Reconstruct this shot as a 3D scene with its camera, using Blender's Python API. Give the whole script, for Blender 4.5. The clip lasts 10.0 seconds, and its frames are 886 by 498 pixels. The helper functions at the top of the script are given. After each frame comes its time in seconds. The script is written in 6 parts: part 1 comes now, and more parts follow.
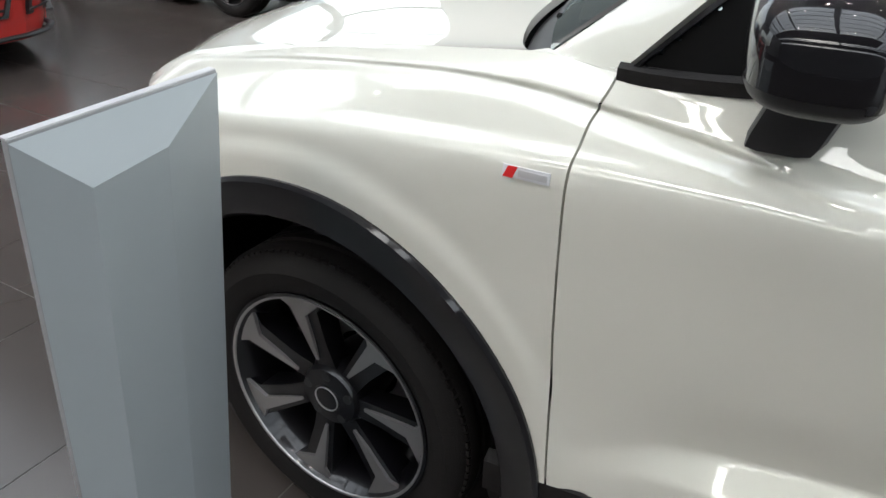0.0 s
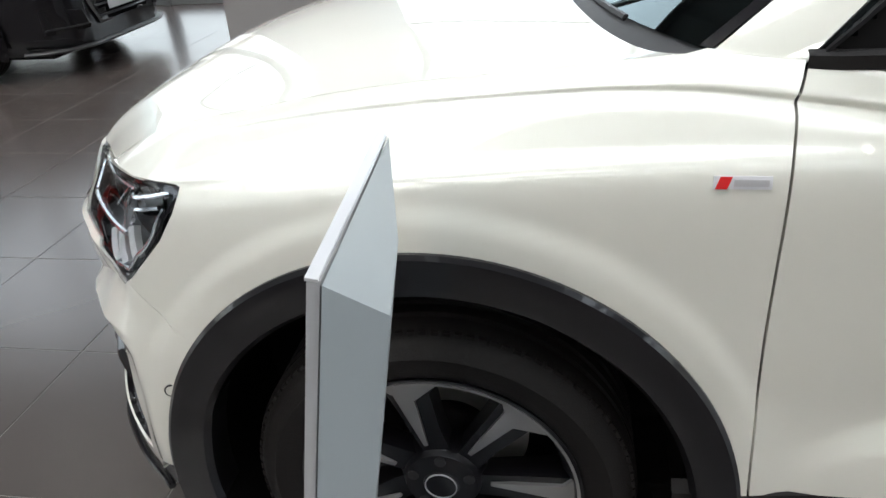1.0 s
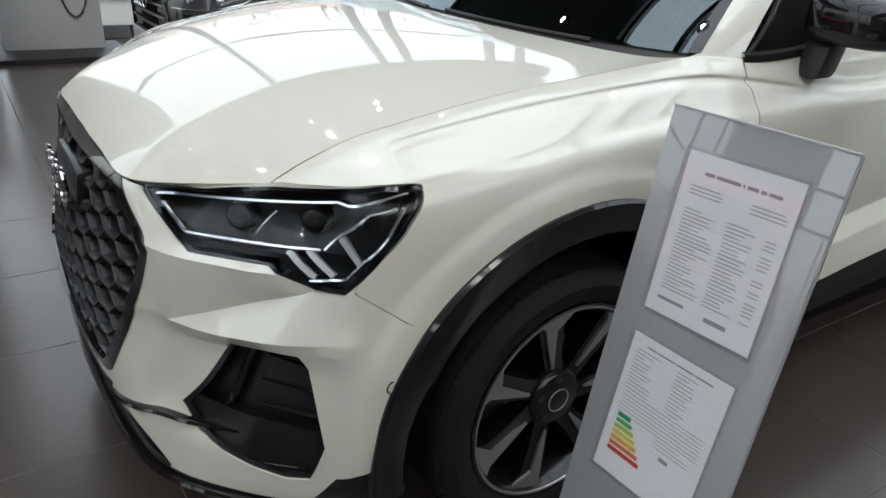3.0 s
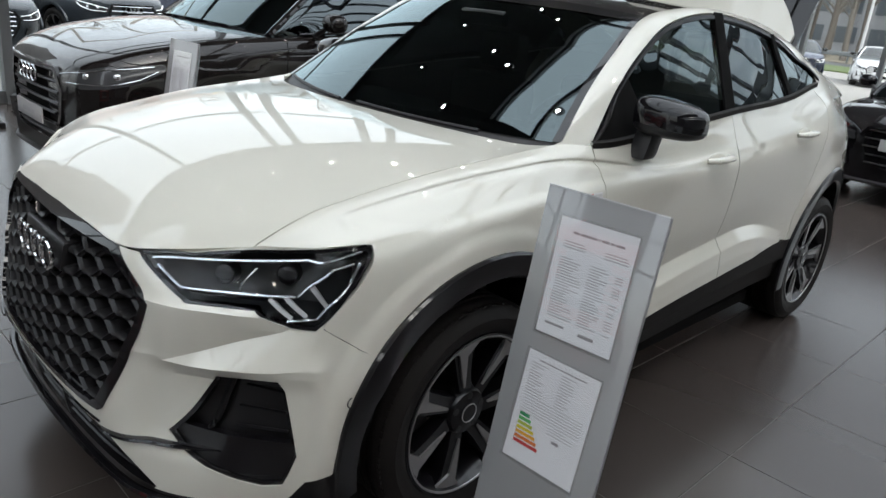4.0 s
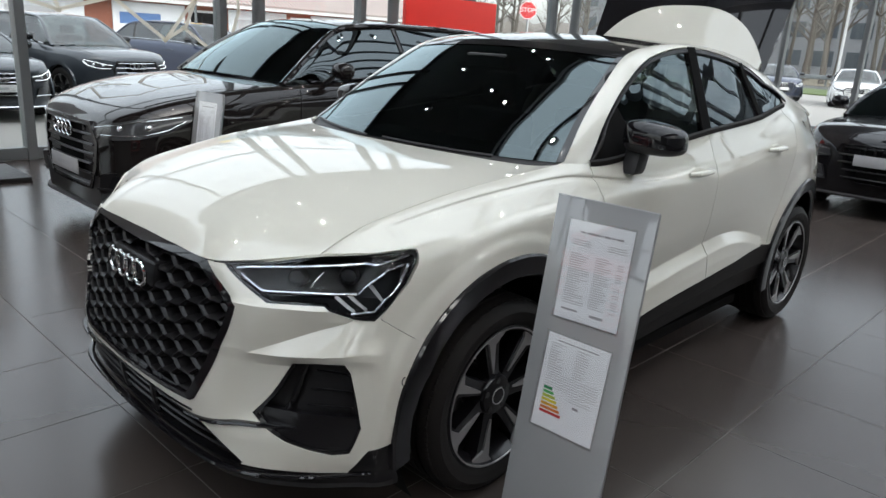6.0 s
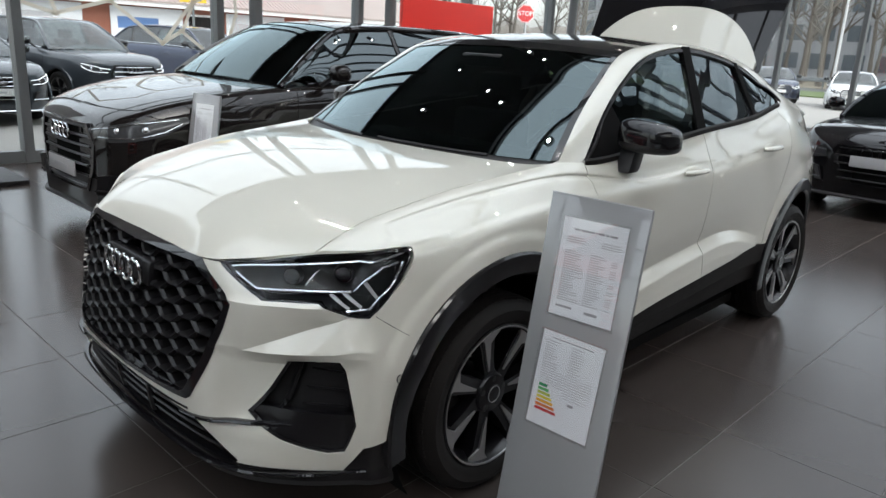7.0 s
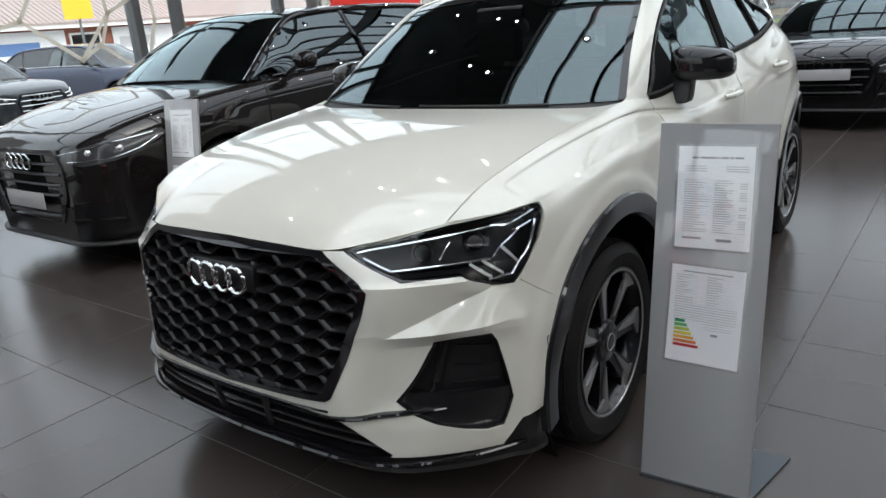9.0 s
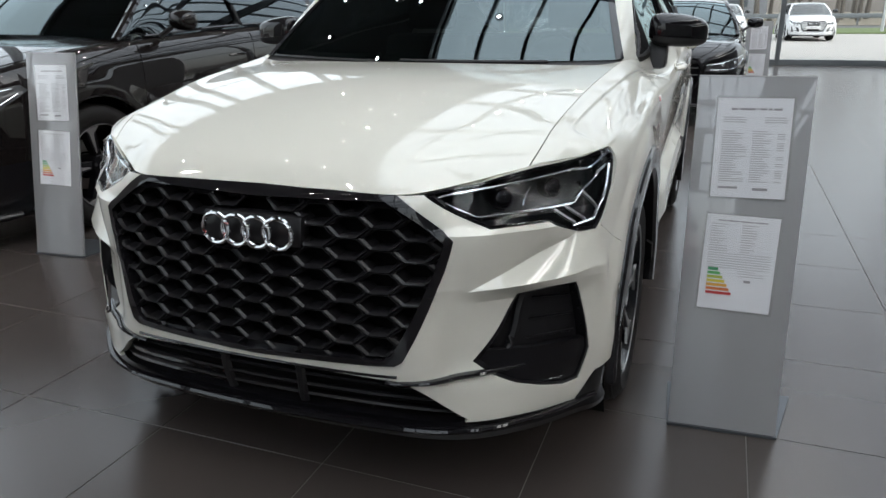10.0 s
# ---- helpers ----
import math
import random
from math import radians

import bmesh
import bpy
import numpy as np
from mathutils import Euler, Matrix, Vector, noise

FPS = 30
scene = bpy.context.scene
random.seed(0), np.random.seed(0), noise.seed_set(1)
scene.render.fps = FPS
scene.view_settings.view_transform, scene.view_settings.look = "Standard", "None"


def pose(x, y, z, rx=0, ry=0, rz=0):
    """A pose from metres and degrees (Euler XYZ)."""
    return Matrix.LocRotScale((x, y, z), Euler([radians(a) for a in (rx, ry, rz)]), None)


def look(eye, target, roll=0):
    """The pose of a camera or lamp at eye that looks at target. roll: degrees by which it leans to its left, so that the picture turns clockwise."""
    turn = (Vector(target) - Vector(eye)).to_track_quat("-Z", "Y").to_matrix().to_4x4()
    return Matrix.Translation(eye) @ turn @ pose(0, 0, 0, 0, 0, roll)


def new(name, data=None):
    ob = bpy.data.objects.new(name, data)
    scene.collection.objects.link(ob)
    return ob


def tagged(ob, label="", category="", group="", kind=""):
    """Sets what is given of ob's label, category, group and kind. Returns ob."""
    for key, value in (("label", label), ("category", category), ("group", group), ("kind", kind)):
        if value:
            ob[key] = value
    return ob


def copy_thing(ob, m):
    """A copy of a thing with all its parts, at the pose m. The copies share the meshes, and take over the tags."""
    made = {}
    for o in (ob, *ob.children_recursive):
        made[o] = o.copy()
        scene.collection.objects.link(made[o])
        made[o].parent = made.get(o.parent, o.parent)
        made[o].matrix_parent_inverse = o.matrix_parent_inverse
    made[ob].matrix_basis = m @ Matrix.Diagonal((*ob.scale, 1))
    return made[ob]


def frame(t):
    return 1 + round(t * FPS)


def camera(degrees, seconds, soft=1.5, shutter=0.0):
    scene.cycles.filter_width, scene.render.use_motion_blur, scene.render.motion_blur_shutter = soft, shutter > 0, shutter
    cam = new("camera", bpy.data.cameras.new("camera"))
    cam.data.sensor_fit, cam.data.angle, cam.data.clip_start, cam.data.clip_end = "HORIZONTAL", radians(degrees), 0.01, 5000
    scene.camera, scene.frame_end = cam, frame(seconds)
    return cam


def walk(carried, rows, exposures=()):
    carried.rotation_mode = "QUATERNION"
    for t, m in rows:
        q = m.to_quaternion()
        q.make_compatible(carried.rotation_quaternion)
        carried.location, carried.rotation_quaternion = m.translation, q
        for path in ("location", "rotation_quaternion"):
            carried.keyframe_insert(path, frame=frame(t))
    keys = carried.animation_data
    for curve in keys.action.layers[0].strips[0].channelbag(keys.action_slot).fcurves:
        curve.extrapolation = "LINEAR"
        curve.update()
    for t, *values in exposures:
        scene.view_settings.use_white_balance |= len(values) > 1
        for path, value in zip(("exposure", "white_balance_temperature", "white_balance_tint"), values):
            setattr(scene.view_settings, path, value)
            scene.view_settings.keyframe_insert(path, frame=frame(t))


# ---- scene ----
cam = camera(63.4, 10.0)
PATH = [
    (0, (0.824, -1.749, 1.378), (-0.084, -0.259, 0.4), -0.1),
    (0.5, (0.53, -1.748, 1.344), (-0.257, -0.198, 0.354), -4.2),
    (1, (0.208, -1.806, 1.375), (-0.114, -0.081, 0.415), -3.9),
    (1.5, (-0.113, -1.845, 1.353), (-0.03, -0.056, 0.463), -1.1),
    (2, (-0.441, -1.824, 1.351), (0.079, -0.122, 0.438), 1.8),
    (3.5, (-1.265, -1.908, 1.427), (-0.046, -0.521, 0.66), 5.0),
    (4, (-1.43, -2.07, 1.507), (-0.068, -0.761, 0.849), 6.0),
    (4.5, (-1.614, -2.17, 1.531), (-0.225, -0.87, 0.913), 5.1),
    (5, (-1.733, -2.209, 1.553), (-0.34, -0.917, 0.928), 3.8),
    (6.5, (-1.779, -2.282, 1.506), (-0.392, -0.944, 0.972), 3.3),
    (7, (-1.776, -2.284, 1.505), (-0.383, -0.957, 0.96), 3.2),
    (7.5, (-1.78, -2.282, 1.511), (-0.404, -0.944, 0.951), 3.0),
    (8, (-1.788, -2.286, 1.509), (-0.409, -0.949, 0.952), 3.0),
    (8.5, (-1.862, -2.133, 1.464), (-0.465, -0.821, 0.89), -0.9),
    (9, (-2.095, -1.796, 1.437), (-0.582, -0.635, 0.835), -4.8),
    (9.5, (-2.208, -1.458, 1.358), (-0.483, -0.672, 0.718), -2.9),
    (10, (-2.355, -1.101, 1.297), (-0.583, -0.424, 0.664), -0.7),
]
walk(cam, [(t, look(eye, target, roll)) for t, eye, target, roll in PATH], exposures=[(0, 1.76, 6600, 16), (0.6, 1.93, 6600, 16), (1.0, 1.92, 6600, 16), (1.5, 1.85, 6600, 16), (2.0, 1.72, 6600, 16), (3.5, 1.2, 6580, 16), (4.5, 1.18, 6560, 16), (8.0, 1.22, 6540, 16), (10, 1.24, 6540, 16)])

# ---------------------------------------------------------------- light
world = bpy.data.worlds.new("sky")
scene.world = world
world.use_nodes = True
_wn = world.node_tree.nodes
_sky = _wn.new("ShaderNodeTexSky")
_sky.sky_type = "NISHITA"
_sky.sun_disc = False
_sky.sun_elevation = radians(42)
_sky.sun_rotation = radians(200)
_sky.air_density, _sky.dust_density, _sky.ozone_density = 1.2, 3.5, 1.0
_hs = _wn.new("ShaderNodeHueSaturation")
_hs.inputs["Saturation"].default_value = 0.42
world.node_tree.links.new(_sky.outputs[0], _hs.inputs["Color"])
world.node_tree.links.new(_hs.outputs[0], _wn["Background"].inputs[0])
_wn["Background"].inputs[1].default_value = 0.12
# a cloud cover that brightens evenly towards the zenith
_tc = _wn.new("ShaderNodeTexCoord")
_sx = _wn.new("ShaderNodeSeparateXYZ")
_mr = _wn.new("ShaderNodeMapRange")
_mr.inputs["To Min"].default_value, _mr.inputs["To Max"].default_value = 0.20, 0.85
_cl = _wn.new("ShaderNodeBackground")
_cl.inputs[0].default_value = (0.93, 0.97, 1.0, 1)
_as = _wn.new("ShaderNodeAddShader")
for _a, _b in ((_tc.outputs["Generated"], _sx.inputs[0]), (_sx.outputs["Z"], _mr.inputs["Value"]), (_mr.outputs[0], _cl.inputs[1]), (_wn["Background"].outputs[0], _as.inputs[0]), (_cl.outputs[0], _as.inputs[1]), (_as.outputs[0], _wn["World Output"].inputs[0])):
    world.node_tree.links.new(_a, _b)

_sun = bpy.data.lights.new("sun", "SUN")
_sun.energy, _sun.angle, _sun.color = 0.12, radians(85), (1.0, 0.98, 0.96)
new("sun", _sun).matrix_world = look((0, 0, 30), (-6, 15, 0))

# ---------------------------------------------------------------- materials


def mat(name, col, rough=0.5, metal=0.0, coat=0.0, vary=0.06, scale=8.0, bump=0.0, bscale=60.0, spec=0.5, coat_rough=0.03):
    """A surface with cloudy tone at one scale and fine relief at another."""
    m = bpy.data.materials.new(name)
    m.use_nodes = True
    nt = m.node_tree
    b = nt.nodes["Principled BSDF"]
    b.inputs["Roughness"].default_value = rough
    b.inputs["Metallic"].default_value = metal
    b.inputs["Coat Weight"].default_value = coat
    b.inputs["Coat Roughness"].default_value = coat_rough
    b.inputs["Specular IOR Level"].default_value = spec
    b.inputs["Base Color"].default_value = (*col, 1)
    tc = nt.nodes.new("ShaderNodeTexCoord")
    if vary:
        n = nt.nodes.new("ShaderNodeTexNoise")
        n.inputs["Scale"].default_value, n.inputs["Detail"].default_value = scale, 6
        r = nt.nodes.new("ShaderNodeMapRange")
        r.inputs["To Min"].default_value, r.inputs["To Max"].default_value = 1 - vary, 1 + vary
        nt.links.new(tc.outputs["Object"], n.inputs["Vector"])
        nt.links.new(n.outputs["Fac"], r.inputs["Value"])
        mx = nt.nodes.new("ShaderNodeVectorMath")
        mx.operation = "SCALE"
        mx.inputs[0].default_value = col
        nt.links.new(r.outputs[0], mx.inputs["Scale"])
        nt.links.new(mx.outputs[0], b.inputs["Base Color"])
    if bump:
        n2 = nt.nodes.new("ShaderNodeTexNoise")
        n2.inputs["Scale"].default_value, n2.inputs["Detail"].default_value = bscale, 4
        bp = nt.nodes.new("ShaderNodeBump")
        bp.inputs["Strength"].default_value, bp.inputs["Distance"].default_value = bump, 0.01
        nt.links.new(tc.outputs["Object"], n2.inputs["Vector"])
        nt.links.new(n2.outputs["Fac"], bp.inputs["Height"])
        nt.links.new(bp.outputs[0], b.inputs["Normal"])
    return m


def glow(name, col, strength):
    m = bpy.data.materials.new(name)
    m.use_nodes = True
    b = m.node_tree.nodes["Principled BSDF"]
    b.inputs["Base Color"].default_value = (*col, 1)
    b.inputs["Emission Color"].default_value = (*col, 1)
    b.inputs["Emission Strength"].default_value = strength
    return m


def pane(name, tint, gloss=1.0, ior=1.5, rough=0.0):
    """Thin glass: what is behind shows through, tinted, under a mirror that grows towards the edge."""
    m = bpy.data.materials.new(name)
    m.use_nodes = True
    nt = m.node_tree
    nt.nodes.remove(nt.nodes["Principled BSDF"])
    out = nt.nodes["Material Output"]
    tr = nt.nodes.new("ShaderNodeBsdfTransparent")
    tr.inputs[0].default_value = (*tint, 1)
    gl = nt.nodes.new("ShaderNodeBsdfGlossy")
    gl.inputs["Color"].default_value = (*gloss, 1) if isinstance(gloss, tuple) else (gloss, gloss, gloss, 1)
    gl.inputs["Roughness"].default_value = rough
    f0 = ((ior - 1) / (ior + 1)) ** 2
    lw = nt.nodes.new("ShaderNodeLayerWeight")
    lw.inputs["Blend"].default_value = 0.5
    pw = nt.nodes.new("ShaderNodeMath")
    pw.operation = "POWER"
    pw.inputs[1].default_value = 5.0
    nt.links.new(lw.outputs["Facing"], pw.inputs[0])
    fr = nt.nodes.new("ShaderNodeMapRange")
    fr.inputs["To Min"].default_value, fr.inputs["To Max"].default_value = f0, 1.0
    nt.links.new(pw.outputs[0], fr.inputs["Value"])
    mx = nt.nodes.new("ShaderNodeMixShader")
    nt.links.new(fr.outputs[0], mx.inputs[0])
    nt.links.new(tr.outputs[0], mx.inputs[1])
    nt.links.new(gl.outputs[0], mx.inputs[2])
    nt.links.new(mx.outputs[0], out.inputs[0])
    return m


def piece_mat(name, col, spread, rough, bump=0.03):
    """Tiles and planks: each piece has a tone of its own, with clouds and fine relief on it."""
    m = mat(name, col, rough, vary=0.0, bump=bump, bscale=35)
    nt = m.node_tree
    b = nt.nodes["Principled BSDF"]
    oi = nt.nodes.new("ShaderNodeObjectInfo")
    ge = nt.nodes.new("ShaderNodeNewGeometry")
    ad = nt.nodes.new("ShaderNodeMath")
    ad.operation = "ADD"
    nt.links.new(oi.outputs["Random"], ad.inputs[0])
    nt.links.new(ge.outputs["Random Per Island"], ad.inputs[1])
    fr = nt.nodes.new("ShaderNodeMath")
    fr.operation = "FRACT"
    nt.links.new(ad.outputs[0], fr.inputs[0])
    n = nt.nodes.new("ShaderNodeTexNoise")
    n.inputs["Scale"].default_value, n.inputs["Detail"].default_value = 2.2, 8
    nt.links.new(ge.outputs["Position"], n.inputs["Vector"])
    su = nt.nodes.new("ShaderNodeMath")
    su.operation = "ADD"
    nt.links.new(fr.outputs[0], su.inputs[0])
    nt.links.new(n.outputs["Fac"], su.inputs[1])
    r = nt.nodes.new("ShaderNodeMapRange")
    r.inputs["From Max"].default_value = 2.0
    r.inputs["To Min"].default_value, r.inputs["To Max"].default_value = 1 - spread, 1 + spread
    nt.links.new(su.outputs[0], r.inputs["Value"])
    mx = nt.nodes.new("ShaderNodeVectorMath")
    mx.operation = "SCALE"
    mx.inputs[0].default_value = col
    nt.links.new(r.outputs[0], mx.inputs["Scale"])
    nt.links.new(mx.outputs[0], b.inputs["Base Color"])
    r2 = nt.nodes.new("ShaderNodeMapRange")
    r2.inputs["To Min"].default_value, r2.inputs["To Max"].default_value = rough - 0.01, rough + 0.015
    nt.links.new(n.outputs["Fac"], r2.inputs["Value"])
    nt.links.new(r2.outputs[0], b.inputs["Roughness"])
    return m


M_CREAM = mat("cream_paint", (0.665, 0.665, 0.59), 0.5, 0.14, 1.0, 0.015, 3, coat_rough=0.01, spec=0.2)
M_CREAM.node_tree.nodes["Principled BSDF"].inputs["Coat IOR"].default_value = 1.75
M_BLACK = mat("black_gloss", (0.006, 0.006, 0.007), 0.2, 0.0, 1.0, 0.1, 6, coat_rough=0.02, spec=0.05)
M_CLAD = mat("cladding_black", (0.005, 0.005, 0.006), 0.3, coat=0.85, vary=0.1, coat_rough=0.05, spec=0.15)
M_GUIDE = mat("bright_light_guide", (0.80, 0.82, 0.85), 0.16, 1.0, coat=0.3, vary=0.05)
M_BAR = mat("satin_grey_bar", (0.32, 0.32, 0.32), 0.35, 0.3, vary=0.05)
M_BADGE = mat("badge_silver", (0.66, 0.67, 0.68), 0.3, 0.2, vary=0.03)
M_BOWL = mat("lamp_bowl_black", (0.008, 0.009, 0.010), 0.3, 0.0, coat=0.12, spec=0.2, vary=0.1)
M_PLASTIC = mat("black_plastic", (0.013, 0.013, 0.014), 0.45, bump=0.12, bscale=600, vary=0.12)
M_GRILLE = mat("grille_plastic", (0.008, 0.008, 0.009), 0.35, coat=0.12, coat_rough=0.1, spec=0.3, vary=0.15)
# near-black: shade painted into hollows and gaps, also some real black trim
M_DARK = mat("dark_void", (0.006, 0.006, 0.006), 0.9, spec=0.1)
M_RUBBER = mat("rubber", (0.011, 0.010, 0.0095), 0.6, spec=0.2, bump=0.15, bscale=300, vary=0.2)
M_CHROME = mat("chrome", (0.75, 0.76, 0.78), 0.08, 1.0, vary=0.03)
M_SILVER = mat("polished_alloy", (0.55, 0.55, 0.55), 0.36, 0.6, vary=0.06, scale=30)
M_ALUBLK = mat("black_alloy", (0.004, 0.004, 0.005), 0.28, 0.0, 0.6, 0.1, coat_rough=0.06, spec=0.2)
M_STEEL = mat("brake_steel", (0.28, 0.27, 0.26), 0.35, 1.0, vary=0.2, scale=40)
M_LENS = pane("lamp_lens", (0.93, 0.95, 0.96), 1.0, 1.33)
M_GLASS = pane("dark_car_glass", (0.07, 0.085, 0.085), (0.80, 0.97, 1.0), 2.1)
M_TINT = pane("privacy_glass", (0.02, 0.023, 0.025), (0.85, 0.97, 1.0), 2.0)
M_CLEAR = pane("car_glass", (0.30, 0.35, 0.35), 1.0, 2.0)
M_ROOFGL = pane("roof_glass", (0.88, 0.92, 0.92), 1.0, 1.45)
M_SPOKE = mat("turned_spoke_face", (0.36, 0.355, 0.35), 0.3, 0.8, vary=0.06, scale=30)
M_PANEGL = pane("building_glass", (0.90, 0.94, 0.93), 1.0, 1.45)
M_RED = mat("red_enamel", (0.55, 0.012, 0.012), 0.3, coat=0.5)
M_SEAT = mat("charcoal_cloth", (0.02, 0.02, 0.022), 0.8, bump=0.2, bscale=200)
M_STAND = mat("stand_grey_lacquer", (0.31, 0.32, 0.325), 0.3, 0.0, 1.0, 0.03, 4, coat_rough=0.02, spec=0.2)
M_STAND.node_tree.nodes["Principled BSDF"].inputs["Coat IOR"].default_value = 1.8
M_STANDB = mat("stand_back_lacquer", (0.36, 0.40, 0.41), 0.42, vary=0.03)
M_ACRYL = pane("clear_acrylic", (0.97, 0.97, 0.97), 1.0, 1.6)
M_PAPER = mat("white_paper", (0.85, 0.88, 0.91), 0.22, coat=0.5, vary=0.02)
M_INK = mat("printed_ink", (0.30, 0.30, 0.32), 0.7)
M_INKL = mat("pale_print", (0.46, 0.47, 0.49), 0.7)
M_PLATE = mat("number_plate_silver", (0.45, 0.46, 0.47), 0.35, vary=0.03)
M_TILE = piece_mat("porcelain_tile", (0.051, 0.044, 0.040), 0.10, 0.22, 0.0)
M_TILE.node_tree.nodes["Principled BSDF"].inputs["Specular IOR Level"].default_value = 0.66
M_GROUT = mat("pale_grout", (0.125, 0.118, 0.11), 0.8, bump=0.1)
M_MULL = mat("steel_grey_paint", (0.16, 0.175, 0.18), 0.4, 0.2, vary=0.05)
M_CEIL = mat("dark_ceiling", (0.09, 0.093, 0.097), 0.8, vary=0.1)
M_TOTEM = mat("totem_taupe", (0.20, 0.195, 0.19), 0.5, vary=0.04)
M_LAMP = glow("spot_lamp", (1.0, 0.95, 0.86), 190.0)

# ---------------------------------------------------------------- mesh helpers


def finish(bm, sharp=0.6):
    bm.normal_update()
    for f in bm.faces:
        f.smooth = True
    for e in bm.edges:
        if len(e.link_faces) == 2 and e.calc_face_angle(0) > sharp:
            e.smooth = False


def part(name, bm, material, parent=None, label="", sharp=0.6, m=None):
    finish(bm, sharp)
    me = bpy.data.meshes.new(name)
    bm.to_mesh(me)
    bm.free()
    me.materials.append(material)
    ob = new(name, me)
    if parent is not None:
        ob.parent = parent
    if m is not None:
        ob.matrix_basis = m
    if label:
        ob["label"] = label
    return ob


def thing(name, label, category, at=None, group="", kind=""):
    ob = new(name)
    ob.matrix_basis = at if at is not None else Matrix()
    return tagged(ob, label, category, group, kind)


def box(bm, x0, x1, y0, y1, z0, z1, bevel=0.0, m=None):
    r = bmesh.ops.create_cube(bm, size=1)
    vs = r["verts"]
    for v in vs:
        v.co = Vector((x0 + (v.co.x + 0.5) * (x1 - x0), y0 + (v.co.y + 0.5) * (y1 - y0), z0 + (v.co.z + 0.5) * (z1 - z0)))
    if bevel:
        es = {e for v in vs for e in v.link_edges}
        rr = bmesh.ops.bevel(bm, geom=list(es), offset=bevel, segments=2, affect="EDGES", profile=0.6)
        vs = list({v for f in rr["faces"] for v in f.verts} | {v for v in vs if v.is_valid})
    if m is not None:
        bmesh.ops.transform(bm, matrix=m, verts=[v for v in vs if v.is_valid])
    return bm


def boxed(*a, bevel=0.0, m=None):
    return box(bmesh.new(), *a, bevel=bevel, m=m)


def tube(bm, pts, r, seg=8, flat=1.0, closed=False):
    """A round bar along a line of points; r may be a list."""
    pts = [Vector(p) for p in pts]
    n = len(pts)
    rings = []
    for i, p in enumerate(pts):
        a = pts[(i - 1) % n] if closed or i > 0 else p
        b = pts[(i + 1) % n] if closed or i < n - 1 else p
        t = (b - a).normalized()
        up = Vector((0, 0, 1)) if abs(t.z) < 0.9 else Vector((1, 0, 0))
        s = t.cross(up).normalized()
        u = s.cross(t)
        rr = r[i] if isinstance(r, (list, tuple)) else r
        rings.append([bm.verts.new(p + rr * (math.cos(2 * math.pi * k / seg) * s + flat * math.sin(2 * math.pi * k / seg) * u)) for k in range(seg)])
    for i in range(n if closed else n - 1):
        A, B = rings[i], rings[(i + 1) % n]
        for k in range(seg):
            bm.faces.new((A[k], A[(k + 1) % seg], B[(k + 1) % seg], B[k]))
    if not closed:
        bm.faces.new(rings[0][::-1])
        bm.faces.new(rings[-1])
    return bm


def lathe(bm, prof, axis="y", seg=64, a0=0.0, a1=2 * math.pi):
    """Turns a profile of (radius, along) about an axis."""
    full = abs(a1 - a0) > 6.28
    n = seg if full else seg + 1
    rings = []
    for r, d in prof:
        ring = []
        for k in range(n):
            a = a0 + (a1 - a0) * k / seg
            c, s = r * math.cos(a), r * math.sin(a)
            ring.append(bm.verts.new((c, d, s) if axis == "y" else (c, s, d)))
        rings.append(ring)
    for A, B in zip(rings, rings[1:]):
        for k in range(seg):
            j = (k + 1) % n
            bm.faces.new((A[k], A[j], B[j], B[k]))
    return bm


class Spl:
    """A smooth curve through knots; tame=True never swings past a knot."""

    def __init__(self, xs, ys, tame=False):
        self.x, self.y = list(xs), list(ys)
        n = len(self.x)
        d = [(self.y[i + 1] - self.y[i]) / (self.x[i + 1] - self.x[i]) for i in range(n - 1)]
        m = [d[0]] + [0.0] * (n - 2) + [d[-1]]
        for i in range(1, n - 1):
            h0, h1 = self.x[i] - self.x[i - 1], self.x[i + 1] - self.x[i]
            if tame and d[i - 1] * d[i] <= 0:
                m[i] = 0.0
            else:
                m[i] = (d[i - 1] * h1 + d[i] * h0) / (h0 + h1)
                if tame:
                    lim = 3 * min(abs(d[i - 1]), abs(d[i]))
                    m[i] = max(-lim, min(lim, m[i]))
        self.m = m

    def __call__(self, t):
        x, y, m = self.x, self.y, self.m
        if t <= x[0]:
            return y[0] + m[0] * (t - x[0])
        if t >= x[-1]:
            return y[-1] + m[-1] * (t - x[-1])
        lo, hi = 0, len(x) - 1
        while hi - lo > 1:
            k = (lo + hi) // 2
            if x[k] <= t:
                lo = k
            else:
                hi = k
        h = x[hi] - x[lo]
        s = (t - x[lo]) / h
        a, b = s * s * (3 - 2 * s), s * (1 - s) ** 2
        c = s * s * (s - 1)
        return y[lo] * (1 - a) + y[hi] * a + h * (b * m[lo] + c * m[hi])


class Path3:
    """A smooth line through points in space, from 0 to 1."""

    def __init__(self, *pts):
        k = [i / (len(pts) - 1) for i in range(len(pts))]
        self.s = [Spl(k, [p[i] for p in pts]) for i in range(3)]

    def __call__(self, t):
        return Vector((self.s[0](t), self.s[1](t), self.s[2](t)))


def lerp(a, b, t):
    return a + (b - a) * t


def steps(a, b, n):
    return [a + (b - a) * i / n for i in range(n + 1)]


def ramp(a, b, x):
    return max(0.0, min(1.0, (x - a) / (b - a)))


def inside(poly, x, y):
    c = False
    for i in range(len(poly)):
        (x0, y0), (x1, y1) = poly[i - 1], poly[i]
        if (y0 > y) != (y1 > y) and x < (x1 - x0) * (y - y0) / (y1 - y0) + x0:
            c = not c
    return c


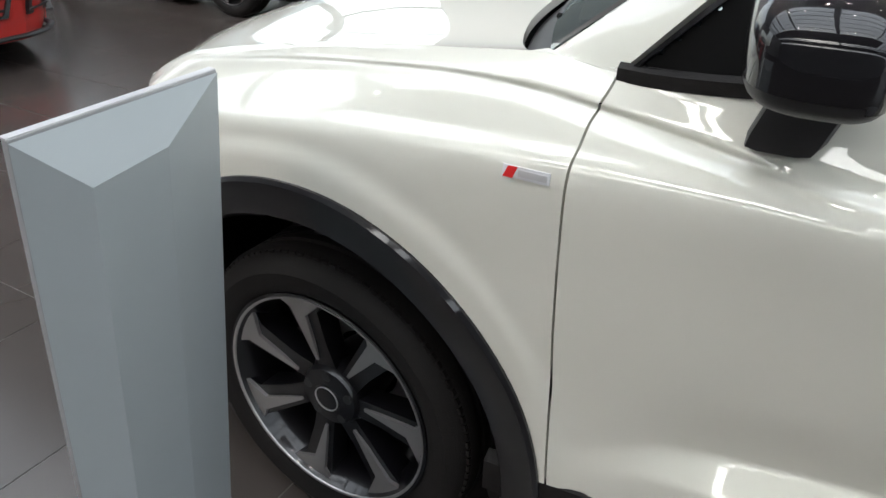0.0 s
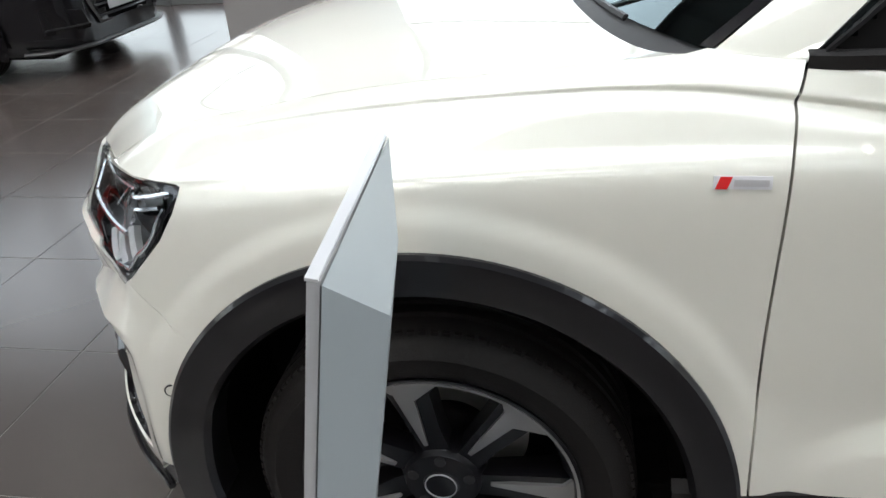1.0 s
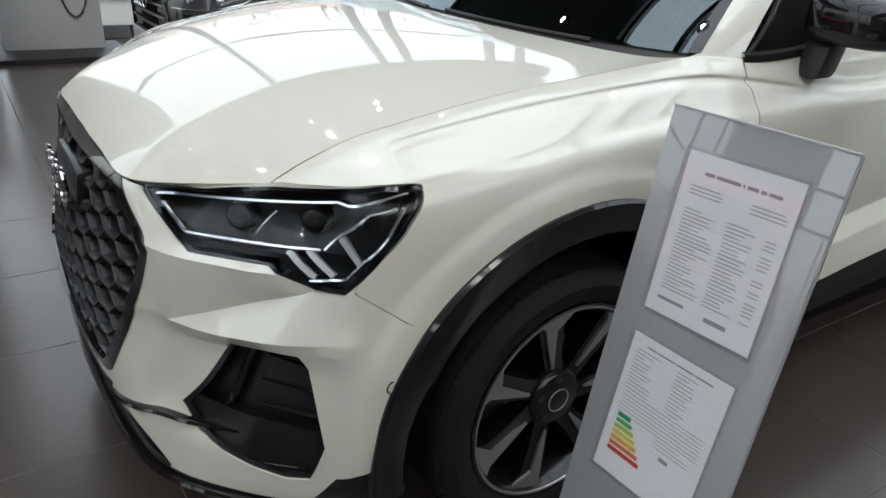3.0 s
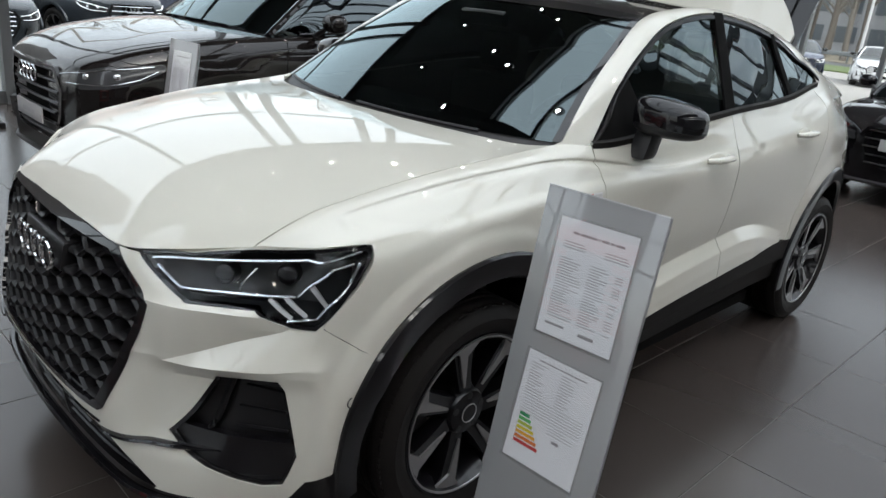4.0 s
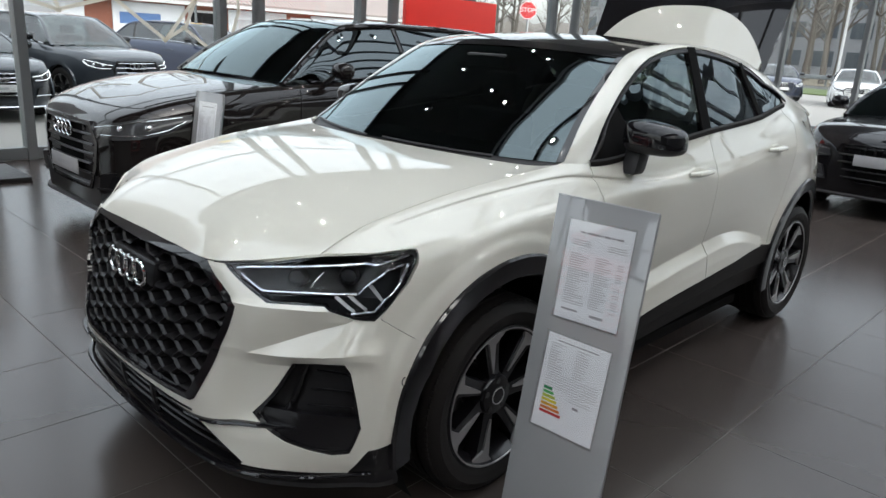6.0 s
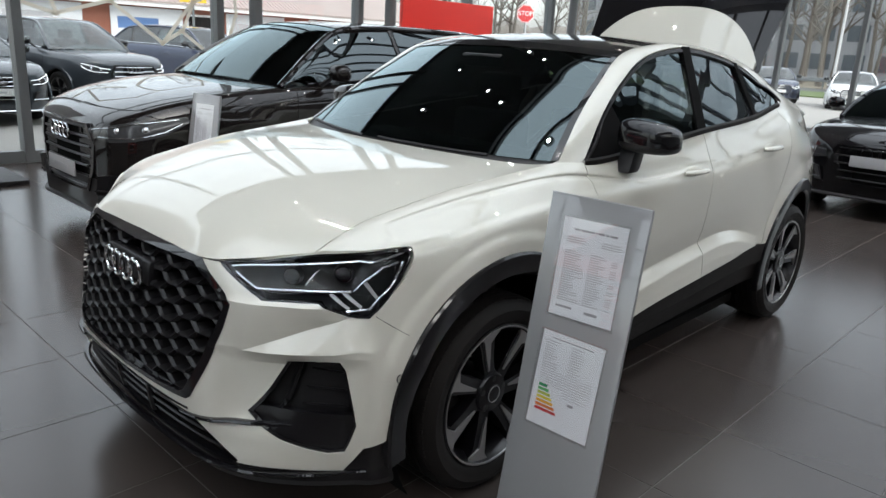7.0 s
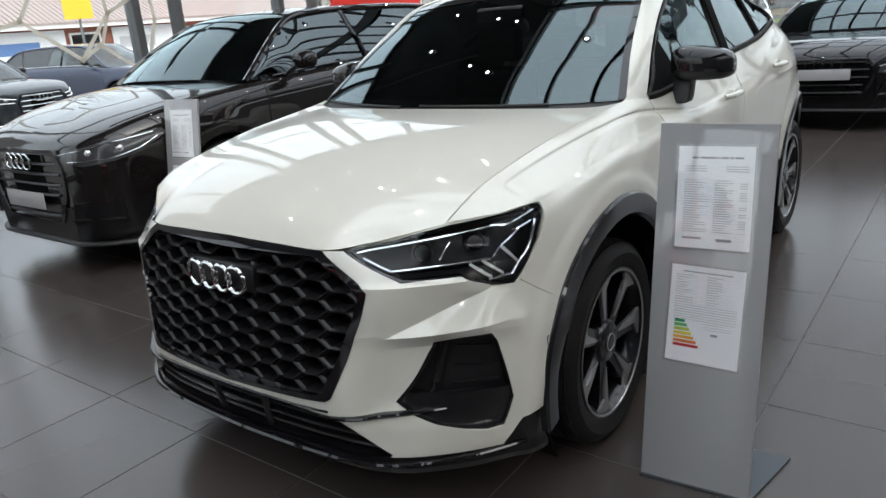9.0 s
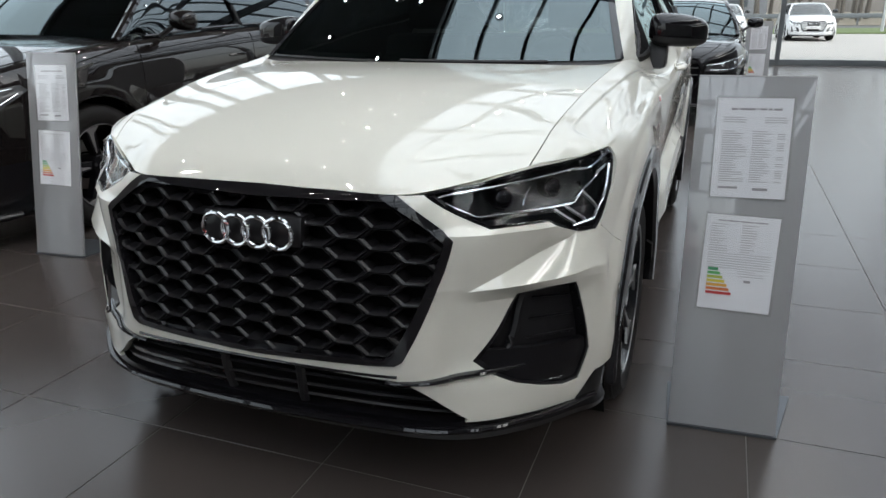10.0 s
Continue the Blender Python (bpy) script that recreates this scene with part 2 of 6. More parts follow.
def sheet(us, vs, fn, holes=(), keep=(), flange=0.0, inward=None, scores=()):
    """A skin over a grid of parameters, cut along outlines, scored along folds, then laid into space by fn(u, v)."""
    bm = bmesh.new()
    g = [[bm.verts.new((u, v, 0)) for v in vs] for u in us]
    for i in range(len(us) - 1):
        for j in range(len(vs) - 1):
            bm.faces.new((g[i][j], g[i + 1][j], g[i + 1][j + 1], g[i][j + 1]))
    for poly in (*holes, *keep, *scores):
        for i in range(len(poly)):
            (x0, y0), (x1, y1) = poly[i - 1], poly[i]
            lo, hi = (min(x0, x1) - 1e-4, min(y0, y1) - 1e-4), (max(x0, x1) + 1e-4, max(y0, y1) + 1e-4)
            fs = []
            for f in bm.faces:
                cx = [v.co.x for v in f.verts]
                cy = [v.co.y for v in f.verts]
                if max(cx) >= lo[0] and min(cx) <= hi[0] and max(cy) >= lo[1] and min(cy) <= hi[1]:
                    fs.append(f)
            es = {e for f in fs for e in f.edges}
            vv = {v for f in fs for v in f.verts}
            nrm = Vector((y1 - y0, x0 - x1, 0))
            if nrm.length > 1e-9 and fs:
                bmesh.ops.bisect_plane(bm, geom=[*vv, *es, *fs], plane_co=(x0, y0, 0), plane_no=nrm.normalized(), dist=1e-5)
    gone = []
    for f in bm.faces:
        c = f.calc_center_median()
        if any(inside(p, c.x, c.y) for p in holes) or (keep and not any(inside(p, c.x, c.y) for p in keep)):
            gone.append(f)
    bmesh.ops.delete(bm, geom=gone, context="FACES")
    for v in bm.verts:
        v.co = Vector(fn(v.co.x, v.co.y))
    if inward is not None:
        bm.normal_update()
        tot = sum((f.normal * f.calc_area() for f in bm.faces), Vector())
        if tot.dot(inward) > 0:
            bmesh.ops.reverse_faces(bm, faces=bm.faces[:])
    if flange:
        bm.normal_update()
        nn = {v: v.normal.copy() for v in bm.verts}
        es = [e for e in bm.edges if e.is_boundary]
        vmap = {}
        for e in es:
            f = e.link_faces[0]
            a, b = e.verts
            for v in (a, b):
                if v not in vmap:
                    vmap[v] = bm.verts.new(v.co - nn[v] * flange)
            loop = [l for l in f.loops if l.edge == e][0]
            p, q = loop.vert, loop.link_loop_next.vert
            bm.faces.new((q, p, vmap[p], vmap[q]))
    return bm


def flipped(bm):
    """The mirror image across the car's middle."""
    b2 = bm.copy()
    for v in b2.verts:
        v.co.y = -v.co.y
    bmesh.ops.reverse_faces(b2, faces=b2.faces[:])
    return b2


def both(name, bm, material, parent, label="", sharp=0.6):
    """The same part on either side of a car."""
    b2 = flipped(bm)
    return part(name, bm, material, parent, label, sharp), part(name, b2, material, parent, label, sharp)


# ---------------------------------------------------------------- the cream SUV: its skin
KX = (-0.62, -0.40, -0.17, 0.15, 0.52, 0.9, 1.4, 2.0, 2.4, 2.8, 3.2, 3.5)
KA = (-0.62, -0.54, -0.46, -0.37, -0.28, -0.10, 0.10, 0.30, 0.40, 0.52, 0.9, 1.4, 2.0, 2.4, 2.8, 3.2, 3.5)
ROWW = [
    Spl(KA, (0.668, 0.687, 0.695, 0.701, 0.708, 0.724, 0.738, 0.754, 0.766, 0.797, 0.822, 0.838, 0.834, 0.80, 0.735, 0.67, 0.57)),
    Spl(KA, (0.705, 0.716, 0.722, 0.729, 0.737, 0.755, 0.773, 0.790, 0.801, 0.814, 0.840, 0.856, 0.853, 0.825, 0.76, 0.69, 0.59)),
    Spl(KA, (0.733, 0.740, 0.745, 0.757, 0.766, 0.786, 0.806, 0.822, 0.829, 0.838, 0.868, 0.887, 0.886, 0.872, 0.80, 0.715, 0.62)),
    Spl(KX, (0.775, 0.842, 0.855, 0.860, 0.868, 0.893, 0.902, 0.905, 0.900, 0.84, 0.75, 0.66)),
    Spl(KX, (0.80, 0.870, 0.893, 0.898, 0.900, 0.912, 0.918, 0.918, 0.920, 0.87, 0.78, 0.69)),
    Spl(KX, (0.83, 0.884, 0.905, 0.905, 0.903, 0.905, 0.906, 0.908, 0.918, 0.885, 0.80, 0.71)),
    Spl(KX, (0.85, 0.897, 0.905, 0.907, 0.900, 0.893, 0.893, 0.905, 0.918, 0.885, 0.80, 0.71)),
    Spl(KX, (0.85, 0.892, 0.90, 0.905, 0.905, 0.896, 0.896, 0.905, 0.92, 0.885, 0.80, 0.71)),
]
ROWZ = [
    Spl(KA, (0.911, 0.959, 0.991, 1.011, 1.029, 1.061, 1.084, 1.105, 1.115, 1.110, 1.138, 1.192, 1.238, 1.290, 1.265, 1.20, 1.10)),
    Spl(KA, (0.905, 0.948, 0.981, 1.003, 1.021, 1.053, 1.076, 1.094, 1.098, 1.090, 1.105, 1.150, 1.190, 1.250, 1.235, 1.165, 1.07)),
    Spl(KA, (0.898, 0.938, 0.967, 0.992, 1.009, 1.038, 1.061, 1.075, 1.074, 1.062, 1.036, 1.075, 1.13, 1.20, 1.17, 1.11, 1.03)),
    Spl(KX, (0.90, 0.932, 0.975, 1.010, 1.027, 1.02, 1.04, 1.08, 1.13, 1.10, 1.05, 0.98)),
    Spl(KX, (0.82, 0.86, 0.92, 0.955, 0.965, 0.96, 0.965, 0.99, 1.03, 1.00, 0.96, 0.90)),
    Spl(KX, (0.70, 0.72, 0.74, 0.75, 0.75, 0.75, 0.75, 0.76, 0.80, 0.80, 0.78, 0.75)),
    Spl(KX, (0.57, 0.58, 0.58, 0.58, 0.58, 0.60, 0.63, 0.67, 0.68, 0.66, 0.64, 0.62)),
    Spl(KX, (0.42, 0.42, 0.42, 0.42, 0.430, 0.474, 0.515, 0.558, 0.555, 0.53, 0.50, 0.48)),
]
AXLES, HUBZ = (0.0, 2.678), 0.354
ARCHZ, R_OPEN, R_CLAD, R_FLARE = 0.36, 0.437, 0.511, 0.572


def cat4(p0, p1, p2, p3, s):
    return 0.5 * (2 * p1 + (p2 - p0) * s + (2 * p0 - 5 * p1 + 4 * p2 - p3) * s * s + (3 * p1 - p0 - 3 * p2 + p3) * s ** 3)


GROOVE = Spl((-0.54, -0.46, -0.37, -0.28, -0.10, 0.10, 0.30, 0.40, 0.52, 0.62, 0.74, 0.9), (0.938, 0.967, 0.992, 1.009, 1.038, 1.061, 1.075, 1.074, 1.062, 1.050, 1.032, 1.00))
BLADE = Spl((0.53, 0.68, 0.84, 1.08, 1.34, 1.63, 1.76, 1.95, 2.1), (0.49, 0.578, 0.613, 0.644, 0.669, 0.694, 0.688, 0.652, 0.61))


def flare(x, z):
    """The swelling of the skin round the wheel openings."""
    d = min(math.hypot(x - ax, z - ARCHZ) for ax in AXLES)
    return 0.008 * (1 - ramp(R_FLARE - 0.020, R_FLARE + 0.008, d)) + 0.003 * (1 - ramp(R_CLAD, R_FLARE, d))


def side(x, v, off=0.0):
    """The left flank: x along the car, v from the bonnet's edge or the window sill (0) to the sill trim (7)."""
    k = max(0, min(6, int(v)))
    s = v - k
    ids = [max(0, min(7, k + d)) for d in (-1, 0, 1, 2)]
    w = cat4(*[ROWW[i](x) for i in ids], s)
    z = cat4(*[ROWZ[i](x) for i in ids], s)
    # the pressed line below the bonnet's edge, which sinks and fades along the door
    fade = ramp(-0.56, -0.44, x) * (1 - ramp(0.66, 0.86, x))
    d = (z - GROOVE(x)) / 0.0075
    if abs(d) < 3:
        w -= 0.012 * fade * math.exp(-d * d)
    w += flare(x, z)
    # the blade that rises along the foot of the doors: a bright ledge over an upright edge
    if 0.55 < x < 2.1:
        zc = BLADE(x)
        k = ramp(0.555, 0.80, x) * (1 - 0.75 * ramp(1.75, 2.08, x))
        w += k * (0.036 * ramp(0.0, 0.050, zc - z) - 0.010 * (1 - ramp(0.0, 0.11, abs(z - zc))))
    return Vector((x, -(w - off), z))


def side_v(x, z):
    lo, hi = 0.0, 7.0
    for _ in range(26):
        c = (lo + hi) / 2
        if side(x, c).z > z:
            lo = c
        else:
            hi = c
    return lo


def side_w(x, z):
    return -side(x, side_v(x, z)).y


# the nose: sections from the middle (0) round to the wheel arch (6), level by level
NZ = (0.19, 0.28, 0.36, 0.45, 0.60, 0.632, 0.646, 0.70, 0.78, 0.87, 0.94)
NOSE = [
    ((-0.845, 0), (-0.83, 0.40), (-0.785, 0.57), (-0.68, 0.71), (-0.57, 0.80), (-0.51, 0.84)),
    ((-0.885, 0), (-0.865, 0.40), (-0.815, 0.58), (-0.71, 0.72), (-0.60, 0.818), (-0.53, 0.865)),
    ((-0.900, 0), (-0.880, 0.41), (-0.815, 0.57), (-0.715, 0.72), (-0.605, 0.825), (-0.53, 0.875)),
    ((-0.906, 0), (-0.885, 0.41), (-0.785, 0.57), (-0.698, 0.72), (-0.61, 0.825), (-0.53, 0.882)),
    ((-0.900, 0), (-0.865, 0.41), (-0.778, 0.57), (-0.689, 0.682), (-0.606, 0.808), (-0.535, 0.878)),
    ((-0.897, 0), (-0.860, 0.41), (-0.797, 0.575), (-0.727, 0.688), (-0.630, 0.804), (-0.538, 0.874)),
    ((-0.896, 0), (-0.858, 0.41), (-0.797, 0.576), (-0.726, 0.689), (-0.652, 0.80), (-0.543, 0.872)),
    ((-0.885, 0), (-0.845, 0.41), (-0.785, 0.58), (-0.70, 0.70), (-0.607, 0.805), (-0.52, 0.86)),
    ((-0.865, 0), (-0.830, 0.40), (-0.775, 0.57), (-0.69, 0.68), (-0.60, 0.78), (-0.51, 0.845)),
    ((-0.815, 0), (-0.806, 0.39), (-0.735, 0.52), (-0.66, 0.64), (-0.56, 0.745), (-0.48, 0.82)),
    ((-0.70, 0), (-0.69, 0.39), (-0.65, 0.55), (-0.60, 0.68), (-0.52, 0.765), (-0.46, 0.81)),
]
ZFOLD = 0.639
# the ledge over the fold: its upper crease and how far it lies back, section by section
LEDGE = ((0.645, 0.0), (0.645, 0.001), (0.650, 0.004), (0.700, 0.050), (0.742, 0.036), (0.660, 0.004))


def folded(i, c):
    """One corner line of the nose, smooth below and above the fold at ZFOLD."""
    lo = [(z, r[i][c]) for z, r in zip(NZ, NOSE) if z < 0.61] + [(ZFOLD, NOSE[5][i][c])]
    zl, back = LEDGE[i]
    top = NOSE[5][i][c] + (back if c == 0 else 0.0)
    hi = [(zl, top)] + [(z, r[i][c]) for z, r in zip(NZ, NOSE) if z > zl + 0.03]
    a, b = Spl(*zip(*lo), True), Spl(*zip(*hi), True)
    return lambda z: a(z) if z < ZFOLD else (lerp(NOSE[5][i][c], top, (z - ZFOLD) / (zl - ZFOLD)) if z < zl else b(z))


NOSX = [folded(i, 0) for i in range(6)]
NOSW = [folded(i, 1) for i in range(6)]
ENDX = Spl((0.19, 0.36, 0.50, 0.60, 0.65, 0.756, 0.86, 0.94), (-0.46, -0.47, -0.45, -0.41, -0.41, -0.46, -0.44, -0.385), True)


_EZ = steps(0.44, 0.95, 24)
END1 = Spl([0.19, 0.35] + _EZ, [0.86, 0.88] + [side_w(ENDX(z), z) - flare(ENDX(z), z) for z in _EZ])
END2 = Spl([0.19, 0.35] + _EZ, [0.868, 0.888] + [side_w(ENDX(z) + 0.08, z) - flare(ENDX(z) + 0.08, z) for z in _EZ])
_LV = {}
_SX, _SZ = steps(-0.58, -0.36, 22), steps(0.44, 0.98, 36)
_SW = [[side_w(x, z) - flare(x, z) for z in _SZ] for x in _SX]


def wing_w(x, z):
    a, b = (x + 0.58) / 0.01, (z - 0.44) / 0.015
    i, k = max(0, min(21, int(a))), max(0, min(35, int(b)))
    a, b = a - i, b - k
    return lerp(lerp(_SW[i][k], _SW[i][k + 1], b), lerp(_SW[i + 1][k], _SW[i + 1][k + 1], b), a)


def level(z):
    """The plan of the nose at one height."""
    key = round(z, 5)
    if key not in _LV:
        xe = ENDX(z)
        _LV[key] = [(NOSX[1](z), -NOSW[1](z))] + [(NOSX[i](z), NOSW[i](z)) for i in range(6)] + [(xe, END1(z)), (xe + 0.08, END2(z))]
    return _LV[key]


# the wedge under the lamp: tip, the fold below it and the crease above it run out towards the flank
WTIP = 1.96
FOLDL = ((1.0, 0.628), (WTIP, 0.632), (2.96, 0.641), (3.6, 0.647), (4.7, 0.665))
CREASE = ((WTIP, 0.632), (3.85, 0.746))
_NB = {}


def wedge(j, z):
    """How far along the car the skin lies between the lamp's lower edge and the fold."""
    key = round(j, 4)
    if key not in _NB:
        _NB[key] = [nose_smooth(j, q).x for q in (0.60, ZFOLD, 0.79)]
    xa, xf, xc = _NB[key]
    zf = next(lerp(a[1], b[1], ramp(a[0], b[0], j)) for a, b in zip(FOLDL, FOLDL[1:]) if j <= b[0] or b is FOLDL[-1])
    zl = max(zf + 0.0005, lerp(CREASE[0][1], CREASE[1][1], (min(j, 3.85) - WTIP) / (3.85 - WTIP)))
    xf = xf + 0.010 * (1 - ramp(WTIP, 2.6, j))
    lip = 0.014 * (1 - ramp(3.3, 3.9, j))
    zc = 0.776
    xl = xf + 0.046 * ramp(WTIP, 3.0, j) + 0.012 * ramp(3.0, 3.85, j)
    if z < zf:
        return lerp(xa, xf, ramp(0.60, zf, z))
    if z < zl:
        return lerp(xf, xl, (z - zf) / (zl - zf))
    if z < zc:
        return lerp(xl, xc - lip, (z - zl) / (zc - zl))
    return lerp(xc - lip, xc, ramp(zc, 0.79, z))


def nose0(j, z):
    p = nose_smooth(j, z)
    g = ramp(1.3, 1.8, j) * (1 - ramp(3.95, 4.7, j))
    if g > 0 and 0.60 < z < 0.79:
        p.x = lerp(p.x, wedge(j, z), g)
    return p


def nose_smooth(j, z):
    k = max(0, min(5, int(j)))
    q = level(z)[k:k + 4]
    s = j - k
    x, w = cat4(q[0][0], q[1][0], q[2][0], q[3][0], s), cat4(q[0][1], q[1][1], q[2][1], q[3][1], s)
    # the lower nose is folded rather than round
    f = 0.8 * ramp(0.36, 0.44, z) * (1 - ramp(0.68, 0.76, z)) * ramp(1.6, 2.0, j) * (1 - ramp(4.6, 5.2, j)) * (1 - 0.6 * ramp(0.62, 0.66, z) * ramp(3.2, 3.6, j))
    x, w = lerp(x, lerp(q[1][0], q[2][0], s), f), lerp(w, lerp(q[1][1], q[2][1], s), f)
    if j > 4.3 and x > -0.56 and z > 0.45:
        w = lerp(w, wing_w(x, z), ramp(-0.56, -0.50, x) * ramp(0.45, 0.55, z) * (1 - ramp(0.895, 0.925, z)))
    return Vector((x, -(w + (flare(x, z) if j > 4.3 else 0.0)), z))


def nose(j, z, off=0.0):
    p = nose0(j, z)
    if not off:
        return p
    a = nose0(j + 0.02, z) - nose0(max(0, j - 0.02), z)
    b = nose0(j, z + 0.004) - nose0(j, z - 0.004)
    n = b.cross(a).normalized()
    if n.x > 0 and abs(n.x) > abs(n.y):
        n = -n
    if n.y > 0 and abs(n.y) >= abs(n.x):
        n = -n
    return p - n * off


def nj(w, z, x=None):
    """The section place that is w off the middle at a level, or at x where the flank runs along the car."""
    far = (lambda j: abs(-nose0(j, z).y - w)) if x is None else (lambda j: abs(nose0(j, z).x - x))
    best = min(steps(0, 6, 24), key=far)
    best = min(steps(max(0, best - 0.25), min(6, best + 0.25), 20), key=far)
    return min(steps(max(0, best - 0.025), min(6, best + 0.025), 10), key=far)


def nose_poly(*pts):
    return [(nj(w, z), z) if x is None else (nj(w, z, x), z) for x, w, z in pts]


GRILLE = nose_poly((None, 0.0, 0.871), (None, 0.391, 0.868), (None, 0.535, 0.765), (None, 0.525, 0.72), (None, 0.425, 0.458), (None, 0.405, 0.446), (None, 0.0, 0.428))
GRILLE[0], GRILLE[-1] = (-0.01, 0.872), (-0.01, 0.428)
LAMP = [(1.3, 0.872), (2.15, 0.80), (2.35, 0.786), (3.55, 0.788), (3.95, 0.75), (4.6, 0.751)] + nose_poly((-0.535, 0, 0.757), (-0.44, 0, 0.85), (-0.405, 0, 0.90), (-0.392, 0, 0.932))
LAMP += [(5.9, 0.939), (5.2, 0.938), (4.3, 0.930), (3.2, 0.917), (2.7, 0.902), (2.3, 0.886)]
FOG = [(2.9, 0.61), (3.45, 0.622), (4.0, 0.628), (4.05, 0.60), (4.3, 0.43), (3.95, 0.345), (3.6, 0.34), (3.2, 0.353), (2.75, 0.374), (2.35, 0.405), (2.05, 0.44)]
LOWGAP = [(-0.01, 0.415), (nj(0.415, 0.402), 0.402), (nj(0.578, 0.287), 0.287), (nj(0.56, 0.27), 0.27), (-0.01, 0.27)]
SKIRT = [(3.9, 0.2), (3.95, 0.285), (4.2, 0.32), (4.45, 0.358), (5.0, 0.372), (5.75, 0.385), (6.1, 0.385), (6.1, 0.2)]
# where wing and lamp meet the bumper: height, then place along the car
EDGE = ((0.60, -0.398), (0.655, -0.412), (0.686, -0.424), (0.695, -0.443), (0.71, -0.462), (0.73, -0.49), (0.755, -0.525), (0.762, -0.528), (0.80, -0.49), (0.85, -0.44), (0.90, -0.405), (0.934, -0.39))


def edge_x(z):
    for (z0, x0), (z1, x1) in zip(EDGE, EDGE[1:]):
        if z <= z1:
            return lerp(x0, x1, ramp(z0, z1, z))
    return EDGE[-1][1]


SEAM = [(nj(0, z, x), z) for z, x in EDGE[6:2:-1]] + [(6.05, 0.682), (6.05, 0.97), (5.0, 0.97)]
TOPCUT = [(-0.01, 0.871), (nj(0.391, 0.868), 0.868), (1.3, 0.869), (2.3, 0.887), (2.7, 0.905), (3.2, 0.927), (4.3, 0.934), (6.05, 0.936), (6.05, 0.99), (-0.01, 0.99)]

suv = thing("suv", "cream white SUV coupe with black honeycomb grille, its tailgate open", "car")
US = steps(0, 6, 72)
ZS = sorted([z for z in steps(0.28, 0.94, 50) + steps(0.645, 0.735, 20) if abs(z - ZFOLD) > 0.004] + [ZFOLD - 0.002, ZFOLD, ZFOLD + 0.002])
ZS = [z for k, z in enumerate(ZS) if k == 0 or z - ZS[k - 1] > 0.001]
both("bumper_skin", sheet(US, ZS, nose, holes=[GRILLE, LAMP, FOG, LOWGAP, SKIRT, SEAM, TOPCUT], flange=0.02, inward=Vector((1, 0.4, 0)), scores=[CREASE, FOLDL[1:3], FOLDL[2:4], FOLDL[3:], ((1.3, 0.776), (3.6, 0.776))]), M_CREAM, suv, sharp=0.25)
both("bumper_skirt", sheet(steps(0, 6, 40), steps(0.215, 0.46, 12), lambda u, v: nose(u, v, 0.014 if v > 0.25 else 0.0), holes=[LOWGAP], flange=0.02, inward=Vector((1, 0.4, 0))), M_CLAD, suv, "black plastic lower bumper")
# near-black sheet behind the openings; the shade of the recesses is in its colour
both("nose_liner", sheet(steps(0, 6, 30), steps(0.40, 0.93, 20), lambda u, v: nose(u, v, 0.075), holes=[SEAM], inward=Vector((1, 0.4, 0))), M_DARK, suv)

# ---- grille: frame, honeycomb, emblem
GIN = [(u * 0.90 if u > 0 else u, lerp(0.66, z, 0.93)) for u, z in GRILLE]
GIN[0], GIN[-1] = (-0.01, 0.845), (-0.01, 0.442)
both("grille_surround", sheet(steps(0, 2.6, 40), steps(0.42, 0.88, 40), lambda u, v: nose(u, v, -0.003), keep=[GRILLE], holes=[GIN], flange=0.035, inward=Vector((1, 0, 0))), M_BLACK, suv, "gloss black grille surround")


def honeycomb():
    bm = bmesh.new()
    pw, ph = 0.178, 0.0268
    ginw = [(-nose0(max(u, 0), z).y, z) for u, z in GRILLE]
    ginw[0], ginw[-1] = (-0.2, 0.872), (-0.2, 0.428)
    zs = steps(0.40, 0.90, 50)
    rows = [[(-p.y, p.x) for p in [nose0(j, z) for j in steps(0, 2.6, 40)]] for z in zs]

    def along(row, w):
        for (w0, x0), (w1, x1) in zip(row, row[1:]):
            if w <= w1:
                return lerp(x0, x1, ramp(w0, w1, w))
        return row[-1][1]

    def put(w, z, dep):
        k = max(0, min(49, int((z - 0.40) / 0.01)))
        x = lerp(along(rows[k], abs(w)), along(rows[k + 1], abs(w)), (z - zs[k]) / 0.01)
        return bm.verts.new((x + dep, -w, z))

    for r in range(-11, 11):
        for c in range(-8, 9):
            cw = (c + (0.5 if r % 2 else 0.0)) * pw
            cz = 0.652 + r * ph
            if not inside(ginw, abs(cw) - 0.02, cz):
                continue
            if abs(cw) < 0.16 and 0.715 < cz < 0.83:
                continue
            hexa = [(-0.345, 0.0), (-0.155, 1.0), (0.155, 1.0), (0.345, 0.0), (0.155, -1.0), (-0.155, -1.0)]
            rings = []
            for sc, dep in ((1.0, 0.014), (0.93, 0.006), (0.80, 0.012), (0.72, 0.05)):
                rings.append([put(cw + a * pw * sc, cz + b * ph * sc, dep) for a, b in hexa])
            for A, B in zip(rings, rings[1:]):
                for k in range(6):
                    bm.faces.new((A[k], B[k], B[(k + 1) % 6], A[(k + 1) % 6]))
    return bm


